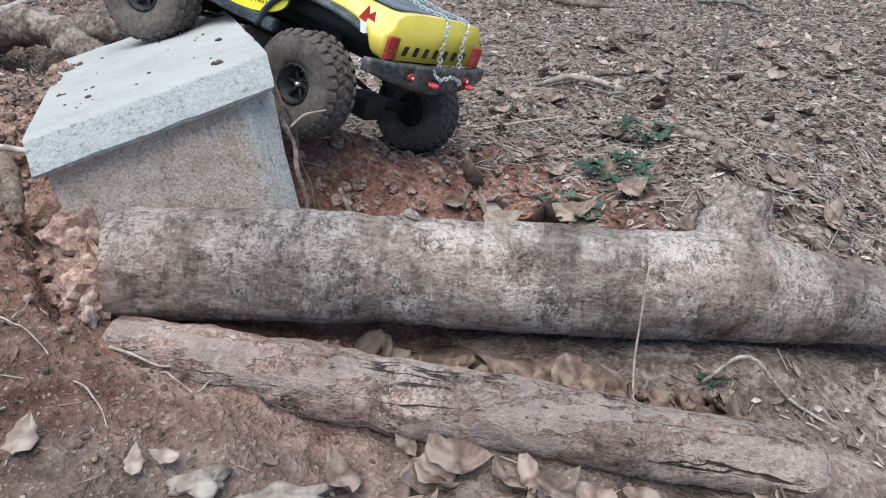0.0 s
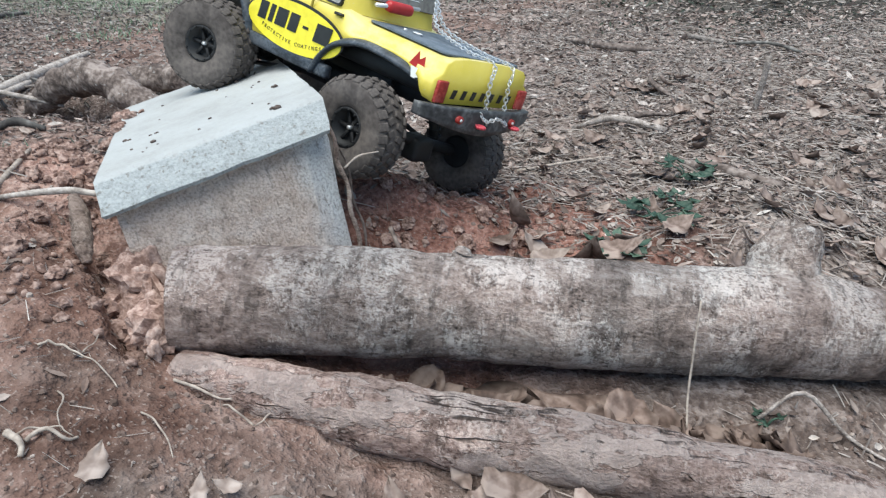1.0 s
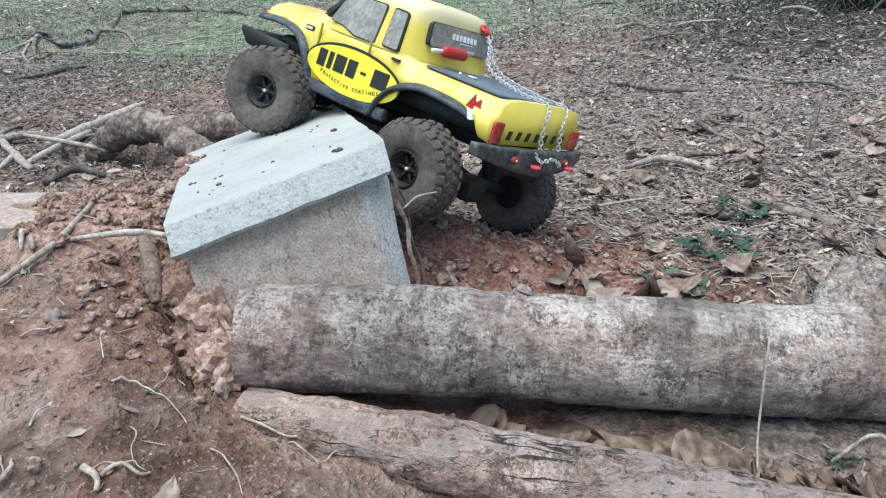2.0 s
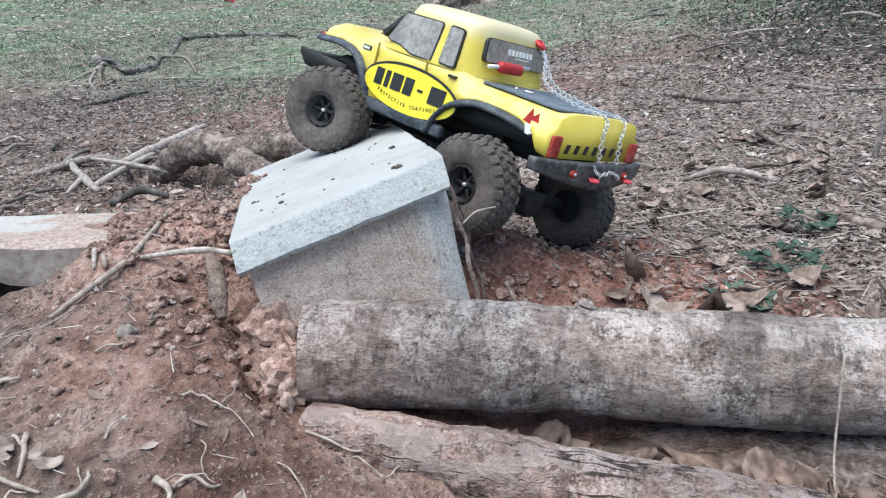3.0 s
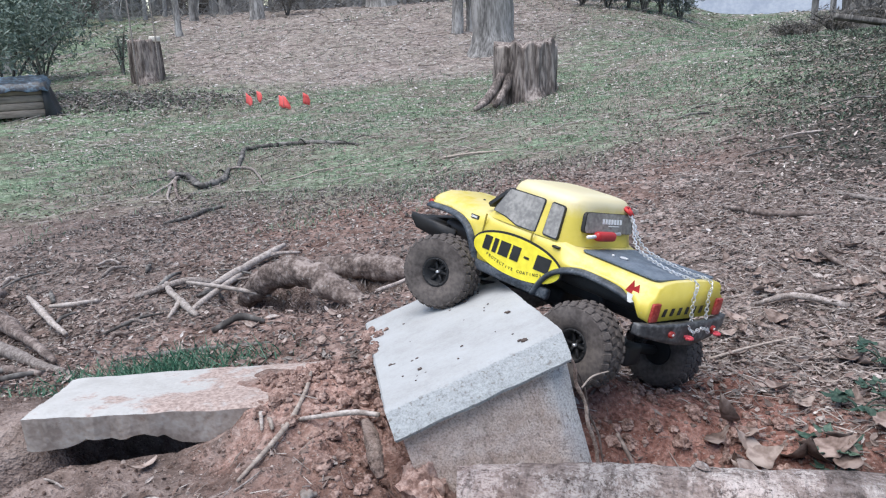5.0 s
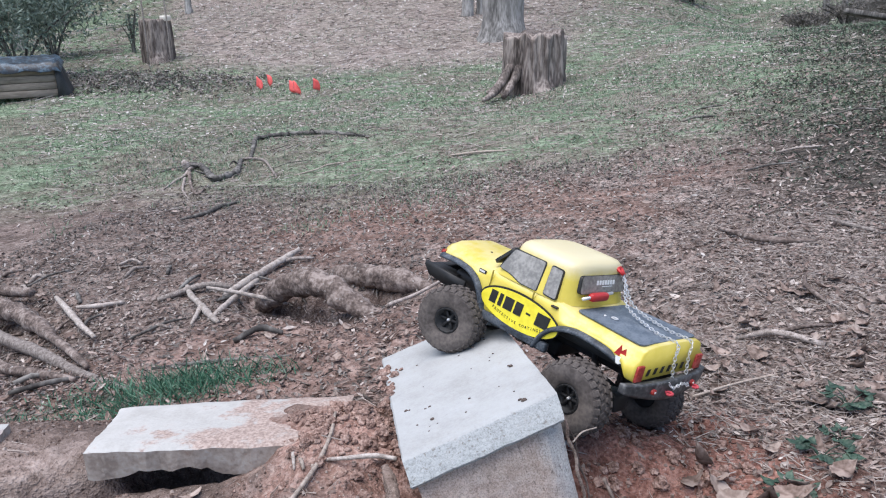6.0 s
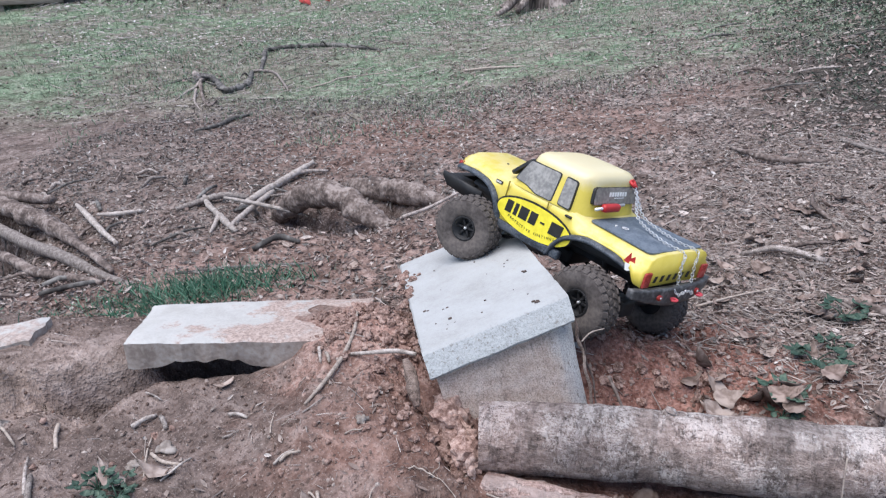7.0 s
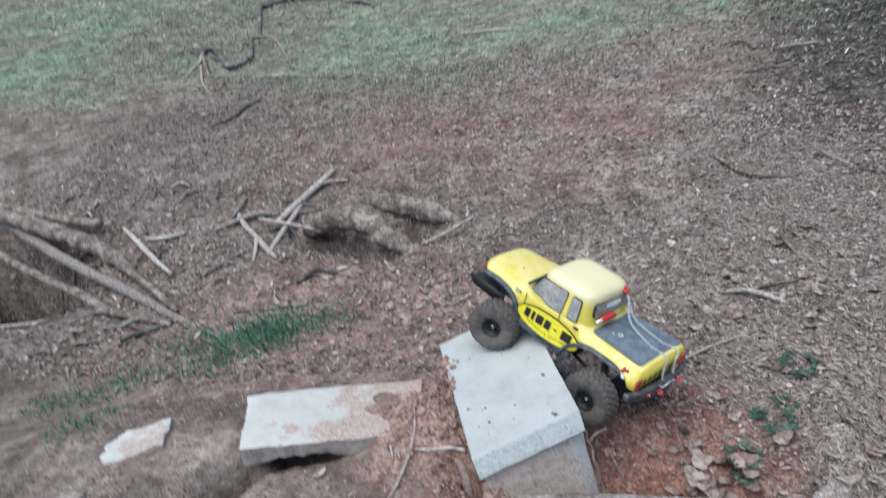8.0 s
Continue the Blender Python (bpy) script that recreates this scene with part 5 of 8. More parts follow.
def bars(items, where, thick=0.0007):
    """Flat printed bars: each item is a list of 2D corners, laid out by where(u, v)."""
    bm = bmesh.new()
    for corners in items:
        a = [where(u, v, 0.0) for u, v in corners]
        b = [where(u, v, thick) for u, v in corners]
        va, vb = [bm.verts.new(p) for p in a], [bm.verts.new(p) for p in b]
        k = len(va)
        bm.faces.new(vb)
        for s in range(k):
            bm.faces.new((va[s], va[(s + 1) % k], vb[(s + 1) % k], vb[s]))
    bmesh.ops.recalc_face_normals(bm, faces=bm.faces)
    return bm


def slanted(u0, u1, v0, v1, lean=0.0):
    return [(u0, v0), (u1, v0), (u1 + lean, v1), (u0 + lean, v1)]


def lettering(text, size, line, place):
    """Built-in letters set one by one along a line that gives (u, v, turn) at 0 to 1."""
    bm = bmesh.new()
    for k, ch in enumerate(text):
        if ch == " ":
            continue
        cu = bpy.data.curves.new("letter", "FONT")
        cu.body, cu.size, cu.align_x, cu.extrude, cu.resolution_u = ch, size, "CENTER", 0.0003, 2
        ob = bpy.data.objects.new("letter", cu)
        me = bpy.data.meshes.new_from_object(ob)
        u, v, turn = line((k + 0.5) / len(text))
        m = Matrix.Translation((u, v, 0)) @ Matrix.Rotation(radians(turn), 4, "Z")
        for q in me.vertices:
            p = m @ q.co
            w = place(p.x, p.y)
            q.co = w + Vector((0, math.copysign(p.z, w.y) * (1 if p.z * 1 >= 0 else -1), 0))
        bm.from_mesh(me)
        bpy.data.objects.remove(ob)
        bpy.data.curves.remove(cu)
        bpy.data.meshes.remove(me)
    return bm


def truck():
    root = holder("model_truck", TRUCK, "yellow radio-controlled crawler truck climbing the concrete block", "model truck")
    xs = [-0.104 + (0.426 + 0.104) * k / 114 for k in range(115)]
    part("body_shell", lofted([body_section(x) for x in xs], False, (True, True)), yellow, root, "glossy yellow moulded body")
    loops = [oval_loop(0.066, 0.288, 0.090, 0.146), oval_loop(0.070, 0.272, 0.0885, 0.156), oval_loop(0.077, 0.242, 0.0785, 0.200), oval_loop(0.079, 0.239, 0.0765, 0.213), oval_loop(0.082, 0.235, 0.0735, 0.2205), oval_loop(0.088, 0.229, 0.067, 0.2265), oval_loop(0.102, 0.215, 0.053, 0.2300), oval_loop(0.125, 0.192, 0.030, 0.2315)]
    part("cab", lofted(loops, True, (False, True)), yellow, root, "yellow cab with a pale dusty roof")
    out = Vector((0, 1, 0.2)).normalized()
    door = [cab_side(0.247, 0.160), cab_side(0.228, 0.2055), cab_side(0.149, 0.2065), cab_side(0.146, 0.1485), cab_side(0.188, 0.149), cab_side(0.215, 0.157)]
    rear = [cab_side(0.133, 0.2055), cab_side(0.106, 0.2045), cab_side(0.0985, 0.150), cab_side(0.129, 0.151)]
    for pts in (door, rear):
        for flip in (False, True):
            o = Vector((0, -out.y, out.z)) if flip else out
            a, b = rounded(grown(pts, 0.0026), 0.006), rounded(grown(pts, -0.0003), 0.005)
            if flip:
                a, b = mirrored(a), mirrored(b)
            w = part("side_window", panel([p - o * 0.004 for p in a], o, 0.0056), trim_black, root, "side window in a black surround", False)
            part("pane", panel([p - o * 0.002 for p in b], o, 0.0045), glassy, w, "", False)
    back = [Vector((0.0805, 0.057, 0.2045)), Vector((0.0805, -0.057, 0.2045)), Vector((0.0735, -0.062, 0.1705)), Vector((0.0735, 0.062, 0.1705))]
    o = Vector((-1, 0, 0.1)).normalized()
    w = part("rear_window", panel([p - o * 0.003 for p in rounded(grown(back, 0.003), 0.008)], o, 0.0062), trim_black, root, "rear window in a black surround", False)
    part("pane", panel([p - o * 0.001 for p in rounded(back, 0.007)], o, 0.0049), glassy, w, "", False)
    part("print", bars([slanted(-0.020 + 0.0076 * k, -0.0148 + 0.0076 * k, 0.187, 0.1955) for k in range(7)] + [slanted(-0.004, 0.024, 0.183, 0.1842)], lambda u, v, d: Vector((0.0735 + 0.2 * (v - 0.168) - 0.0046 - d, -u, v))), white_print, w, "white printed bars", False)
    front = [Vector((0.270, 0.080, 0.164)), Vector((0.270, -0.080, 0.164)), Vector((0.237, -0.070, 0.203)), Vector((0.237, 0.070, 0.203))]
    o = Vector((0.7, 0, 0.6)).normalized()
    w = part("windscreen", panel([p - o * 0.004 for p in rounded(grown(front, 0.003), 0.008)], o, 0.0065), trim_black, root, "windscreen in a black surround", False)
    part("pane", panel([p - o * 0.002 for p in rounded(front, 0.007)], o, 0.0055), glassy, w, "", False)

    # bed lining with its ring and clips
    cover = [Vector((0.060, 0.072, 0.1425)), Vector((0.060, -0.072, 0.1425)), Vector((-0.092, -0.082, 0.1415)), Vector((-0.092, 0.082, 0.1415))]
    part("bed_cover", panel(rounded(cover, 0.012), Vector((0, 0, 1)), 0.0022), slate, root, "slate-grey bed cover", False)
    bm = bmesh.new()
    for s in range(16):
        a, b = 2 * math.pi * s / 16, 2 * math.pi * (s + 1) / 16
        rod(bm, (0.008 + 0.0062 * math.cos(a), 0.030 + 0.0048 * math.sin(a), 0.1462), (0.008 + 0.0062 * math.cos(b), 0.030 + 0.0048 * math.sin(b), 0.1462), 0.0011, 6)
    part("tie_ring", bm, steel, root, "bright tie-down ring")
    bm = bmesh.new()
    rod(bm, (0.022, 0.040, 0.144), (0.022, 0.040, 0.148), 0.0022, 8)
    part("body_pin", bm, steel, root)
    bm = bmesh.new()
    rod(bm, (0.335, 0.03, 0.148), (0.335, 0.03, 0.160), 0.0022, 8)
    part("body_post", bm, black, root)

    # side lining, flares, door seams
    for side in (1, -1):
        part("wheel_flare", arch_flare(REAR_ARCH, side), scuffed, root, "scuffed black wheel flare")
        part("wheel_flare", arch_flare(FRONT_ARCH[::-1], side), scuffed, root, "scuffed black wheel flare")
        bm = bmesh.new()
        box(bm, 0.085, 0.260, side * 0.091 - 0.006, side * 0.091 + 0.006, 0.044, 0.064, 0.004, 2)
        part("rocker", bm, scuffed, root, "scuffed black rocker panel")
        for xx, z0, z1 in ((0.145, 0.07, 0.15), (0.255, 0.075, 0.15)):
            bm = bmesh.new()
            box(bm, xx - 0.0004, xx + 0.0004, side * 0.0938 - 0.002, side * 0.0938 + 0.002, z0, z1)
            part("door_seam", bm, seam_line, root)
        bm = bmesh.new()
        box(bm, 0.085, 0.100, side * 0.091 - 0.004, side * 0.091 + 0.004, 0.136, 0.140, 0.001)
        part("side_vent", bm, trim_black, root)

        # oval decal with bars for its name and its smaller line
        def place(u, v, d, s=side):
            return Vector((0.1675 - s * u, s * (0.0954 + d), 0.0965 + v))
        ring = [(0.1025 * math.cos(2 * math.pi * k / 48), 0.0375 * math.sin(2 * math.pi * k / 48)) for k in range(48)]
        decal = part("oval_decal", bars([ring], place, 0.0008), trim_black, root, "oval decal with a black rim", False)
        part("decal_field", bars([[(0.972 * u, 0.93 * v - 0.0018) for u, v in ring]], lambda u, v, d: place(u, v, 0.0009 + d)), yellow_pale, decal, "light yellow field", False)
        big = [slanted(u0, u0 + wide, -0.008, 0.0185, 0.003) for u0, wide in ((-0.077, 0.017), (-0.054, 0.0095), (-0.039, 0.023), (-0.011, 0.019), (0.044, 0.031))]
        big.append(slanted(0.020, 0.031, 0.003, 0.007))
        for item in big:
            part("decal_bar", bars([item], lambda u, v, d: place(u, v, 0.0018 + d)), trim_black, decal, "bold black bar", False)
        part("decal_words", lettering("PROTECTIVE COATINGS", 0.0078, lambda f: (0.066 * (2 * f - 1), -0.0165 - 0.0100 * math.sin(math.pi * f), -10 + 20 * f), (lambda s: lambda u, v: place(u, v, 0.0018, s))(side)), trim_black, decal, "small black lettering", False)

    # rear end
    def tail(u, v, d):
        return Vector((-0.1045 - d, -u, v))
    # plain bars standing for the name printed on the tailgate
    part("tail_bars", bars([slanted(-0.066 + 0.0200 * k, -0.0580 + 0.0200 * k, 0.0875, 0.1000, 0.003) for k in range(7)], tail), trim_black, root, "row of black bars in place of the tailgate print", False)
    for side in (1, -1):
        bm = bmesh.new()
        box(bm, -0.1085, -0.094, side * 0.088 - 0.0095, side * 0.088 + 0.0095, 0.081, 0.111, 0.002, 2)
        part("tail_lamp", bm, lamp_red, root, "red tail lamp")
        corner = (lambda s: lambda u, v, d: Vector((-0.072 - 0.6 * u, s * (0.1005 - 0.25 * u + d), v)))(side)
        mark = part("corner_sticker", bars([[(-0.02, 0.118), (0.012, 0.112), (0.008, 0.132), (-0.002, 0.126), (-0.006, 0.137)]], corner), red_plastic, root, "red and white sticker", False)
        part("sticker_white", bars([[(-0.012, 0.116), (0.022, 0.114), (0.020, 0.100), (-0.006, 0.102)]], lambda u, v, d, c=corner: c(u, v, d + 0.003)), white_print, mark, "", False)
    bm = lofted([[Vector((x, y, z)) for x, y, z in loop] for loop in (
        [(-0.108 - 0.016 * (1 - abs(k / 8) ** 3), 0.119 * k / 8, top + drop * (1 - 0.75 * abs(k / 8) ** 1.5)) for k in range(-8, 9)] for top, drop in ((0.080, 0.0), (0.0775, -0.003), (0.072, -0.022), (0.070, -0.028)))], False)
    r = bmesh.ops.extrude_face_region(bm, geom=bm.faces[:])
    bmesh.ops.translate(bm, vec=(0.012, 0, 0), verts=[g for g in r["geom"] if isinstance(g, bmesh.types.BMVert)])
    bmesh.ops.recalc_face_normals(bm, faces=bm.faces)
    bumper = part("rear_bumper", bm, bumper_mat, root, "worn grey steel rear bumper")
    for y in (0.058, -0.058):
        bm = bmesh.new()
        rod(bm, (-0.116, y, 0.065), (-0.1265, y, 0.065), 0.0055, 14)
        part("bumper_light", bm, lamp_red, bumper, "round red light")
        bm = bmesh.new()
        rod(bm, (-0.126, y, 0.065), (-0.1275, y, 0.065), 0.0022, 8)
        part("light_core", bm, white_print, bumper)
    for y in (0.018, -0.062):
        bm = bmesh.new()
        for s in range(10):
            a, b = math.pi * s / 9 * 1.5, math.pi * (s + 1) / 9 * 1.5
            rod(bm, (-0.129 - 0.006 * math.sin(a), y + 0.007 * math.cos(a), 0.058), (-0.129 - 0.006 * math.sin(b), y + 0.007 * math.cos(b), 0.058), 0.0026, 6)
        part("tow_hook", bm, pink_hook, bumper, "pink-red tow shackle")
    for y0, y1 in ((0.004, 0.000), (-0.034, -0.043)):
        run = ((0.078, -0.046, 0.214), (0.06, -0.044, 0.196), (0.02, (y0 - 0.03) / 2 - 0.004, 0.160), (-0.06, y0, 0.147), (-0.105, y1, 0.143), (-0.110, y1, 0.115), (-0.116, y1, 0.080), (-0.125, y1, 0.060))
        part("chain", chain_run(run, 0.0043), steel, root, "thin bright steel chain", False)
    part("chain", chain_run(((-0.122, 0.022, 0.078), (-0.127, 0.005, 0.066), (-0.127, -0.02, 0.07), (-0.126, -0.045, 0.062)), 0.0043), steel, root, "", False)
    bm = bmesh.new()
    for p, q in (((0.082, -0.040, 0.216), (0.068, -0.044, 0.208)), ((0.082, -0.052, 0.216), (0.070, -0.050, 0.206)), ((0.082, -0.040, 0.216), (0.084, -0.053, 0.217))):
        rod(bm, p, q, 0.0036, 8)
    part("roof_hook", bm, red_plastic, root, "small red hook on the roof edge")
    bm = bmesh.new()
    box(bm, 0.050, 0.066, 0.000, 0.048, 0.160, 0.177, 0.007, 4)
    winch = part("tow_shackle", bm, red_plastic, root, "red block hung below the rear window")
    bm = bmesh.new()
    rod(bm, (0.059, -0.014, 0.174), (0.059, 0.066, 0.166), 0.0032, 8)
    part("pin", bm, steel, winch)

    # front end, chassis and running gear
    bm = bmesh.new()
    box(bm, 0.424, 0.446, -0.085, 0.085, 0.078, 0.096, 0.002, 1)
    for y in (0.058, -0.058):
        box(bm, 0.35, 0.425, y - 0.008, y + 0.008, 0.078, 0.094, 0.002)
    wing = [(0.325, 0.097), (0.450, 0.099), (0.450, 0.090), (0.430, 0.072), (0.325, 0.064)]
    for y in (0.086, -0.092):
        verts = [[bm.verts.new((px, y + d, pz)) for px, pz in wing] for d in (0.0, 0.006)]
        bm.faces.new(verts[0])
        bm.faces.new(verts[1][::-1])
        for k in range(5):
            bm.faces.new((verts[0][k], verts[1][k], verts[1][(k + 1) % 5], verts[0][(k + 1) % 5]))
        box(bm, 0.36, 0.438, min(y, 0.06 * (1 if y > 0 else -1.0)), max(y, 0.06 * (1 if y > 0 else -1.0)), 0.094, 0.0975, 0.001)
    bmesh.ops.recalc_face_normals(bm, faces=bm.faces)
    part("front_bumper", bm, black, root, "black plate front bumper")
    bm = bmesh.new()
    rod(bm, (0.420, 0.070, 0.128), (0.4285, 0.070, 0.128), 0.006, 10)
    part("front_lamp", bm, lamp_red, root)
    for z, w in ((0.136, 0.02), (0.124, 0.014)):
        part("badge", bars([slanted(-w / 2, w / 2, z - 0.004, z + 0.004)], lambda u, v, d: Vector((0.285 - u, 0.0918 + d - 0.002, v))), trim_black, root, "small badge", False)
        part("badge", bars([slanted(-w / 2 + 0.002 + 0.003 * k, -w / 2 + 0.004 + 0.003 * k, z - 0.002, z + 0.002) for k in range(int(w / 0.0035))], lambda u, v, d: Vector((0.285 - u, 0.0926 + d - 0.002, v))), white_print, root, "", False)
    for y in (0.028, -0.028):
        bm = bmesh.new()
        box(bm, -0.10, 0.42, y - 0.004, y + 0.004, 0.052, 0.075, 0.001)
        part("chassis_rail", bm, black, root)
    bm = bmesh.new()
    box(bm, 0.10, 0.25, -0.038, 0.038, 0.018, 0.055, 0.008, 2)
    part("skid_plate", bm, black, root, "dark gearbox and skid plate")
    bm = bmesh.new()
    box(bm, -0.09, 0.38, -0.072, 0.072, 0.078, 0.108, 0.01, 2)
    part("inner_tray", bm, black, root, "dark inner tray under the body")
    for axle, rise, drop in ((REAR, 0.010, -0.033), (BASE, 0.020, -0.013)):
        bm = bmesh.new()
        rod(bm, (axle, 0.085, rise), (axle, -0.085, rise + drop), 0.009, 12)
        box(bm, axle - 0.02, axle + 0.02, -0.022, 0.016, -0.02 + drop / 2, 0.018 + drop / 2, 0.006, 2)
        part("axle", bm, black, root)
        for y in (0.055, -0.055):
            dz = drop * (0.085 - y) / 0.17
            way = 0.03 if axle == REAR else -0.03
            bm = bmesh.new()
            rod(bm, (axle + 0.3 * way, y, 0.008 + dz), (axle + way, y * 0.8, 0.058), 0.0075, 10)
            rod(bm, (axle + way, y * 0.8, 0.055), (axle + 1.4 * way, y * 0.72, 0.085), 0.005, 10)
            shock = part("shock", bm, black, root)
            bm = bmesh.new()
            for s in range(60):
                a, b = s / 60, (s + 1) / 60
                p = [Vector((axle + 0.3 * way + 0.7 * way * f, y * (1 - 0.2 * f), 0.008 + dz + (0.05 - dz) * f)) + Vector((0.0105 * math.cos(f * 45), 0.0105 * math.sin(f * 45), 0)) for f in (a, b)]
                rod(bm, p[0], p[1], 0.0012, 5)
            part("spring", bm, black, shock)
            bm = bmesh.new()
            rod(bm, (axle, y * 0.9, 0.004 + dz), (0.17, y * 0.5, 0.03), 0.004, 8)
            part("link_rod", bm, black, root)
    wheel(root, (REAR, 0.117, 0.0102), 0, 1)
    wheel(root, (REAR, -0.117, -0.026), 0, -1)
    wheel(root, (BASE, 0.117, 0.0214), WHEEL_TURN, 1)
    wheel(root, (BASE, -0.117, 0.008), WHEEL_TURN, -1)


WHEEL_TURN = 16
truck()


# ---- roots, branches and sticks ----
def stick(points, material, label, category="stick", name="stick", sides=8, steps=5, seed=0, sink=0.3, group=""):
    big = points[1][3] > 0.025
    pts = [(x, y, on_ground(x, y, h) + r * (1 - sink), r) for x, y, h, r in points]
    return thing(name, tube(pts, sides + 14 * big, steps + 9 * big, 0.30 if big else 0.24, seed, 16.0 if big else 40.0), material, label, category, group)


def limb(points, material, label, category="stick", name="stick", sides=10, steps=6, seed=0, wobble=0.24, grain=30.0, fissure=0.0):
    """A branch or stick through given places: (x, y, z, radius)."""
    return thing(name, tube(points, sides, steps, wobble, seed, grain, fissure=fissure), material, label, category)


limb(((-1.68, 2.351, -0.215, 0.034), (-1.578, 2.306, -0.130, 0.048), (-1.447, 2.249, -0.050, 0.052), (-1.327, 2.196, -0.012, 0.053), (-1.218, 2.148, -0.022, 0.054), (-1.124, 2.107, -0.050, 0.046), (-1.044, 2.072, -0.068, 0.028), (-1.000, 2.052, -0.080, 0.012)), bark_root, "arched grey-brown surface root with lichen over a hollow", "tree root", "tree_root", 34, 14, 1, 0.34, 12.0, 0.0012)
limb(((-1.52, 2.57, -0.150, 0.018), (-1.359, 2.501, -0.090, 0.036), (-1.226, 2.445, -0.065, 0.048), (-1.117, 2.399, -0.050, 0.052), (-0.998, 2.349, -0.040, 0.043), (-0.899, 2.308, -0.038, 0.022), (-0.850, 2.288, -0.034, 0.010)), bark_root, "grey-brown surface root with lichen on the slope", "tree root", "tree_root", 34, 14, 2, 0.34, 12.0, 0.0012)
stick(((-0.98, 2.08, 0.01, 0.008), (-0.90, 2.16, 0.03, 0.007), (-0.80, 2.21, 0.05, 0.005)), stick_wood, "thin grey stick against the root", seed=3)
limb(((-1.735, 2.81, -0.112, 0.010), (-1.75, 2.70, -0.120, 0.016), (-1.79, 2.50, -0.140, 0.017), (-1.822, 2.34, -0.160, 0.015), (-1.826, 2.30, -0.166, 0.008)), pale_wood, "pale straight stick leaning by the roots", seed=4)
limb(((-1.80, 2.60, -0.165, 0.009), (-1.775, 2.47, -0.155, 0.0125), (-1.752, 2.27, -0.150, 0.013), (-1.735, 2.12, -0.152, 0.012), (-1.728, 2.05, -0.158, 0.008)), pale_wood, "thick grey stick lying by the roots", seed=5)
limb(((-1.90, 2.295, -0.128, 0.006), (-1.78, 2.290, -0.132, 0.009), (-1.64, 2.280, -0.138, 0.009), (-1.50, 2.265, -0.148, 0.005)), pale_wood, "thin stick across the others", seed=6)
fork = holder("stick", Matrix.Identity(4), "short pale forked stick on bare earth", "stick")
part("stem", tube(((-2.079, 2.394, -0.178, 0.010), (-1.989, 2.298, -0.175, 0.013), (-1.888, 2.216, -0.171, 0.013), (-1.747, 2.08, -0.144, 0.013), (-1.663, 2.018, -0.143, 0.008)), 10, 6, 0.26, 7, 30.0), pale_wood, fork)
part("prong", tube(((-1.860, 2.190, -0.166, 0.011), (-1.815, 2.095, -0.158, 0.010), (-1.773, 2.0, -0.155, 0.006)), 9, 6, 0.26, 8, 30.0), pale_wood, fork)

# fallen wood by the hollow to the west
limb(((-3.95, 2.53, -0.42, 0.030), (-3.441, 2.277, -0.365, 0.030), (-2.968, 2.059, -0.325, 0.028), (-2.578, 1.88, -0.275, 0.025), (-2.252, 1.73, -0.215, 0.023), (-1.963, 1.597, -0.180, 0.017), (-1.744, 1.496, -0.135, 0.011), (-1.568, 1.415, -0.098, 0.006)), stick_wood, "long grey branch lying over the hollow", "branch", "branch", 14, 8, 9)
limb(((-4.15, 2.52, -0.33, 0.034), (-3.75, 2.38, -0.31, 0.038), (-3.417, 2.274, -0.285, 0.041), (-3.086, 2.176, -0.262, 0.044), (-2.89, 2.131, -0.262, 0.045), (-2.715, 2.082, -0.262, 0.043), (-2.504, 1.983, -0.250, 0.032), (-2.34, 1.875, -0.230, 0.016)), bark_root, "dark knotted piece of dead wood", "branch", "branch", 26, 12, 10, 0.34, 14.0, 0.0012)
limb(((-4.2, 2.62, -0.36, 0.022), (-3.8, 2.46, -0.32, 0.024), (-3.45, 2.36, -0.29, 0.025), (-3.131, 2.30, -0.262, 0.024), (-2.951, 2.255, -0.238, 0.026), (-2.825, 2.246, -0.225, 0.022)), bark_root, "sawn grey branch end over the hollow", "branch", "branch", 16, 8, 11)
limb(((-2.544, 1.995, -0.262, 0.017), (-2.233, 1.802, -0.200, 0.017), (-1.993, 1.649, -0.161, 0.014), (-1.90, 1.588, -0.150, 0.008)), bark_root, "short crooked branch against the long one", "branch", "branch", 14, 7, 14)
limb(((-2.667, 2.231, -0.228, 0.009), (-2.493, 2.116, -0.222, 0.014), (-2.295, 1.979, -0.212, 0.013), (-2.146, 1.888, -0.206, 0.009)), pale_wood, "pale bent stick on the pile of dead wood", seed=152)
limb(((-2.479, 2.156, -0.226, 0.008), (-2.364, 2.171, -0.212, 0.011), (-2.295, 2.238, -0.214, 0.008)), pale_wood, "short pale stick on the pile of dead wood", seed=153)
limb(((-3.9, 2.30, -0.40, 0.017), (-3.30, 2.02, -0.35, 0.020), (-2.90, 1.86, -0.31, 0.021), (-2.50, 1.70, -0.245, 0.020), (-2.285, 1.597, -0.213, 0.019), (-2.061, 1.539, -0.174, 0.016), (-1.863, 1.494, -0.145, 0.009)), bark_root, "lichened branch on the ground", "branch", "branch", 16, 8, 12)
pile = random.Random(9)
for k in range(44):
    px, py, a, l = pile.uniform(-3.3, -1.7), pile.uniform(1.25, 2.7), pile.uniform(0, math.pi), pile.uniform(0.06, 0.26)
    d, w = (math.cos(a) * l / 2, math.sin(a) * l / 2), pile.uniform(0.004, 0.010)
    stick(((px - d[0], py - d[1], 0.004, w), (px + pile.uniform(-0.02, 0.02), py + pile.uniform(-0.02, 0.02), 0.018, w * 1.1), (px + d[0], py + d[1], 0.004, w * 0.7)), pile.choice((stick_wood, bark_root, bark_dark)), "broken stick beside the pile of dead wood", sides=6, steps=3, seed=200 + k, group="sticks by the hollow")
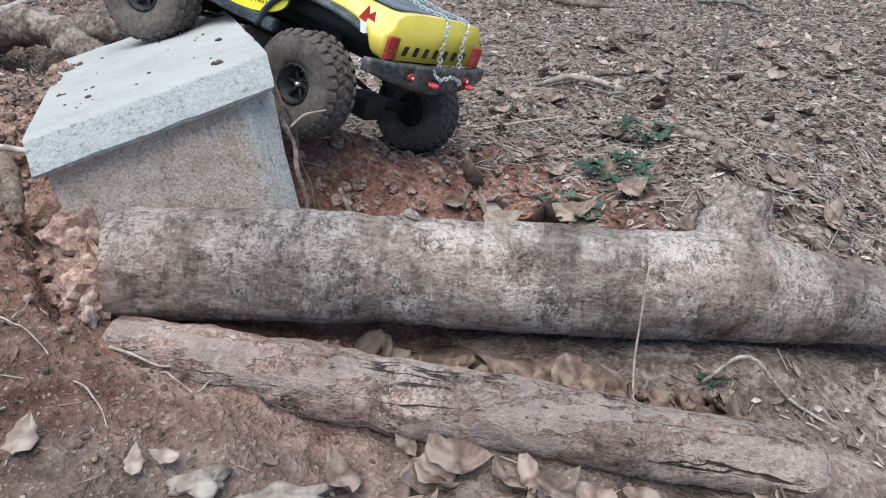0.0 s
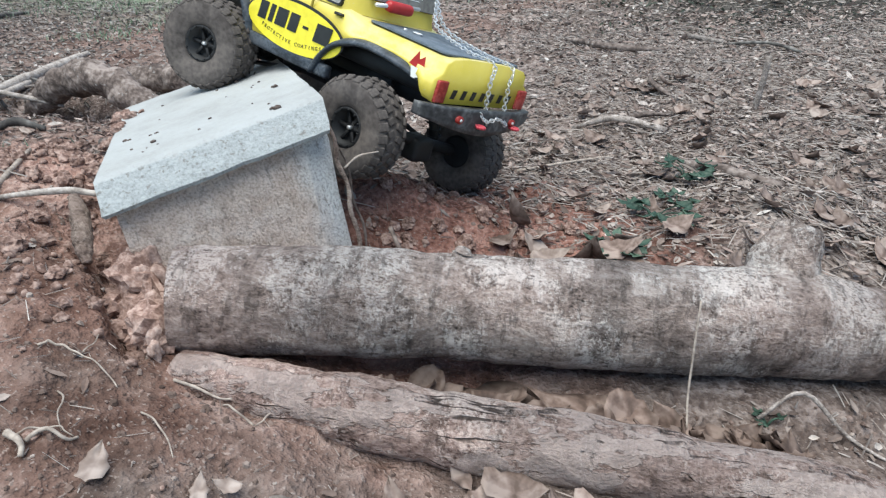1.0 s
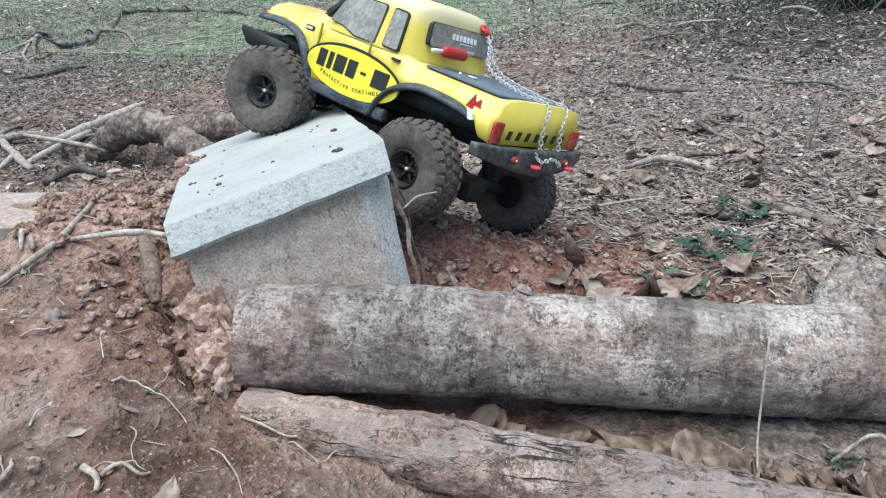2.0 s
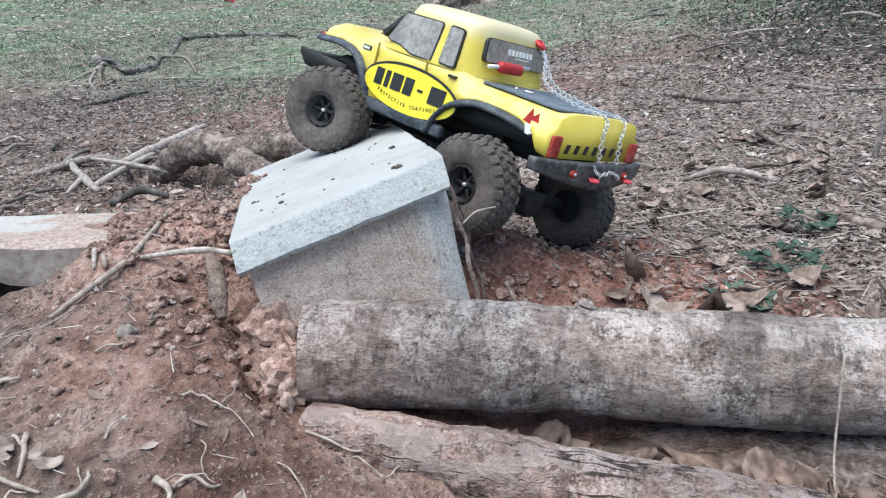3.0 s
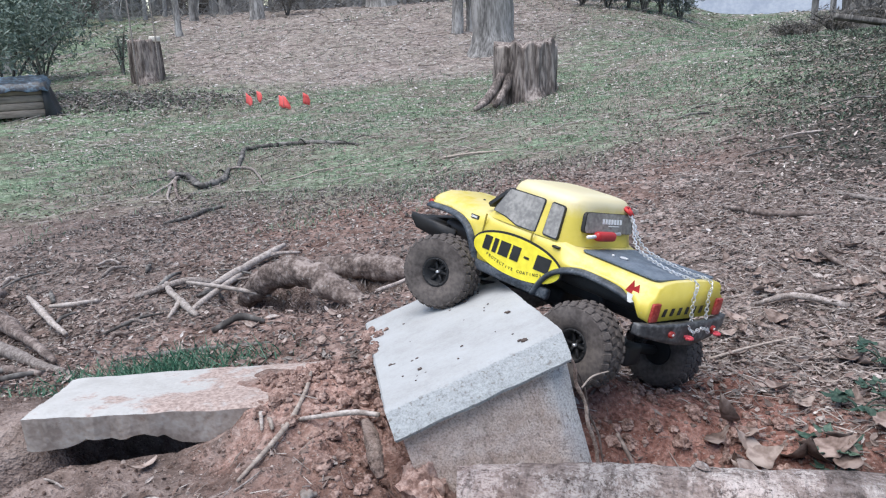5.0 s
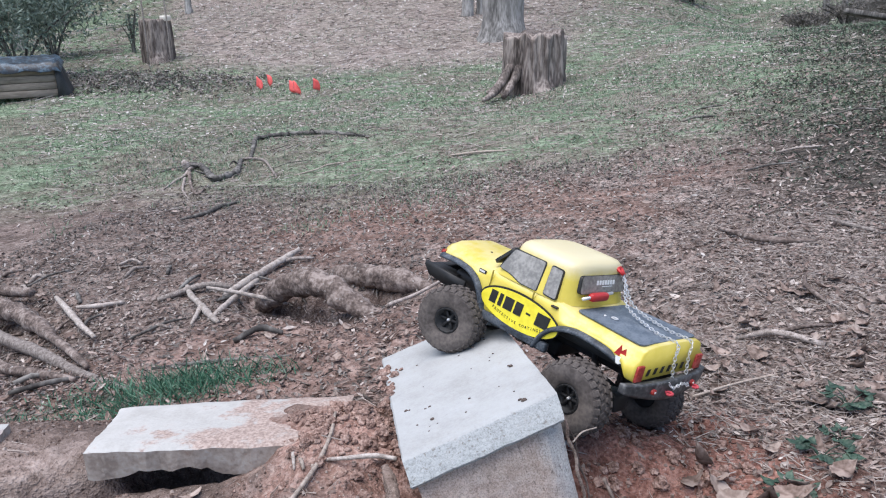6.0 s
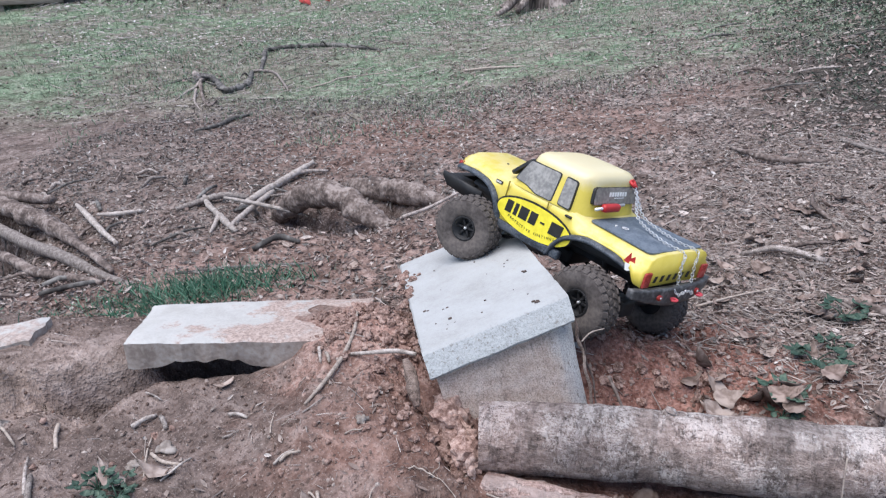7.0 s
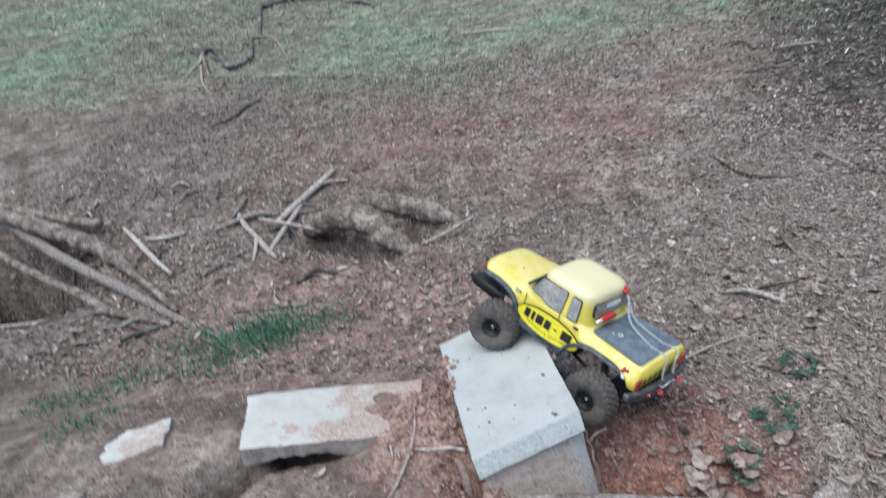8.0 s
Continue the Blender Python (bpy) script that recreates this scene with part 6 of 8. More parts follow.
stick(((-2.15, 2.28, 0.0, 0.014), (-1.98, 2.38, 0.02, 0.014), (-1.86, 2.42, 0.0, 0.01)), stick_wood, "short grey stick on bare soil", seed=16)
stick(((-1.62, 1.58, -0.002, 0.006), (-1.42, 1.62, 0.0, 0.007), (-1.15, 1.68, -0.002, 0.005)), bark_dark, "dark half-buried stick on the slope", seed=17)
stick(((-1.45, 1.80, 0.0, 0.010), (-1.38, 1.86, 0.02, 0.012), (-1.30, 1.88, 0.0, 0.008)), bark_dark, "small dark stick on the clay", seed=18)

# dark dead branch on the grass
dead = holder("branch", Matrix.Identity(4), "crooked dark dead branch with a pale knob on the grass", "branch")
for name, rows, wood in (
        ("stem", ((-4.151, 5.283, -0.345, 0.030), (-4.114, 5.336, -0.345, 0.022), (-3.955, 5.219, -0.335, 0.020), (-3.592, 4.81, -0.305, 0.022), (-3.515, 4.848, -0.305, 0.019), (-3.546, 5.088, -0.31, 0.019), (-3.842, 5.627, -0.335, 0.014)), bark_dark),
        ("bough", ((-3.818, 5.748, -0.336, 0.012), (-4.069, 6.216, -0.335, 0.016), (-4.271, 6.612, -0.335, 0.018), (-4.154, 6.824, -0.325, 0.018), (-3.857, 6.896, -0.305, 0.016), (-3.539, 6.791, -0.27, 0.015), (-3.159, 6.52, -0.232, 0.012), (-2.882, 6.364, -0.215, 0.008)), bark_dark),
        ("twig", ((-3.862, 5.658, -0.338, 0.010), (-3.751, 5.668, -0.328, 0.010), (-3.571, 5.58, -0.322, 0.009), (-3.228, 5.122, -0.295, 0.008), (-3.03, 4.852, -0.285, 0.004)), stick_wood),
        ("prong", ((-4.12, 5.25, -0.350, 0.022), (-3.97, 4.947, -0.345, 0.014), (-3.95, 4.811, -0.348, 0.011), (-3.872, 4.549, -0.354, 0.006)), stick_wood),
        ("prong", ((-4.06, 5.15, -0.345, 0.020), (-3.658, 4.611, -0.320, 0.013), (-3.377, 4.293, -0.300, 0.011), (-3.443, 4.496, -0.305, 0.007)), bark_root),
        ("prong", ((-3.896, 4.861, -0.340, 0.015), (-3.622, 4.459, -0.322, 0.011), (-3.401, 4.219, -0.316, 0.005)), stick_wood)):
    thin = 0.8 if name == "prong" else 1.3
    part(name, tube([(a, b, c, d * thin) for a, b, c, d in rows], 11, 10, 0.55, len(rows), 26.0), wood, dead)
    for j, (a, b) in enumerate(zip(rows[1:], rows[2:])):
        if name in ("stem", "bough"):
            spur = random.Random(j + len(rows))
            m = [(u + v) / 2 for u, v in zip(a, b)]
            dx, dy = spur.uniform(-0.16, 0.16), spur.uniform(-0.22, -0.06)
            part("spur", tube(((m[0], m[1], m[2], m[3] * 0.6), (m[0] + dx * 0.5, m[1] + dy * 0.5, m[2] + spur.uniform(0.0, 0.05), m[3] * 0.4), (m[0] + dx, m[1] + dy, m[2] + spur.uniform(-0.01, 0.05), m[3] * 0.2)), 7, 5, 0.4, j, 30.0), wood, dead)
part("knob", tube(((-4.16, 5.27, -0.36, 0.030), (-4.17, 5.25, -0.31, 0.034), (-4.18, 5.24, -0.28, 0.018)), 12, 5, 0.35, 9, 18.0), stick_wood, dead, "pale broken knob")
limb(((-4.446, 5.206, -0.397, 0.006), (-4.362, 5.393, -0.381, 0.008), (-4.251, 5.47, -0.375, 0.005)), bark_dark, "thin dark twig on the grass", seed=22)
limb(((-2.931, 4.956, -0.287, 0.005), (-2.832, 5.147, -0.276, 0.007), (-2.791, 5.269, -0.262, 0.007), (-2.629, 5.355, -0.244, 0.006), (-2.388, 5.38, -0.212, 0.004)), pale_twig, "thin pale branching twig on the grass", seed=21)
limb(((-2.987, 3.574, -0.264, 0.007), (-2.906, 3.717, -0.258, 0.014), (-2.922, 3.922, -0.265, 0.014), (-2.88, 4.088, -0.273, 0.007)), bark_dark, "short dark stick lying at the edge of the grass", seed=23)
stick(((-1.72, 5.28, 0.0, 0.008), (-1.5, 5.25, 0.01, 0.010), (-1.24, 5.26, 0.0, 0.006)), pale_twig, "pale fallen stick on the grass", seed=24)
for k in range(12):
    px, py, a, l = pile.uniform(-4.3, -2.6), pile.uniform(4.3, 6.8), pile.uniform(0, math.pi), pile.uniform(0.12, 0.4)
    d, w = (math.cos(a) * l / 2, math.sin(a) * l / 2), pile.uniform(0.003, 0.005)
    stick(((px - d[0], py - d[1], 0.0, w), (px + pile.uniform(-0.05, 0.05), py + pile.uniform(-0.05, 0.05), pile.uniform(0.01, 0.05), w), (px + d[0], py + d[1], 0.01, w * 0.5)), pile.choice((bark_dark, stick_wood)), "thin dark twig fallen on the grass", "twig", "twig", 6, 3, 260 + k, group="twigs on the grass")

# sticks on the litter to the east
stick(((0.150, 2.73, 0.0, 0.005), (0.20, 2.62, 0.01, 0.009), (0.247, 2.54, 0.012, 0.011), (0.348, 2.505, 0.012, 0.010), (0.458, 2.51, 0.005, 0.006)), bark_root, "crooked grey stick on the litter", seed=25)
stick(((0.536, 2.78, 0.0, 0.006), (0.585, 2.67, 0.012, 0.008), (0.645, 2.58, 0.0, 0.007)), stick_wood, "grey stick on the litter", seed=26)
stick(((0.33, 1.45, 0.0, 0.009), (0.40, 1.36, 0.005, 0.011), (0.50, 1.27, 0.0, 0.008)), bark_root, "short grey stick on the litter", seed=27)
stick(((0.05, 1.32, 0.01, 0.003), (0.14, 1.42, 0.02, 0.003), (0.28, 1.53, 0.0, 0.002)), pale_twig, "thin pale twig near the truck", seed=28)
stick(((0.574, 1.804, -0.02, 0.007), (0.576, 1.806, 0.05, 0.007), (0.577, 1.808, 0.125, 0.0065)), stick_wood, "short grey stake standing in the litter", "stake", "stake", 8, 4, 29, 0.0)
r = random.Random(11)
for k in range(34):
    px, py, a, l = r.uniform(0.1, 2.6), r.uniform(1.5, 6.5), r.uniform(0, math.pi), r.uniform(0.08, 0.3)
    d, w = (math.cos(a) * l / 2, math.sin(a) * l / 2), r.uniform(0.004, 0.009)
    stick(((px - d[0], py - d[1], 0.005, w), (px + r.uniform(-0.03, 0.03), py + r.uniform(-0.03, 0.03), 0.02, w * 1.1), (px + d[0], py + d[1], 0.005, w * 0.7)), r.choice((stick_wood, bark_root, bark_dark)), "broken stick among the leaf litter", sides=6, steps=3, seed=30 + k, group="sticks on the litter")

# sticks and rootlets about the bank
limb(((-0.590, 0.868, 0.300, 0.0024), (-0.564, 0.795, 0.303, 0.0034), (-0.555, 0.725, 0.292, 0.0040), (-0.555, 0.646, 0.286, 0.0036), (-0.565, 0.600, 0.275, 0.0024)), pale_twig, "bent pale stick on the clay bank", seed=70, grain=50.0)
limb(((-0.552, 0.742, 0.288, 0.0030), (-0.507, 0.742, 0.300, 0.0038), (-0.462, 0.752, 0.306, 0.0042), (-0.425, 0.755, 0.305, 0.0036)), pale_wood, "straight grey root end poking out of the clay", seed=71, grain=50.0)
thing("root", tube(((-0.428, 0.712, 0.320, 0.006), (-0.420, 0.702, 0.312, 0.0095), (-0.408, 0.686, 0.297, 0.0105), (-0.396, 0.668, 0.281, 0.0085), (-0.388, 0.658, 0.270, 0.005)), 18, 10, 0.3, 72, 45.0), bark_caked, "short clay-caked root stump by the block", "root")
def edge_root():
    """Two flat root strands pressed against the block's corner, and a side twig."""
    root = holder("root", Matrix.Identity(4), "brown flat root strands hanging along the block's edge", "root")

    def at(rows):
        return [(*(BLOCK @ Vector((a, b, c))), r) for a, b, c, r in rows]
    part("strand", tube(at(((0.253, -0.030, -0.028, 0.0016), (0.254, -0.026, -0.050, 0.0026), (0.249, -0.020, -0.075, 0.0030), (0.251, -0.019, -0.105, 0.0028), (0.243, -0.022, -0.135, 0.0032), (0.242, -0.023, -0.165, 0.0026), (0.233, -0.026, -0.20, 0.0028), (0.227, -0.028, -0.235, 0.002))), 10, 8, 0.4, 73, 60.0), bark_caked, root)
    part("strand", tube(at(((0.256, -0.022, -0.060, 0.0010), (0.259, -0.012, -0.09, 0.0016), (0.251, -0.014, -0.125, 0.0018), (0.252, -0.016, -0.16, 0.0014), (0.243, -0.018, -0.20, 0.0016), (0.241, -0.019, -0.235, 0.001))), 8, 8, 0.4, 75, 60.0), bark_root, root)
    part("twig", tube(at(((0.254, -0.018, -0.085, 0.0016), (0.275, -0.010, -0.080, 0.0014), (0.300, -0.006, -0.085, 0.0010))), 7, 6, 0.25, 76, 70.0), pale_twig, root)


edge_root()
thing("stick", tube(((-0.10, 0.86, 0.26, 0.003), (-0.08, 0.84, 0.235, 0.003), (-0.06, 0.83, 0.20, 0.002)), 6, 5, 0.2, 74, 50.0), bark_root, "thin rootlet in the pit", "stick")
PALE = ((0.0012, ((-0.349, 0.514), (-0.342, 0.520), (-0.330, 0.523), (-0.316, 0.519), (-0.301, 0.517), (-0.289, 0.515), (-0.273, 0.506))), (0.0008, ((-0.316, 0.525), (-0.309, 0.536), (-0.319, 0.564))),
        (0.0009, ((-0.312, 0.481), (-0.299, 0.467), (-0.286, 0.443))), (0.0022, ((-0.305, 0.425), (-0.298, 0.435), (-0.278, 0.433), (-0.271, 0.442))), (0.0010, ((-0.321, 0.430), (-0.308, 0.435), (-0.287, 0.444), (-0.275, 0.442))),
        (0.0038, ((-0.322, 0.427), (-0.308, 0.421), (-0.300, 0.411))), (0.0027, ((-0.484, 0.402), (-0.451, 0.399), (-0.410, 0.395))), (0.0032, ((-0.464, 0.445), (-0.449, 0.425), (-0.442, 0.406))), (0.0020, ((-0.477, 0.442), (-0.466, 0.437), (-0.455, 0.431))),
        (0.0014, ((-0.422, 0.381), (-0.434, 0.383), (-0.437, 0.393), (-0.422, 0.393))), (0.0030, ((-0.421, 0.380), (-0.385, 0.382), (-0.374, 0.396), (-0.373, 0.411), (-0.379, 0.418))), (0.0013, ((-0.392, 0.421), (-0.384, 0.412), (-0.376, 0.403))),
        (0.0030, ((-0.549, 0.487), (-0.536, 0.497), (-0.523, 0.506))), (0.0011, ((-0.382, 0.446), (-0.381, 0.458), (-0.380, 0.469))), (0.0012, ((-0.596, 0.539), (-0.608, 0.565), (-0.619, 0.592))), (0.0012, ((-0.581, 0.549), (-0.568, 0.555), (-0.556, 0.560))),
        (0.0015, ((-0.468, 0.549), (-0.444, 0.559), (-0.445, 0.576))), (0.0009, ((-0.60, 0.26), (-0.56, 0.29), (-0.52, 0.32))), (0.0009, ((-0.62, 0.24), (-0.575, 0.27), (-0.54, 0.275))), (0.0009, ((-0.69, 0.33), (-0.675, 0.29), (-0.66, 0.25))),
        (0.0010, ((-0.24, 0.485), (-0.215, 0.468), (-0.195, 0.45))), (0.0016, ((-0.235, 0.535), (-0.19, 0.533), (-0.15, 0.54))), (0.0011, ((-0.22, 0.541), (-0.20, 0.54), (-0.185, 0.538))), (0.0014, ((-0.13, 0.545), (-0.142, 0.527), (-0.15, 0.512))), (0.0013, ((-0.15, 0.512), (-0.17, 0.518), (-0.185, 0.527))))
for k, (w, run) in enumerate(PALE):
    kink = random.Random(k)
    run = [q for a, b in zip(run, run[1:]) for q in (a, ((a[0] + b[0]) / 2 + kink.uniform(-0.002, 0.002), (a[1] + b[1]) / 2 + kink.uniform(-0.002, 0.002)))] + [run[-1]]
    n = len(run) - 1
    stick([(px, py, 0.001 + 0.004 * math.sin(math.pi * i / n), w * (1 - 0.45 * i / n)) for i, (px, py) in enumerate(run)], pale_twig, "pale twisted rootlet lying on the clay", name="rootlet", category="rootlet", sides=8, steps=4, seed=80 + k, sink=0.0, group="rootlets on the bank")
DEBRIS = ((0.0045, ((-0.856, 0.519), (-0.849, 0.542), (-0.842, 0.564))), (0.0045, ((-0.824, 0.555), (-0.808, 0.541), (-0.791, 0.526))), (0.0030, ((-0.784, 0.476), (-0.744, 0.456), (-0.706, 0.451))), (0.0018, ((-0.718, 0.416), (-0.700, 0.444), (-0.699, 0.470))),
          (0.0028, ((-0.897, 0.331), (-0.936, 0.371), (-0.974, 0.410))), (0.0028, ((-1.078, 0.452), (-1.040, 0.432), (-1.003, 0.415))), (0.0030, ((-0.709, 0.588), (-0.685, 0.582), (-0.662, 0.574))), (0.0018, ((-0.682, 0.528), (-0.668, 0.534), (-0.656, 0.539))),
          (0.0016, ((-0.754, 0.421), (-0.791, 0.474), (-0.811, 0.511))), (0.0022, ((-0.557, 0.481), (-0.546, 0.494), (-0.535, 0.508))), (0.0012, ((-0.558, 0.579), (-0.546, 0.596), (-0.534, 0.612))), (0.0034, ((-0.586, 0.723), (-0.579, 0.715), (-0.572, 0.707))),
          (0.0030, ((-0.604, 0.732), (-0.597, 0.720), (-0.590, 0.708))), (0.0018, ((-0.895, 0.604), (-0.878, 0.603), (-0.860, 0.602))))
for k, (w, run) in enumerate(DEBRIS):
    stick([(px, py, 0.002 + 0.003 * (i == 1), w * (1.0, 1.0, 0.7)[i]) for i, (px, py) in enumerate(run)], (pale_wood, stick_wood, pale_twig)[k % 3], "short broken stick on the clay bank", sides=8, steps=4, seed=500 + k, sink=0.1, group="sticks on the bank")
stick(((-0.92, 0.365, 0.0, 0.0045), (-0.86, 0.30, 0.01, 0.005), (-0.78, 0.22, 0.0, 0.0045)), stick_wood, "straight thin stick on the bank", seed=100, sink=0.0)
stick(((-0.77, 0.34, 0.0, 0.005), (-0.73, 0.30, 0.006, 0.0055), (-0.685, 0.255, 0.0, 0.005)), stick_wood, "short stick on the bank", seed=101, sink=0.0)
stick(((-1.0, 0.50, 0.004, 0.004), (-0.97, 0.465, 0.006, 0.004), (-0.945, 0.44, 0.0, 0.003)), pale_twig, "short pale stick on the bank", seed=102, sink=0.0)
thing("string", tube(((0.247, 0.672, 0.318, 0.0012), (0.247, 0.660, 0.29, 0.0012), (0.249, 0.652, 0.255, 0.0012), (0.25, 0.640, 0.225, 0.0012), (0.252, 0.622, 0.20, 0.0013)), 6, 6, 0.1, 1, 60.0), pale_twig, "thin dry stem hanging down the log", "stem")
stick(((0.20, 0.60, 0.004, 0.0035), (0.235, 0.615, 0.01, 0.004), (0.275, 0.63, 0.006, 0.003)), stick_wood, "short stick between the logs", seed=103, sink=0.0)
stick(((0.33, 0.66, 0.01, 0.0022), (0.37, 0.672, 0.03, 0.0022), (0.42, 0.655, 0.006, 0.002), (0.47, 0.62, 0.0, 0.0015)), stick_wood, "curled dry stem on the soil", seed=104, sink=0.0)

# clods, stones
r = random.Random(21)
spots = [(-0.50, 0.80, 0.0120), (-0.47, 0.78, 0.0105), (-0.53, 0.86, 0.013), (-0.57, 0.90, 0.0135), (-0.62, 0.93, 0.014), (-0.48, 0.84, 0.0135), (-0.45, 0.76, 0.0090), (-0.60, 0.83, 0.0105), (-0.55, 0.80, 0.0090), (-0.66, 0.97, 0.0120), (-0.58, 0.97, 0.014), (-0.64, 0.88, 0.0090), (-0.50, 0.91, 0.0105),
         (-0.335, 0.655, 0.0165), (-0.305, 0.645, 0.0135), (-0.315, 0.615, 0.0120), (-0.295, 0.585, 0.0150), (-0.29, 0.565, 0.0128), (-0.345, 0.635, 0.0105), (-0.325, 0.675, 0.0112), (-0.44, 0.567, 0.0083), (-0.40, 0.62, 0.0097), (-0.43, 0.70, 0.0120), (-0.385, 0.60, 0.0060), (-0.52, 0.55, 0.0053)]
for px, py, s in ((-0.351, 0.647, 0.017), (-0.334, 0.661, 0.020), (-0.318, 0.672, 0.016), (-0.322, 0.612, 0.019), (-0.306, 0.634, 0.017), (-0.288, 0.597, 0.021), (-0.272, 0.580, 0.012), (-0.280, 0.588, 0.009), (-0.30, 0.60, 0.016), (-0.335, 0.63, 0.013)):
    spots.append((px, py, s * 1.45))
for k in range(120):
    spots.append((r.gauss(-0.56, 0.08), r.gauss(0.86, 0.09), 0.003 + 0.010 * r.random() ** 2))
for k in range(60):
    spots.append((r.uniform(-0.44, -0.25), r.uniform(0.55, 0.74), 0.003 + 0.007 * r.random() ** 2))
for k in range(110):
    spots.append((r.uniform(-0.14, 0.16), r.uniform(0.80, 1.15), 0.003 + 0.010 * r.random() ** 2))
for k in range(90):
    spots.append((r.uniform(-1.25, -0.15), r.uniform(0.2, 0.62), 0.0020 + 0.0055 * r.random() ** 3))
for k in range(90):
    spots.append((r.gauss(-0.50, 0.05), r.gauss(0.92, 0.10), 0.004 + 0.007 * r.random() ** 2))
for k in range(46):
    spots.append((r.uniform(-0.62, -0.44), r.uniform(0.74, 1.05), 0.006 + 0.006 * r.random()))
pale_clay = mottled("pale_clay", ((0.24, 0.158, 0.130), (0.37, 0.262, 0.225), (0.48, 0.365, 0.32)), 60.0, 5.0, 0.95, depth=0.003, strength=0.8)
for k, (px, py, s) in enumerate(((-0.361, 0.700, 0.017), (-0.335, 0.682, 0.021), (-0.318, 0.668, 0.018), (-0.345, 0.665, 0.013), (-0.300, 0.628, 0.014), (-0.290, 0.604, 0.019), (-0.283, 0.592, 0.018), (-0.276, 0.580, 0.016), (-0.350, 0.690, 0.015), (-0.327, 0.655, 0.016), (-0.266, 0.562, 0.010))):
    bm = lump((s * 0.72, s * 0.68, s * 1.15), k + 700, 0.6, 3)
    for v in bm.verts:
        v.co *= 1 + 0.16 * noise.noise(v.co * 220 + Vector((k, 0, 0)))
    thing("clod", bm, pale_clay, "tall pale pink lump of clay at the log's end", "clod", "clay clods", m=pose(px, py, on_ground(px, py, s * 0.6), r.uniform(-15, 15), r.uniform(-15, 15), r.uniform(0, 360)))
small = bmesh.new()
for k, (px, py, s) in enumerate(spots):
    bm = lump((s * r.uniform(0.9, 1.3), s * r.uniform(0.8, 1.1), s * r.uniform(0.65, 0.95)), k + 3, 0.5, 3 if s > 0.009 else 2)
    where = pose(px, py, on_ground(px, py, s * 0.25), r.uniform(-20, 20), r.uniform(-20, 20), r.uniform(0, 360))
    if s > 0.0045:
        for v in bm.verts:
            d = v.co.normalized()
            v.co *= 0.84 + 0.34 * abs(noise.noise(d * 2.6 + Vector((k, 0, 0)))) + 0.20 * noise.noise(d * 6 + Vector((0, k, 0)))
    if s > 0.0068:
        thing("clod", bm, clod_soil, "broken lump of red clay on the bank", "clod", "clay clods", m=where, smooth=False)
    else:
        bmesh.ops.transform(bm, matrix=where, verts=bm.verts)
        bit = mesh_of(bm, "bit")
        small.from_mesh(bit)
        bpy.data.meshes.remove(bit)
thing("clay_crumbs", small, clod_soil, "small broken bits of red clay on the bank", "soil", kind="stuff", smooth=False)
for k, (px, py, sx, sy, sz) in enumerate(((-1.06, 0.21, 0.035, 0.02, 0.010), (-1.30, 0.44, 0.03, 0.018, 0.010), (-1.13, 0.455, 0.035, 0.016, 0.009), (-0.05, 0.432, 0.04, 0.016, 0.007), (-0.113, 0.426, 0.02, 0.012, 0.006), (-0.66, 0.36, 0.010, 0.008, 0.007), (-0.63, 0.40, 0.012, 0.009, 0.008), (-0.452, 0.580, 0.009, 0.008, 0.009), (-0.765, 0.492, 0.016, 0.012, 0.009), (-0.798, 0.449, 0.012, 0.010, 0.008))):
    thing("stone", lump((sx, sy, sz), k + 60, 0.7, 3), stone_mix, "flat pale stone sunk in the bank", "stone", m=pose(px, py, on_ground(px, py, sz * 0.2), 0, 0, 25))


for k in range(34):
    px, py, s = r.gauss(0.0, 0.014), r.gauss(0.335, 0.045), 0.003 + 0.008 * r.random() ** 2
    bm = lump((s * r.uniform(0.9, 1.4), s * r.uniform(0.8, 1.2), s * 0.7), 400 + k, 0.4, 2)
    thing("clod", bm, clod_soil, "lump of red clay fallen on the block's edge", "clod", "clay clods", m=BLOCK @ pose(px, py, s * 0.35 if px > -0.002 else -0.012, r.uniform(-20, 20), r.uniform(-20, 20), r.uniform(0, 360)), smooth=False)


# ---- single leaves and small plants ----
def leaf_mesh(length, width, curl, seed, lobes=0.0):
    bm = bmesh.new()
    rows = 9
    grid = []
    for i in range(rows):
        t = i / (rows - 1)
        w = width * math.sin(math.pi * min(1, 0.06 + 0.94 * t) ** 0.8) * (1 + lobes * math.sin(t * 19 + seed) + 0.35 * noise.noise(Vector((t * 5, seed * 2.3, 0))))
        z = curl * length * (t - 0.45) ** 2 * 2.2
        line = []
        for j in range(5):
            s = (j - 2) / 2
            q = Vector((s * w / 2, (t - 0.5) * length, z + abs(s) * width * 0.10 + 0.16 * width * noise.noise(Vector((s * 1.3, t * 3, seed * 1.7)))))
            line.append(bm.verts.new(q))
        grid.append(line)
    for a, b in zip(grid, grid[1:]):
        for j in range(4):
            bm.faces.new((a[j], a[j + 1], b[j + 1], b[j]))
    r = bmesh.ops.extrude_face_region(bm, geom=bm.faces[:])
    bmesh.ops.translate(bm, vec=(0, 0, 0.0005), verts=[g for g in r["geom"] if isinstance(g, bmesh.types.BMVert)])
    bmesh.ops.recalc_face_normals(bm, faces=bm.faces)
    return bm


def fallen_leaf(x, y, length, width, turn, tip=0, roll=0, material=None, seed=0, h=0.006, label="curled brown dead leaf on the ground", lobes=0.08):
    return thing("fallen_leaf", leaf_mesh(length, width, 0.35 if length < 0.1 else 0.10, seed, lobes), material or dead_leaf, label, "leaf", "fallen leaves", m=pose(x, y, on_ground(x, y, h), tip, roll, turn))


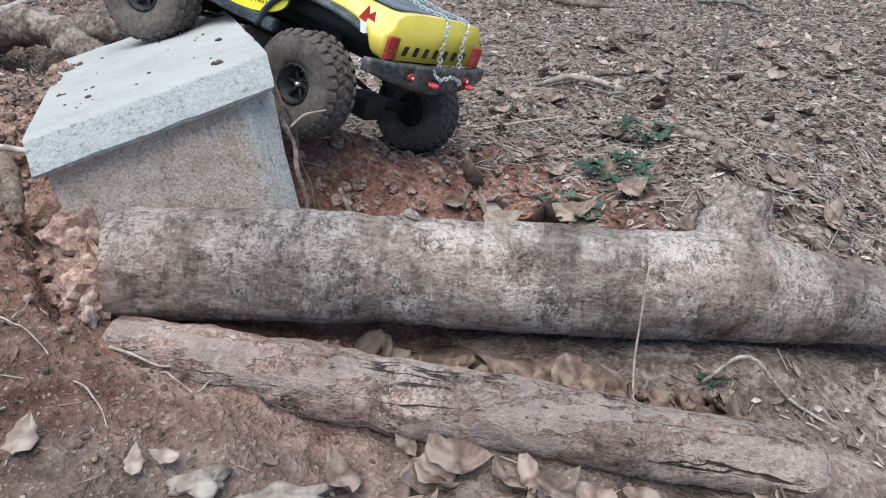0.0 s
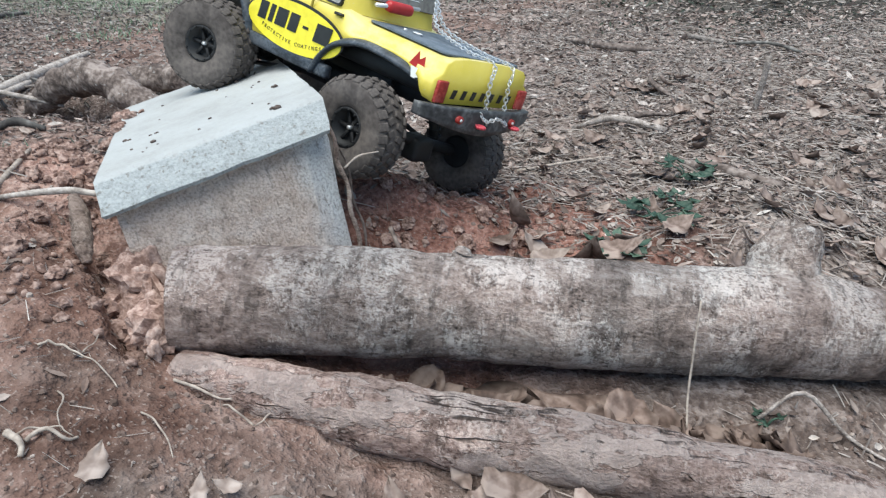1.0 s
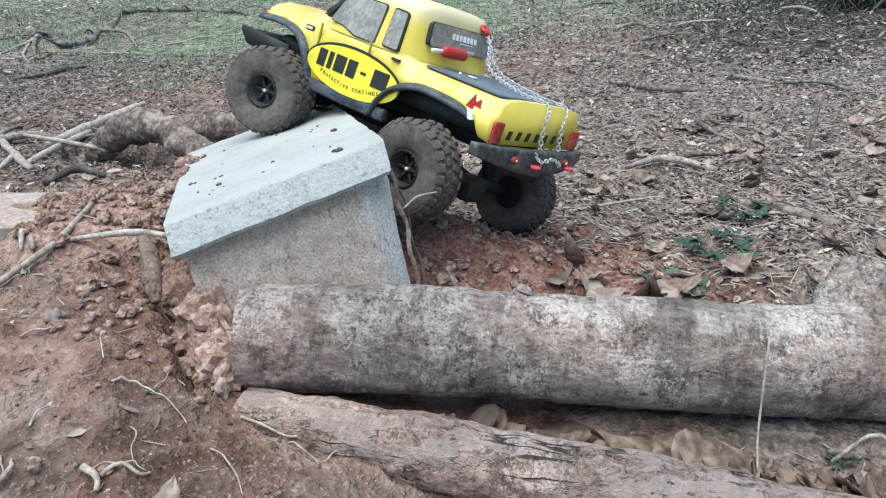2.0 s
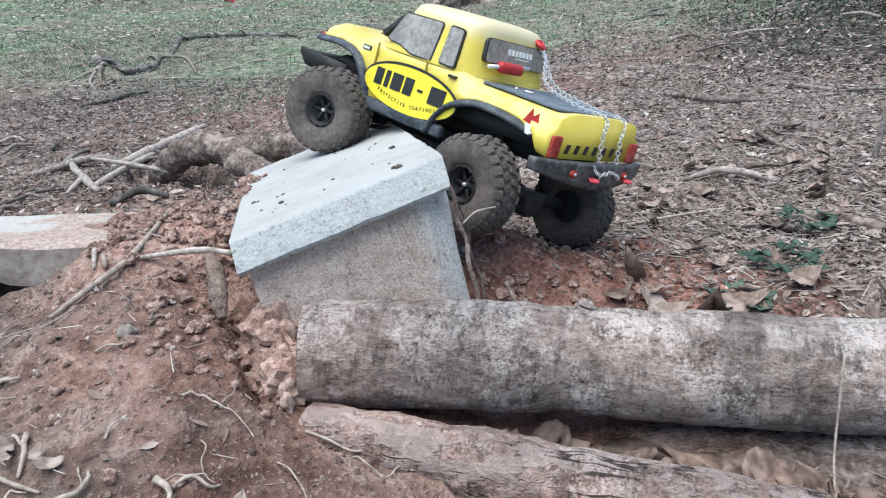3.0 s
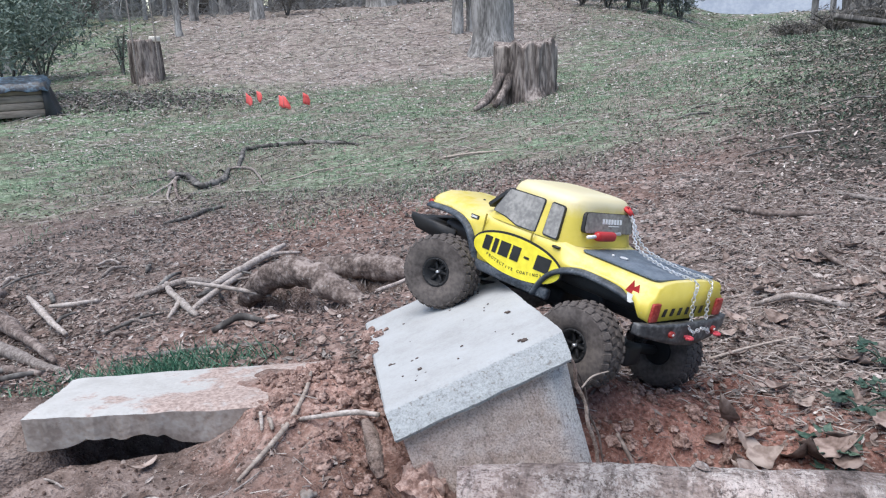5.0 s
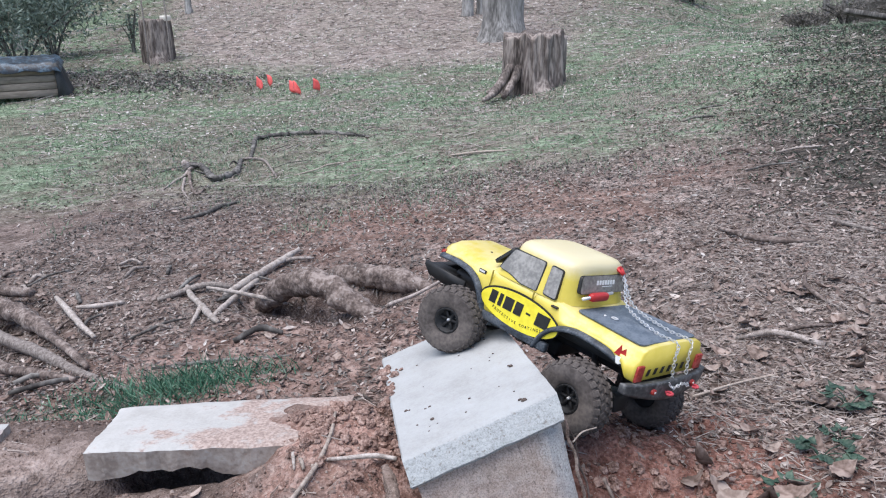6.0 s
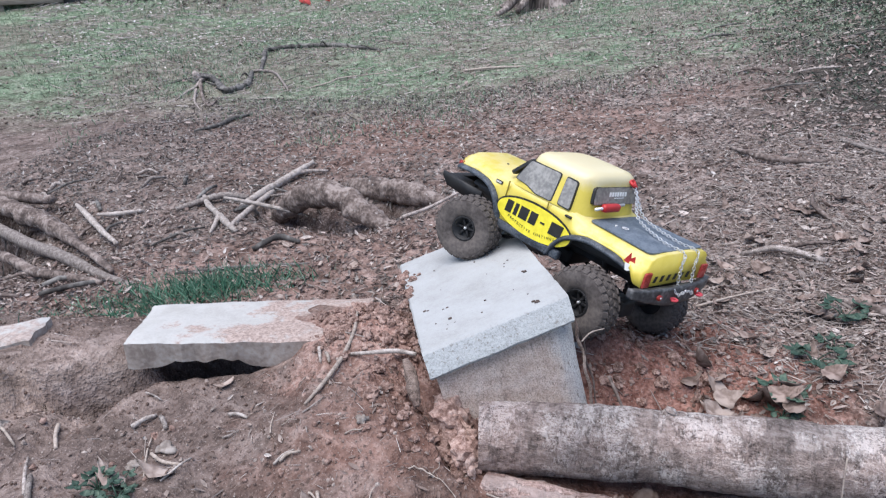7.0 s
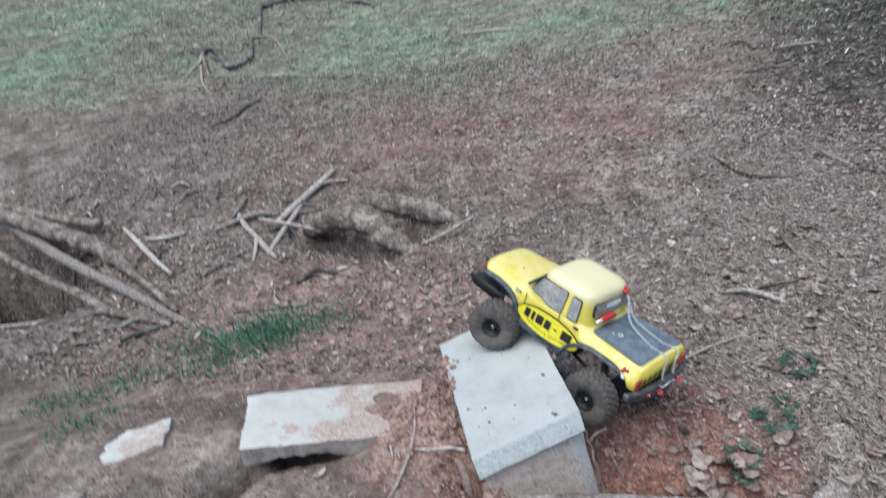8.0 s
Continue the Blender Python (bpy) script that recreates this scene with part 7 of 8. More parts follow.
fallen_leaf(0.045, 0.628, 0.11, 0.07, 100, -5, 12, shaded_leaf, seed=1, h=0.012, label="large curled brown leaf between the logs")
fallen_leaf(0.155, 0.612, 0.13, 0.075, 80, 0, 8, shaded_leaf, seed=7, h=0.018, label="large folded brown leaf between the logs")
fallen_leaf(0.02, 0.618, 0.06, 0.035, 110, 5, 12, seed=3, h=0.012)
fallen_leaf(-0.04, 0.60, 0.045, 0.03, 60, 0, 20, seed=4, h=0.010)
fallen_leaf(0.09, 0.885, 0.075, 0.06, 80, 15, 10, pale_leaf, 5, 0.02, "bleached pale leaf behind the log", 0.2)
fallen_leaf(0.13, 0.87, 0.06, 0.045, 20, 20, 20, dead_leaf, 6, 0.02)
fallen_leaf(0.17, 0.93, 0.075, 0.05, 140, 35, -10, dead_leaf, 7, 0.025)
fallen_leaf(0.06, 0.99, 0.07, 0.03, 170, 60, 20, dead_leaf, 8, 0.025)
fallen_leaf(-0.80, 0.398, 0.075, 0.03, 70, 5, 15, pale_leaf, 9, 0.010, "bleached pale leaf on the bank")
fallen_leaf(-0.775, 0.67, 0.045, 0.018, 150, 0, 10, pale_leaf, 10, 0.006, "narrow pale leaf by the slab")
fallen_leaf(-0.243, 0.418, 0.036, 0.024, 10, 6, 5, pale_leaf, 11, 0.004, "dry pinkish leaf on the bank", 0.1)
fallen_leaf(-0.474, 0.428, 0.028, 0.016, 60, 8, 10, pale_leaf, 12, 0.005, "small pale leaf among rootlets on the bank")
fallen_leaf(-0.417, 0.414, 0.026, 0.015, 120, 12, -8, pale_leaf, 19, 0.006, "small pale leaf among rootlets on the bank")
fallen_leaf(-0.163, 0.427, 0.03, 0.014, 20, 10, 10, pale_leaf, 17, 0.006, "small pale leaf on the bank")
fallen_leaf(-0.145, 0.437, 0.025, 0.016, 100, 10, 0, pale_leaf, 18, 0.006, "small pale leaf on the bank")
fallen_leaf(-0.43, 0.42, 0.018, 0.012, 10, 20, 0, pale_leaf, 13, 0.008, "small pale leaf on the bank")
fallen_leaf(-0.46, 0.415, 0.016, 0.010, 60, 0, 0, pale_leaf, 14, 0.008, "small pale leaf on the bank")
fallen_leaf(0.087, 0.90, 0.06, 0.04, 60, 10, 0, pale_leaf, 15, 0.02, "bleached pale leaf behind the log", 0.2)
fallen_leaf(-0.735, 0.424, 0.06, 0.03, 100, 10, 10, pale_leaf, 16, 0.010, "bleached pale leaf on the bank")
r = random.Random(17)
for k in range(18):
    px, py = r.uniform(0.03, 0.36), r.uniform(0.80, 0.97)
    l = r.uniform(0.04, 0.075)
    fallen_leaf(px, py, l, l * r.uniform(0.45, 0.75), r.uniform(0, 360), r.uniform(-25, 35), r.uniform(-35, 35), r.choice((dead_leaf, dead_leaf, dead_leaf, pale_leaf)), 300 + k, r.uniform(0.010, 0.022), "large dead leaf heaped behind the log")
r = random.Random(31)
for k in range(110):
    px, py = r.uniform(0.08, 0.95), r.uniform(0.84, 2.1)
    l = r.uniform(0.03, 0.065)
    fallen_leaf(px, py, l, l * r.uniform(0.4, 0.7), r.uniform(0, 360), r.uniform(-25, 30), r.uniform(-30, 30), r.choice((dead_leaf, dead_leaf, pale_leaf)), 20 + k, 0.010)
for k in range(40):
    px, py = r.uniform(-1.5, -0.45), r.uniform(1.15, 1.9)
    l = r.uniform(0.025, 0.055)
    fallen_leaf(px, py, l, l * r.uniform(0.35, 0.6), r.uniform(0, 360), r.uniform(-15, 15), r.uniform(-25, 25), r.choice((dead_leaf, pale_leaf)), 90 + k, 0.006)
for k in range(34):
    px, py = r.uniform(-0.06, 0.36), r.uniform(0.585, 0.635)
    l = r.uniform(0.03, 0.06)
    fallen_leaf(px, py, l, l * r.uniform(0.5, 0.8), r.uniform(0, 360), r.uniform(-40, 40), r.uniform(-45, 45), shaded_leaf, 170 + k, r.uniform(0.006, 0.022))
for k in range(30):
    px, py = r.uniform(-0.02, 0.42), r.uniform(0.42, 0.52)
    l = r.uniform(0.025, 0.06)
    fallen_leaf(px, py, l, l * r.uniform(0.4, 0.7), r.uniform(0, 360), r.uniform(-20, 20), r.uniform(-30, 30), dead_leaf, 140 + k, 0.006)


def seedling(x, y, tall, count, spread, seed):
    """A low bramble seedling: short stems, each with three leaflets."""
    q = random.Random(seed)
    root = holder("seedling", pose(x, y, on_ground(x, y)), "small green seedling with dull leaves in the litter", "seedling", "seedlings")
    for k in range(count):
        a = 2 * math.pi * k / count + q.uniform(-0.5, 0.5)
        d, h = spread * q.uniform(0.5, 1.0), tall * q.uniform(0.6, 1.0)
        tip = (d * math.cos(a), d * math.sin(a), h)
        stem = part("stem", tube(((0, 0, -0.005, 0.0016), (tip[0] * 0.4, tip[1] * 0.4, h * 0.7, 0.0013), (*tip, 0.001)), 5, 3, 0.1, k), green_leaf, root)
        for j in (-1, 0, 1):
            bm = leaf_mesh(spread * 0.75 * (1 if j == 0 else 0.8), spread * 0.42, 0.3, seed + k * 3 + j)
            bmesh.ops.translate(bm, vec=(0, spread * 0.36, 0), verts=bm.verts)
            bmesh.ops.transform(bm, matrix=pose(*tip, q.uniform(-20, 15), q.uniform(-20, 20), math.degrees(a) - 90 + 70 * j), verts=bm.verts)
            part("leaflet", bm, green_leaf, stem)


for x, y, tall, count, spread, seed in ((0.265, 1.085, 0.026, 6, 0.042, 1), (0.193, 0.955, 0.022, 5, 0.036, 2), (0.352, 1.32, 0.032, 6, 0.040, 3), (0.20, 0.915, 0.016, 4, 0.028, 4), (0.34, 0.66, 0.012, 3, 0.012, 5), (-0.81, 0.385, 0.02, 6, 0.026, 6), (-0.76, 0.37, 0.018, 5, 0.024, 7), (-0.78, 0.40, 0.018, 4, 0.022, 8), (0.31, 1.16, 0.02, 4, 0.026, 9)):
    seedling(x, y, tall, count, spread, seed)


# ---- beyond: stumps, hut, flags ----
def stump(x, y, radius, tall, seed, label, jag=0.12, roots=6):
    root = holder("tree_stump", pose(x, y, on_ground(x, y)), label, "tree stump")
    bm = bmesh.new()
    rings, sides = [], 120
    for i in range(25):
        t = i / 24
        ring = []
        for s in range(sides):
            a = 2 * math.pi * s / sides
            d = Vector((math.cos(a), math.sin(a), 0))
            ridge = 0.12 * noise.noise(d * 2.2 + Vector((seed, 0, t * 0.4))) + 0.20 * abs(noise.noise(d * 4.5 + Vector((seed, 0, t * 0.5)))) - 0.08 + 0.07 * noise.noise(d * 11 + Vector((seed, 0, t * 1.6)))
            foot = 0.55 * max(0.0, math.cos(a * roots / 2 + seed)) ** 2 * max(0.0, 1 - t * 3.2) ** 1.6
            rr = radius * (1 + ridge + foot + 0.12 * (1 - t))
            z = tall * t - 0.06 + (jag * noise.noise(d * 3 + Vector((seed * 2, 0, 0))) * smooth_step(t, 0.7, 1.0))
            ring.append(bm.verts.new((rr * d.x, rr * d.y, z)))
        rings.append(ring)
    for a, b in zip(rings, rings[1:]):
        for s in range(sides):
            bm.faces.new((a[s], a[(s + 1) % sides], b[(s + 1) % sides], b[s]))
    c = bm.verts.new((0, 0, tall * 0.93))
    for s in range(sides):
        bm.faces.new((rings[-1][s], rings[-1][(s + 1) % sides], c))
    part("bole", bm, stump_wood, root)
    return root


st = stump(-1.90, 9.50, 0.38, 0.72, 3, "weathered grey tree stump with spreading roots")
part("root", tube(((-0.22, -0.30, 0.30, 0.06), (-0.30, -0.45, 0.12, 0.06), (-0.36, -0.66, 0.0, 0.045), (-0.42, -0.9, -0.05, 0.03)), 10, 5, 0.2, 5, 8.0), stump_wood, st)
part("root", tube(((-0.10, -0.34, 0.30, 0.05), (-0.16, -0.50, 0.10, 0.05), (-0.22, -0.72, -0.04, 0.03)), 10, 5, 0.2, 6, 8.0), stump_wood, st)
far_stump = stump(-10.5, 13.2, 0.32, 0.88, 8, "dark tree stump with a pale cut edge far up the slope", 0.1, 4)
part("cut_edge", box(bmesh.new(), 0.20, 0.35, -0.08, 0.12, 0.78, 0.89, 0.02, 2), cut_wood, far_stump, "pale freshly cut edge")
for px, py, tall in ((-10.27, 12.58, 4.5), (-10.08, 13.03, 2.2)):
    z = on_ground(px, py)
    limb(((px, py, z - 0.05, 0.017), (px + 0.02, py, z + 0.4 * tall, 0.014), (px - 0.01, py, z + tall, 0.007)), pale_wood, "thin pale bare sapling beside the far stump", "sapling", "sapling", 6, 4, int(tall))


def hut():
    x, y = -10.36, 9.57
    root = holder("small_hut", pose(x, y, on_ground(x, y) - 0.04, 0, 0, 40), "low plank hut under a crumpled blue tarp", "hut")
    for k in range(4):
        bm = box(bmesh.new(), -0.5, 0.5, -0.38, -0.35, 0.08 + 0.115 * k, 0.187 + 0.115 * k, 0.004)
        part("plank", bm, old_board, root)
        bm = box(bmesh.new(), -0.5, -0.47, -0.345, 0.4, 0.08 + 0.115 * k, 0.187 + 0.115 * k, 0.004)
        part("plank", bm, old_board, root)
        bm = box(bmesh.new(), 0.47, 0.5, -0.345, 0.4, 0.08 + 0.115 * k, 0.187 + 0.115 * k, 0.004)
        part("plank", bm, old_board, root)
    part("back_wall", box(bmesh.new(), -0.5, 0.5, 0.41, 0.44, 0.08, 0.54, 0.004), old_board, root)
    for px in (-0.42, 0.42):
        for py in (-0.3, 0.34):
            part("foot", box(bmesh.new(), px - 0.05, px + 0.05, py - 0.05, py + 0.05, -0.12, 0.085, 0.006), old_board, root)
    bm = bmesh.new()
    grid = {}
    for i in range(25):
        for j in range(19):
            px, py = -0.6 + 1.2 * i / 24, -0.46 + 1.0 * j / 18
            q = Vector((px * 5, py * 5, 2.0))
            z = 0.60 + 0.10 * (py + 0.46) + 0.035 * noise.noise(q) + 0.02 * noise.noise(q * 2.7)
            edge = max(abs(px) - 0.52, abs(py - 0.04) - 0.43, 0)
            grid[i, j] = bm.verts.new((px, py, z - edge * 1.6))
    for i in range(24):
        for j in range(18):
            bm.faces.new((grid[i, j], grid[i + 1, j], grid[i + 1, j + 1], grid[i, j + 1]))
    r = bmesh.ops.extrude_face_region(bm, geom=bm.faces[:])
    bmesh.ops.translate(bm, vec=(0, 0, -0.008), verts=[g for g in r["geom"] if isinstance(g, bmesh.types.BMVert)])
    bmesh.ops.recalc_face_normals(bm, faces=bm.faces)
    part("tarp", bm, tarp_blue, root, "crumpled blue and white tarp")
    bm = bmesh.new()
    fold = []
    for i in range(13):
        py = -0.42 + 0.86 * i / 12
        ruck = 0.03 * math.sin(i * 2.1) + 0.02 * math.sin(i * 0.9)
        fold.append([bm.verts.new(p) for p in ((0.505, py, 0.60), (0.56, py, 0.60), (0.60 + ruck, py, 0.36), (0.66 + ruck, py, 0.15), (0.78 + 1.5 * ruck, py, -0.08), (0.505, py, -0.08))])
    for a, b in zip(fold, fold[1:]):
        for j in range(6):
            bm.faces.new((a[j], a[(j + 1) % 6], b[(j + 1) % 6], b[j]))
    bm.faces.new(fold[0][::-1])
    bm.faces.new(fold[-1])
    bmesh.ops.recalc_face_normals(bm, faces=bm.faces)
    part("side_tarp", bm, tarp_dark, root, "black tarp draped to the ground")
    part("floor", box(bmesh.new(), -0.46, 0.46, -0.34, 0.405, 0.09, 0.11), old_board, root)


hut()


def marker_flag(x, y, seed):
    q = random.Random(seed)
    root = holder("marker_flag", pose(x, y, on_ground(x, y), q.uniform(-6, 6), q.uniform(-6, 6), q.uniform(-30, 30)), "small red plastic marker flag on a thin wire", "marker flag", "marker flags")
    bm = bmesh.new()
    rod(bm, (0, 0, -0.05), (0, 0, 0.24), 0.002, 5)
    part("wire", bm, wire, root)
    bm = bmesh.new()
    v = {}
    for i in range(6):
        for j in range(5):
            u, w = i / 5, j / 4
            v[i, j] = bm.verts.new((0.112 * u * (0.45 + 0.55 * math.sin(math.pi * (0.25 + 0.6 * w))) + 0.002, 0.030 * math.sin(4 * u + 2.5 * w + seed) * u, 0.07 + 0.16 * w - 0.045 * u * (1 + 0.5 * math.sin(2 * seed))))
    for i in range(5):
        for j in range(4):
            bm.faces.new((v[i, j], v[i + 1, j], v[i + 1, j + 1], v[i, j + 1]))
    r = bmesh.ops.extrude_face_region(bm, geom=bm.faces[:])
    bmesh.ops.translate(bm, vec=(0, 0.001, 0), verts=[g for g in r["geom"] if isinstance(g, bmesh.types.BMVert)])
    part("flag", bm, flag_red, root)


for k, (x, y) in enumerate(((-6.68, 10.62), (-6.56, 10.80), (-5.77, 10.07), (-5.63, 9.97), (-5.36, 10.06))):
    marker_flag(x, y, k + 1)
plank_root = holder("board", pose(2.44, 11.6, on_ground(2.44, 11.6, 0.12), -12, 9, -20), "dark weathered board propped above the slope", "board")
part("plank", box(bmesh.new(), -0.45, 0.45, -0.10, 0.10, -0.03, 0.03, 0.006), bark_dark, plank_root)
part("post", box(bmesh.new(), 0.15, 0.25, -0.05, 0.05, -0.35, -0.032, 0.006), bark_dark, plank_root)


# ---- trees ----
def bare_tree(name, x, y, radius, tall, seed, label, limbs=9, skin=None):
    """A leafless tree: a tapering trunk that flares at its foot, limbs and a spray of twigs."""
    q = random.Random(seed)
    root = holder(name, pose(x, y, on_ground(x, y)), label, "tree", "trees on the crest")
    lean = (q.uniform(-0.04, 0.04), q.uniform(-0.04, 0.04))
    trunk = [(lean[0] * h * tall, lean[1] * h * tall, h * tall - 0.15, radius * f) for h, f in ((0, 1.65), (0.02, 1.25), (0.06, 1.05), (0.2, 0.95), (0.5, 0.7), (0.8, 0.4), (1.0, 0.08))]
    part("trunk", tube(trunk, 18, 5, 0.16, seed, 1.2 / radius * 0.5), skin or bark_tree, root)
    verts, faces = [], []

    def prism(a, b, ra, rb):
        d = (b - a).normalized()
        e = d.orthogonal().normalized()
        f = d.cross(e)
        k = len(verts)
        for c, r in ((a, ra), (b, rb)):
            for s in range(4):
                g = math.pi / 2 * s
                verts.append(c + (e * math.cos(g) + f * math.sin(g)) * r)
        for s in range(4):
            faces.append((k + s, k + (s + 1) % 4, k + 4 + (s + 1) % 4, k + 4 + s))

    def grow(a, d, length, r, depth):
        b = a + d * length
        prism(a, b, r, r * 0.65)
        if depth == 0:
            return
        for k in range(3):
            nd = (d + Vector((q.uniform(-0.7, 0.7), q.uniform(-0.7, 0.7), q.uniform(-0.2, 0.6)))).normalized()
            grow(a + d * length * q.uniform(0.5, 1.0), nd, length * q.uniform(0.5, 0.75), r * 0.55, depth - 1)
    for k in range(limbs):
        h = q.uniform(0.35, 0.95)
        a = q.uniform(0, 2 * math.pi)
        grow(Vector((lean[0] * h * tall, lean[1] * h * tall, h * tall)), Vector((math.cos(a), math.sin(a), q.uniform(0.3, 0.9))).normalized(), tall * 0.22 * (1.2 - 0.6 * h), radius * 0.35 * (1.25 - h), 3)
    me = raw_mesh("limbs", [tuple(v) for v in verts], faces, bark_tree)
    ob = new("limbs", me)
    ob.parent = root
    return root


bare_tree("tree", -3.62, 15.2, 0.40, 17, 1, "large grey-barked tree behind the stump")
bare_tree("tree", -5.35, 18.6, 0.13, 11, 2, "slim tree beside the large trunk")
bare_tree("tree", -5.05, 18.9, 0.11, 10, 3, "slim tree beside the large trunk")
bare_tree("tree", -10.4, 26.5, 0.42, 18, 4, "thick dark tree on the crest")
protos = [bare_tree("tree", -9.9 + 3.0 * k, 27.5 + 1.3 * k, 0.09 + 0.035 * k, 12 + 1.5 * k, 10 + k, "slender bare tree on the crest", 7) for k in range(4)]
bare_tree("tree", 3.52, 17.8, 0.31, 16, 5, "thick dark tree on the brow of the slope", 7, bark_dark)
bare_tree("tree", 4.05, 18.3, 0.20, 14, 6, "grey tree beside the thick dark one", 7)
bare_tree("tree", 2.72, 18.0, 0.07, 8, 7, "slim bare tree on the brow of the slope", 6)
bare_tree("tree", 2.98, 17.4, 0.06, 8, 8, "slim bare tree on the brow of the slope", 6)
q = random.Random(77)
for k in range(72):
    a = radians(q.uniform(-64, 34) if k < 70 else q.uniform(-64, -20))
    d = q.uniform(26, 52)
    x, y = d * math.sin(a), d * math.cos(a)
    if abs(math.degrees(a) - 4.5) < 5.5:
        continue
    copy_thing(protos[k % 4], pose(x, y, on_ground(x, y), 0, 0, q.uniform(0, 360)))
for k, (x, y, s) in enumerate(((7.5, 12.5, 0), (9.5, 15.0, 1), (8.0, 19.0, 2), (10.5, 18.0, 3), (-16.0, 15.0, 1), (-18.0, 18.5, 2), (-14.5, 20.0, 0), (-13.5, 23.0, 3))):
    copy_thing(protos[s], pose(x, y, on_ground(x, y), 0, 0, 60 * k))


def bush(name, x, y, wide, tall, count, leafy, material, label, seed):
    g = np.random.default_rng(seed)
    root = holder(name, pose(x, y, on_ground(x, y)), label, "bush", "bushes")
    q = random.Random(seed)
    for k in range(7):
        a = q.uniform(0, 2 * math.pi)
        e = (0.4 * wide * math.cos(a), 0.4 * wide * math.sin(a), tall * q.uniform(0.5, 0.95))
        part("stem", tube(((0, 0, -0.1, 0.03), (e[0] * 0.3, e[1] * 0.3, e[2] * 0.5, 0.02), (*e, 0.006)), 6, 3, 0.1, k), bark_dark, root)
    n = count
    u = g.normal(0, 1, (n, 3))
    u /= np.linalg.norm(u, axis=1, keepdims=True)
    rad = g.uniform(0.35, 1.0, (n, 1)) * (0.8 + 0.35 * np.sin(u[:, 0:1] * 5 + seed) * np.cos(u[:, 1:2] * 4))
    c = u * rad * np.array([wide / 2, wide / 2, tall / 2]) + np.array([0, 0, tall * 0.52])
    d1, d2 = g.normal(0, 1, (n, 3)), g.normal(0, 1, (n, 3))
    d1 /= np.linalg.norm(d1, axis=1, keepdims=True)
    d2 -= d1 * (d1 * d2).sum(1, keepdims=True)
    d2 /= np.linalg.norm(d2, axis=1, keepdims=True)
    l, w = leafy
    ls, ws = l * g.uniform(0.6, 1.3, (n, 1)), w * g.uniform(0.6, 1.3, (n, 1))
    pts = np.stack([c - d1 * ls / 2, c + d2 * ws / 2, c + d1 * ls / 2, c - d2 * ws / 2], 1).reshape(-1, 3)
    i = np.arange(n)[:, None] * 4 + np.array([0, 1, 2, 3])[None, :]
    me = raw_mesh("crown", pts.tolist(), i.tolist(), material)
    ob = new("crown", me)
    ob.parent = root


bush("evergreen_bush", -11.9, 11.0, 3.2, 2.8, 6000, (0.13, 0.035), needle, "dense dark evergreen bush beside the hut", 1)
bush("evergreen_bush", -13.5, 13.5, 3.0, 2.6, 5500, (0.13, 0.035), needle, "dense dark evergreen bush behind the hut", 2)
bush("evergreen_bush", -12.0, 14.3, 0.5, 1.15, 240, (0.11, 0.03), needle, "small thin evergreen shrub beside the far stump", 3)
for k, (x, y, w, h, count) in enumerate(((-0.55, 23.6, 1.7, 3.2, 1700), (-1.0, 23.2, 1.9, 1.8, 1700), (-1.5, 24.2, 1.9, 3.8, 1900), (-2.1, 23.8, 1.5, 1.2, 900), (-3.0, 25.0, 1.9, 1.4, 700), (0.0, 23.3, 1.2, 0.9, 500))):
    bush("evergreen_bush", x, y, w, h, count, (0.17, 0.05), dark_needle, "dark evergreen growing on the brow of the slope", 4 + k)
for k, (x, y, w, h) in enumerate(((2.2, 17.2, 1.3, 0.45), (2.9, 16.6, 1.5, 0.6), (3.6, 16.0, 1.6, 0.6), (4.4, 16.5, 1.8, 0.8))):
    bush("bush", x, y, w, h, 900, (0.16, 0.02), brush_mat, "low dark thicket on the brow of the slope", 40 + k)
q = random.Random(5)
for k in range(26):
    a, d = radians(q.uniform(-60, 32)), q.uniform(25, 33)
    if abs(math.degrees(a) - 5.5) < 6:
        continue
    x, y = d * math.sin(a), d * math.cos(a)
    bush("bush", x, y, q.uniform(1.5, 3.0), q.uniform(0.8, 1.8), 900, (0.5, 0.02), brush_mat, "tangle of bare brushwood on the crest", 20 + k)
for k, (x, y, w, h) in enumerate(((5.5, 11.0, 2.2, 1.0), (7.0, 13.5, 2.6, 1.3), (4.2, 14.0, 1.8, 0.7), (8.5, 10.0, 2.4, 1.2))):
    bush("bush", x, y, w, h, 1100, (0.30, 0.012), brush_mat, "tangle of bare brushwood on the slope", 60 + k)


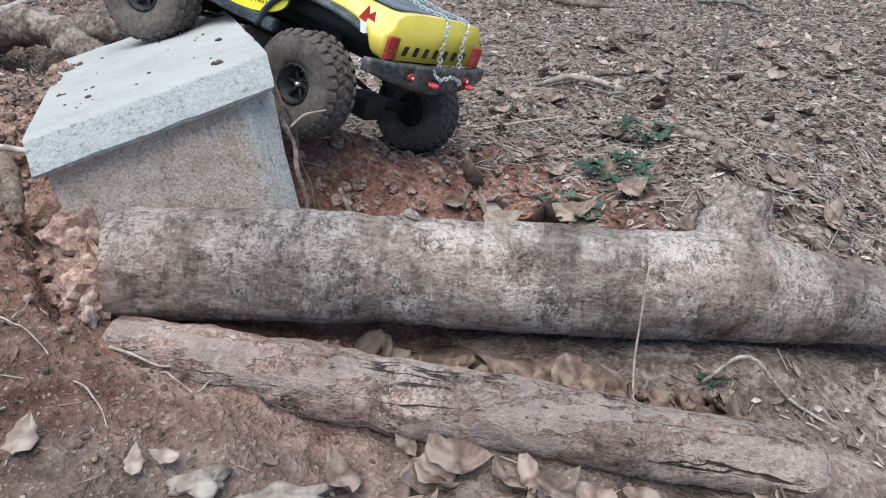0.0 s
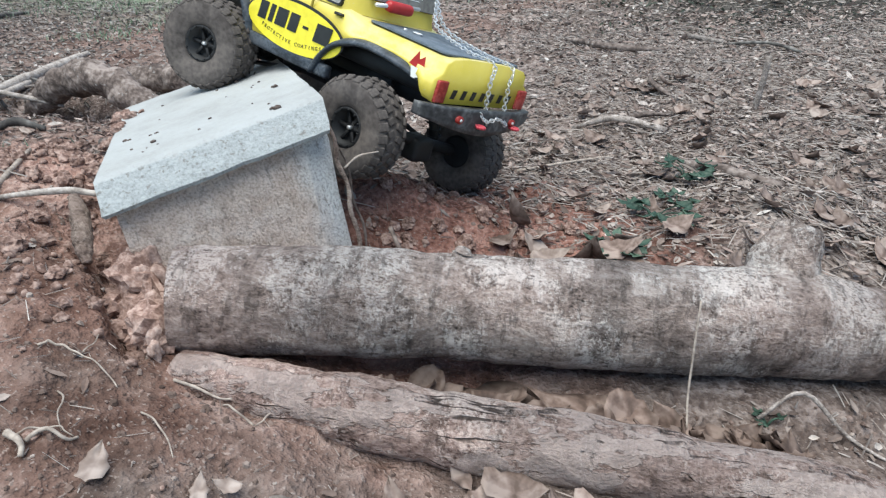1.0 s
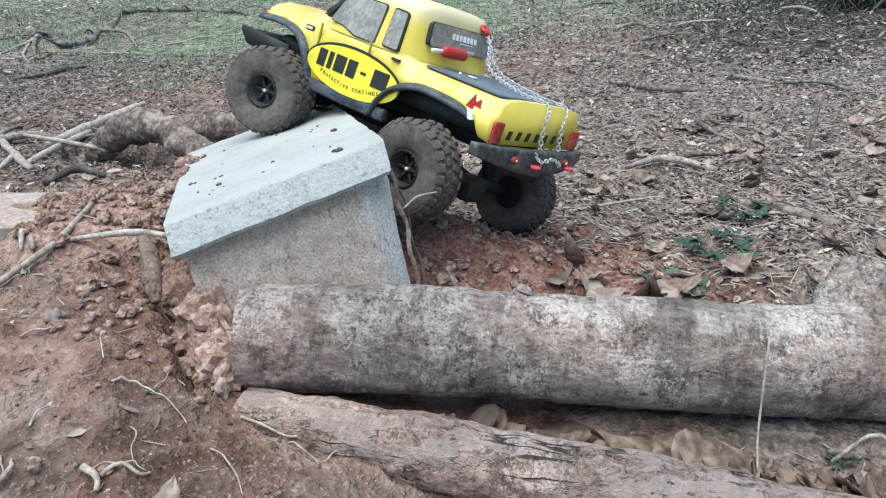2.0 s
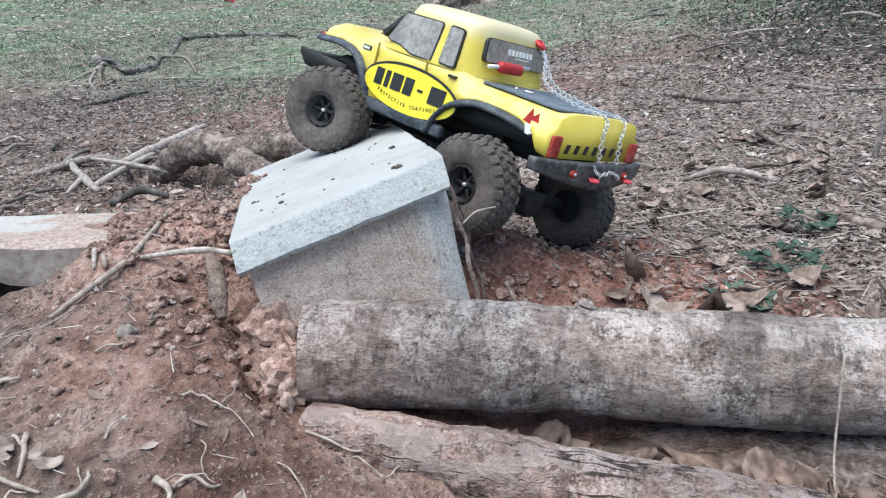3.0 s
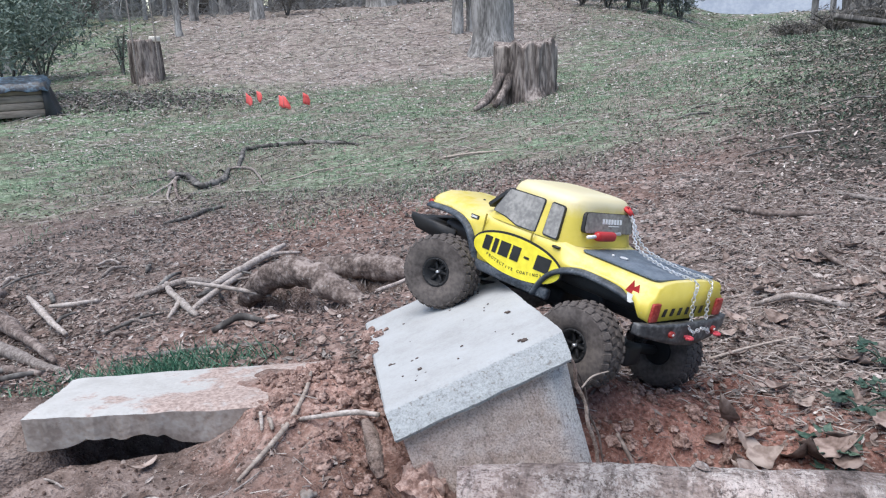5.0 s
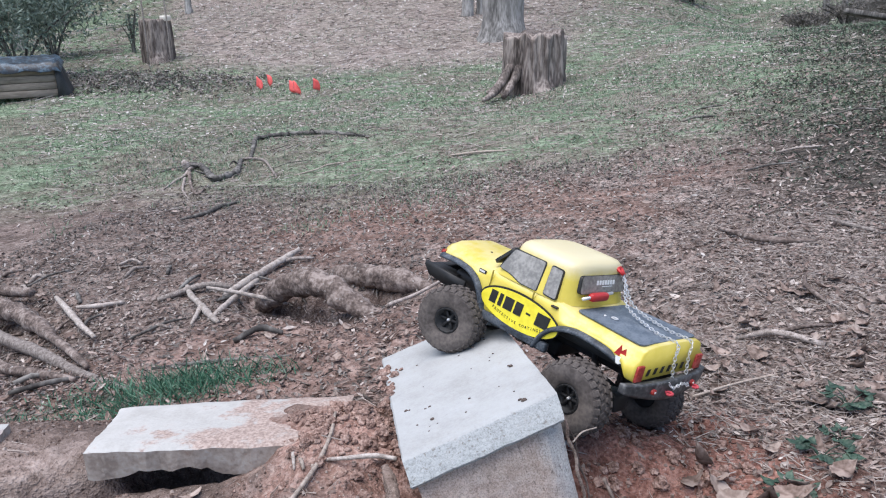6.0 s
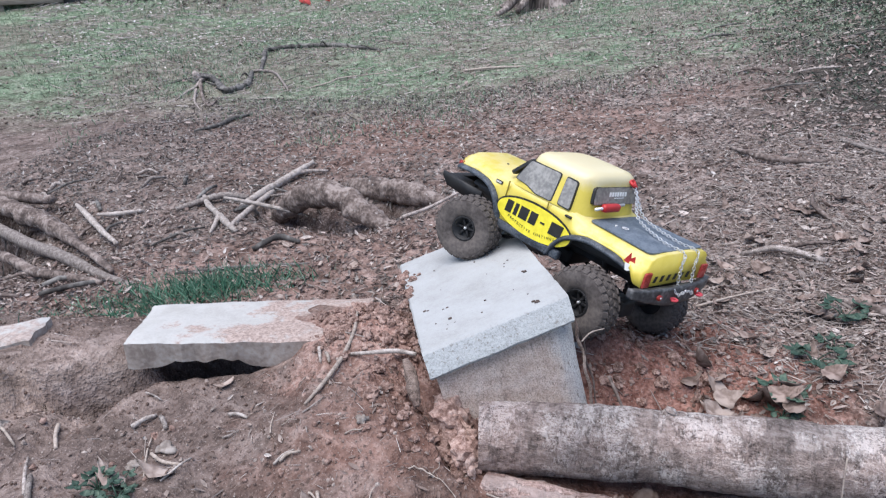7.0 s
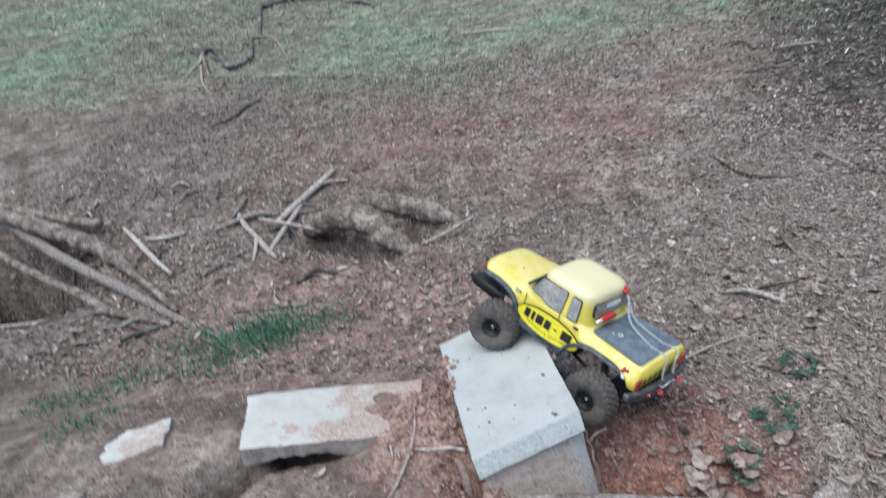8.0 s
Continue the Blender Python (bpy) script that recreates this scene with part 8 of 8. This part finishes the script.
def far_woods():
    """A thicket of slim trunks and brush behind the crest, too many to count."""
    g = np.random.default_rng(8)
    n = 620
    a = np.radians(np.concatenate([g.uniform(-66, -12, 500), g.uniform(-12, -1, 70), g.uniform(12, 30, 50)]))
    d = g.uniform(31, 58, n)
    x, y = d * np.sin(a), d * np.cos(a)
    z = ground_height(x, y)
    r, h = g.uniform(0.05, 0.17, n) * (0.6 + d / 80), g.uniform(7, 13, n)
    lean = g.normal(0, 0.025, (n, 2))
    verts, faces = [], []
    for k in range(n):
        b = len(verts)
        for f, w in ((-0.03, 1.3), (0.1, 1.0), (1.0, 0.5)):
            for s in range(6):
                q = math.pi / 3 * s
                verts.append((x[k] + lean[k, 0] * h[k] * f + r[k] * w * math.cos(q), y[k] + lean[k, 1] * h[k] * f + r[k] * w * math.sin(q), z[k] + h[k] * f))
        for j in range(2):
            for s in range(6):
                faces.append((b + 6 * j + s, b + 6 * j + (s + 1) % 6, b + 6 * j + 6 + (s + 1) % 6, b + 6 * j + 6 + s))
    m = 9000
    a = np.radians(g.uniform(-66, 30, m))
    d = g.uniform(29, 50, m)
    x, y = d * np.sin(a), d * np.cos(a)
    gap = np.abs(np.degrees(a) - 5.5) < 6
    x, y = np.where(gap, -x - 12, x), y
    dense = smooth(-0.3, 0.5, fbm(x * 0.3, y * 0.3, 2, 19)) * 1.6 + 0.3
    z = ground_height(x, y) + g.uniform(0, 1, m) ** 1.6 * dense
    for k in range(m):
        e = Vector(g.normal(0, 1, 3)).normalized() * g.uniform(0.25, 0.7)
        c = Vector((x[k], y[k], z[k]))
        side = e.cross(Vector((0.2, 1, 0.1))).normalized() * 0.02
        b = len(verts)
        verts += [tuple(c - e - side), tuple(c - e + side), tuple(c + e + side * 0.4), tuple(c + e - side * 0.4)]
        faces.append((b, b + 1, b + 2, b + 3))
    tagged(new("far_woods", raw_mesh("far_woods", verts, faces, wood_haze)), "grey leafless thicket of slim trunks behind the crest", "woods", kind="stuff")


far_woods()


for x, y, w, h, count in ((1.75, 5.6, 1.1, 0.22, 900), (2.5, 7.2, 1.6, 0.30, 1300), (1.35, 4.1, 0.7, 0.14, 500), (3.4, 8.8, 2.0, 0.4, 1500), (3.0, 6.0, 1.6, 0.3, 1200)):
    bush("brush_pile", x, y, w, h, count, (0.22, 0.012), undergrowth, "low heap of dead brushwood and weeds", int(100 * x))


# ---- far ridge ----
def ridge():
    verts, faces = [], []
    n = 120
    for k in range(n + 1):
        a = radians(-75 + 150 * k / n)
        h = 26 + 9 * noise.noise(Vector((k * 0.09, 0, 0))) + 2.5 * noise.noise(Vector((k * 0.7, 3, 0)))
        for d, z in ((900, -60), (930, h), (1100, h * 0.8), (1150, -60)):
            verts.append((d * math.sin(a), d * math.cos(a), z))
    for k in range(n):
        for j in range(3):
            b = 4 * k + j
            faces.append((b, b + 4, b + 5, b + 1))
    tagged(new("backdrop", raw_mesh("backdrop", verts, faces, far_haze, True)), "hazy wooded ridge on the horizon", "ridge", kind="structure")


ridge()
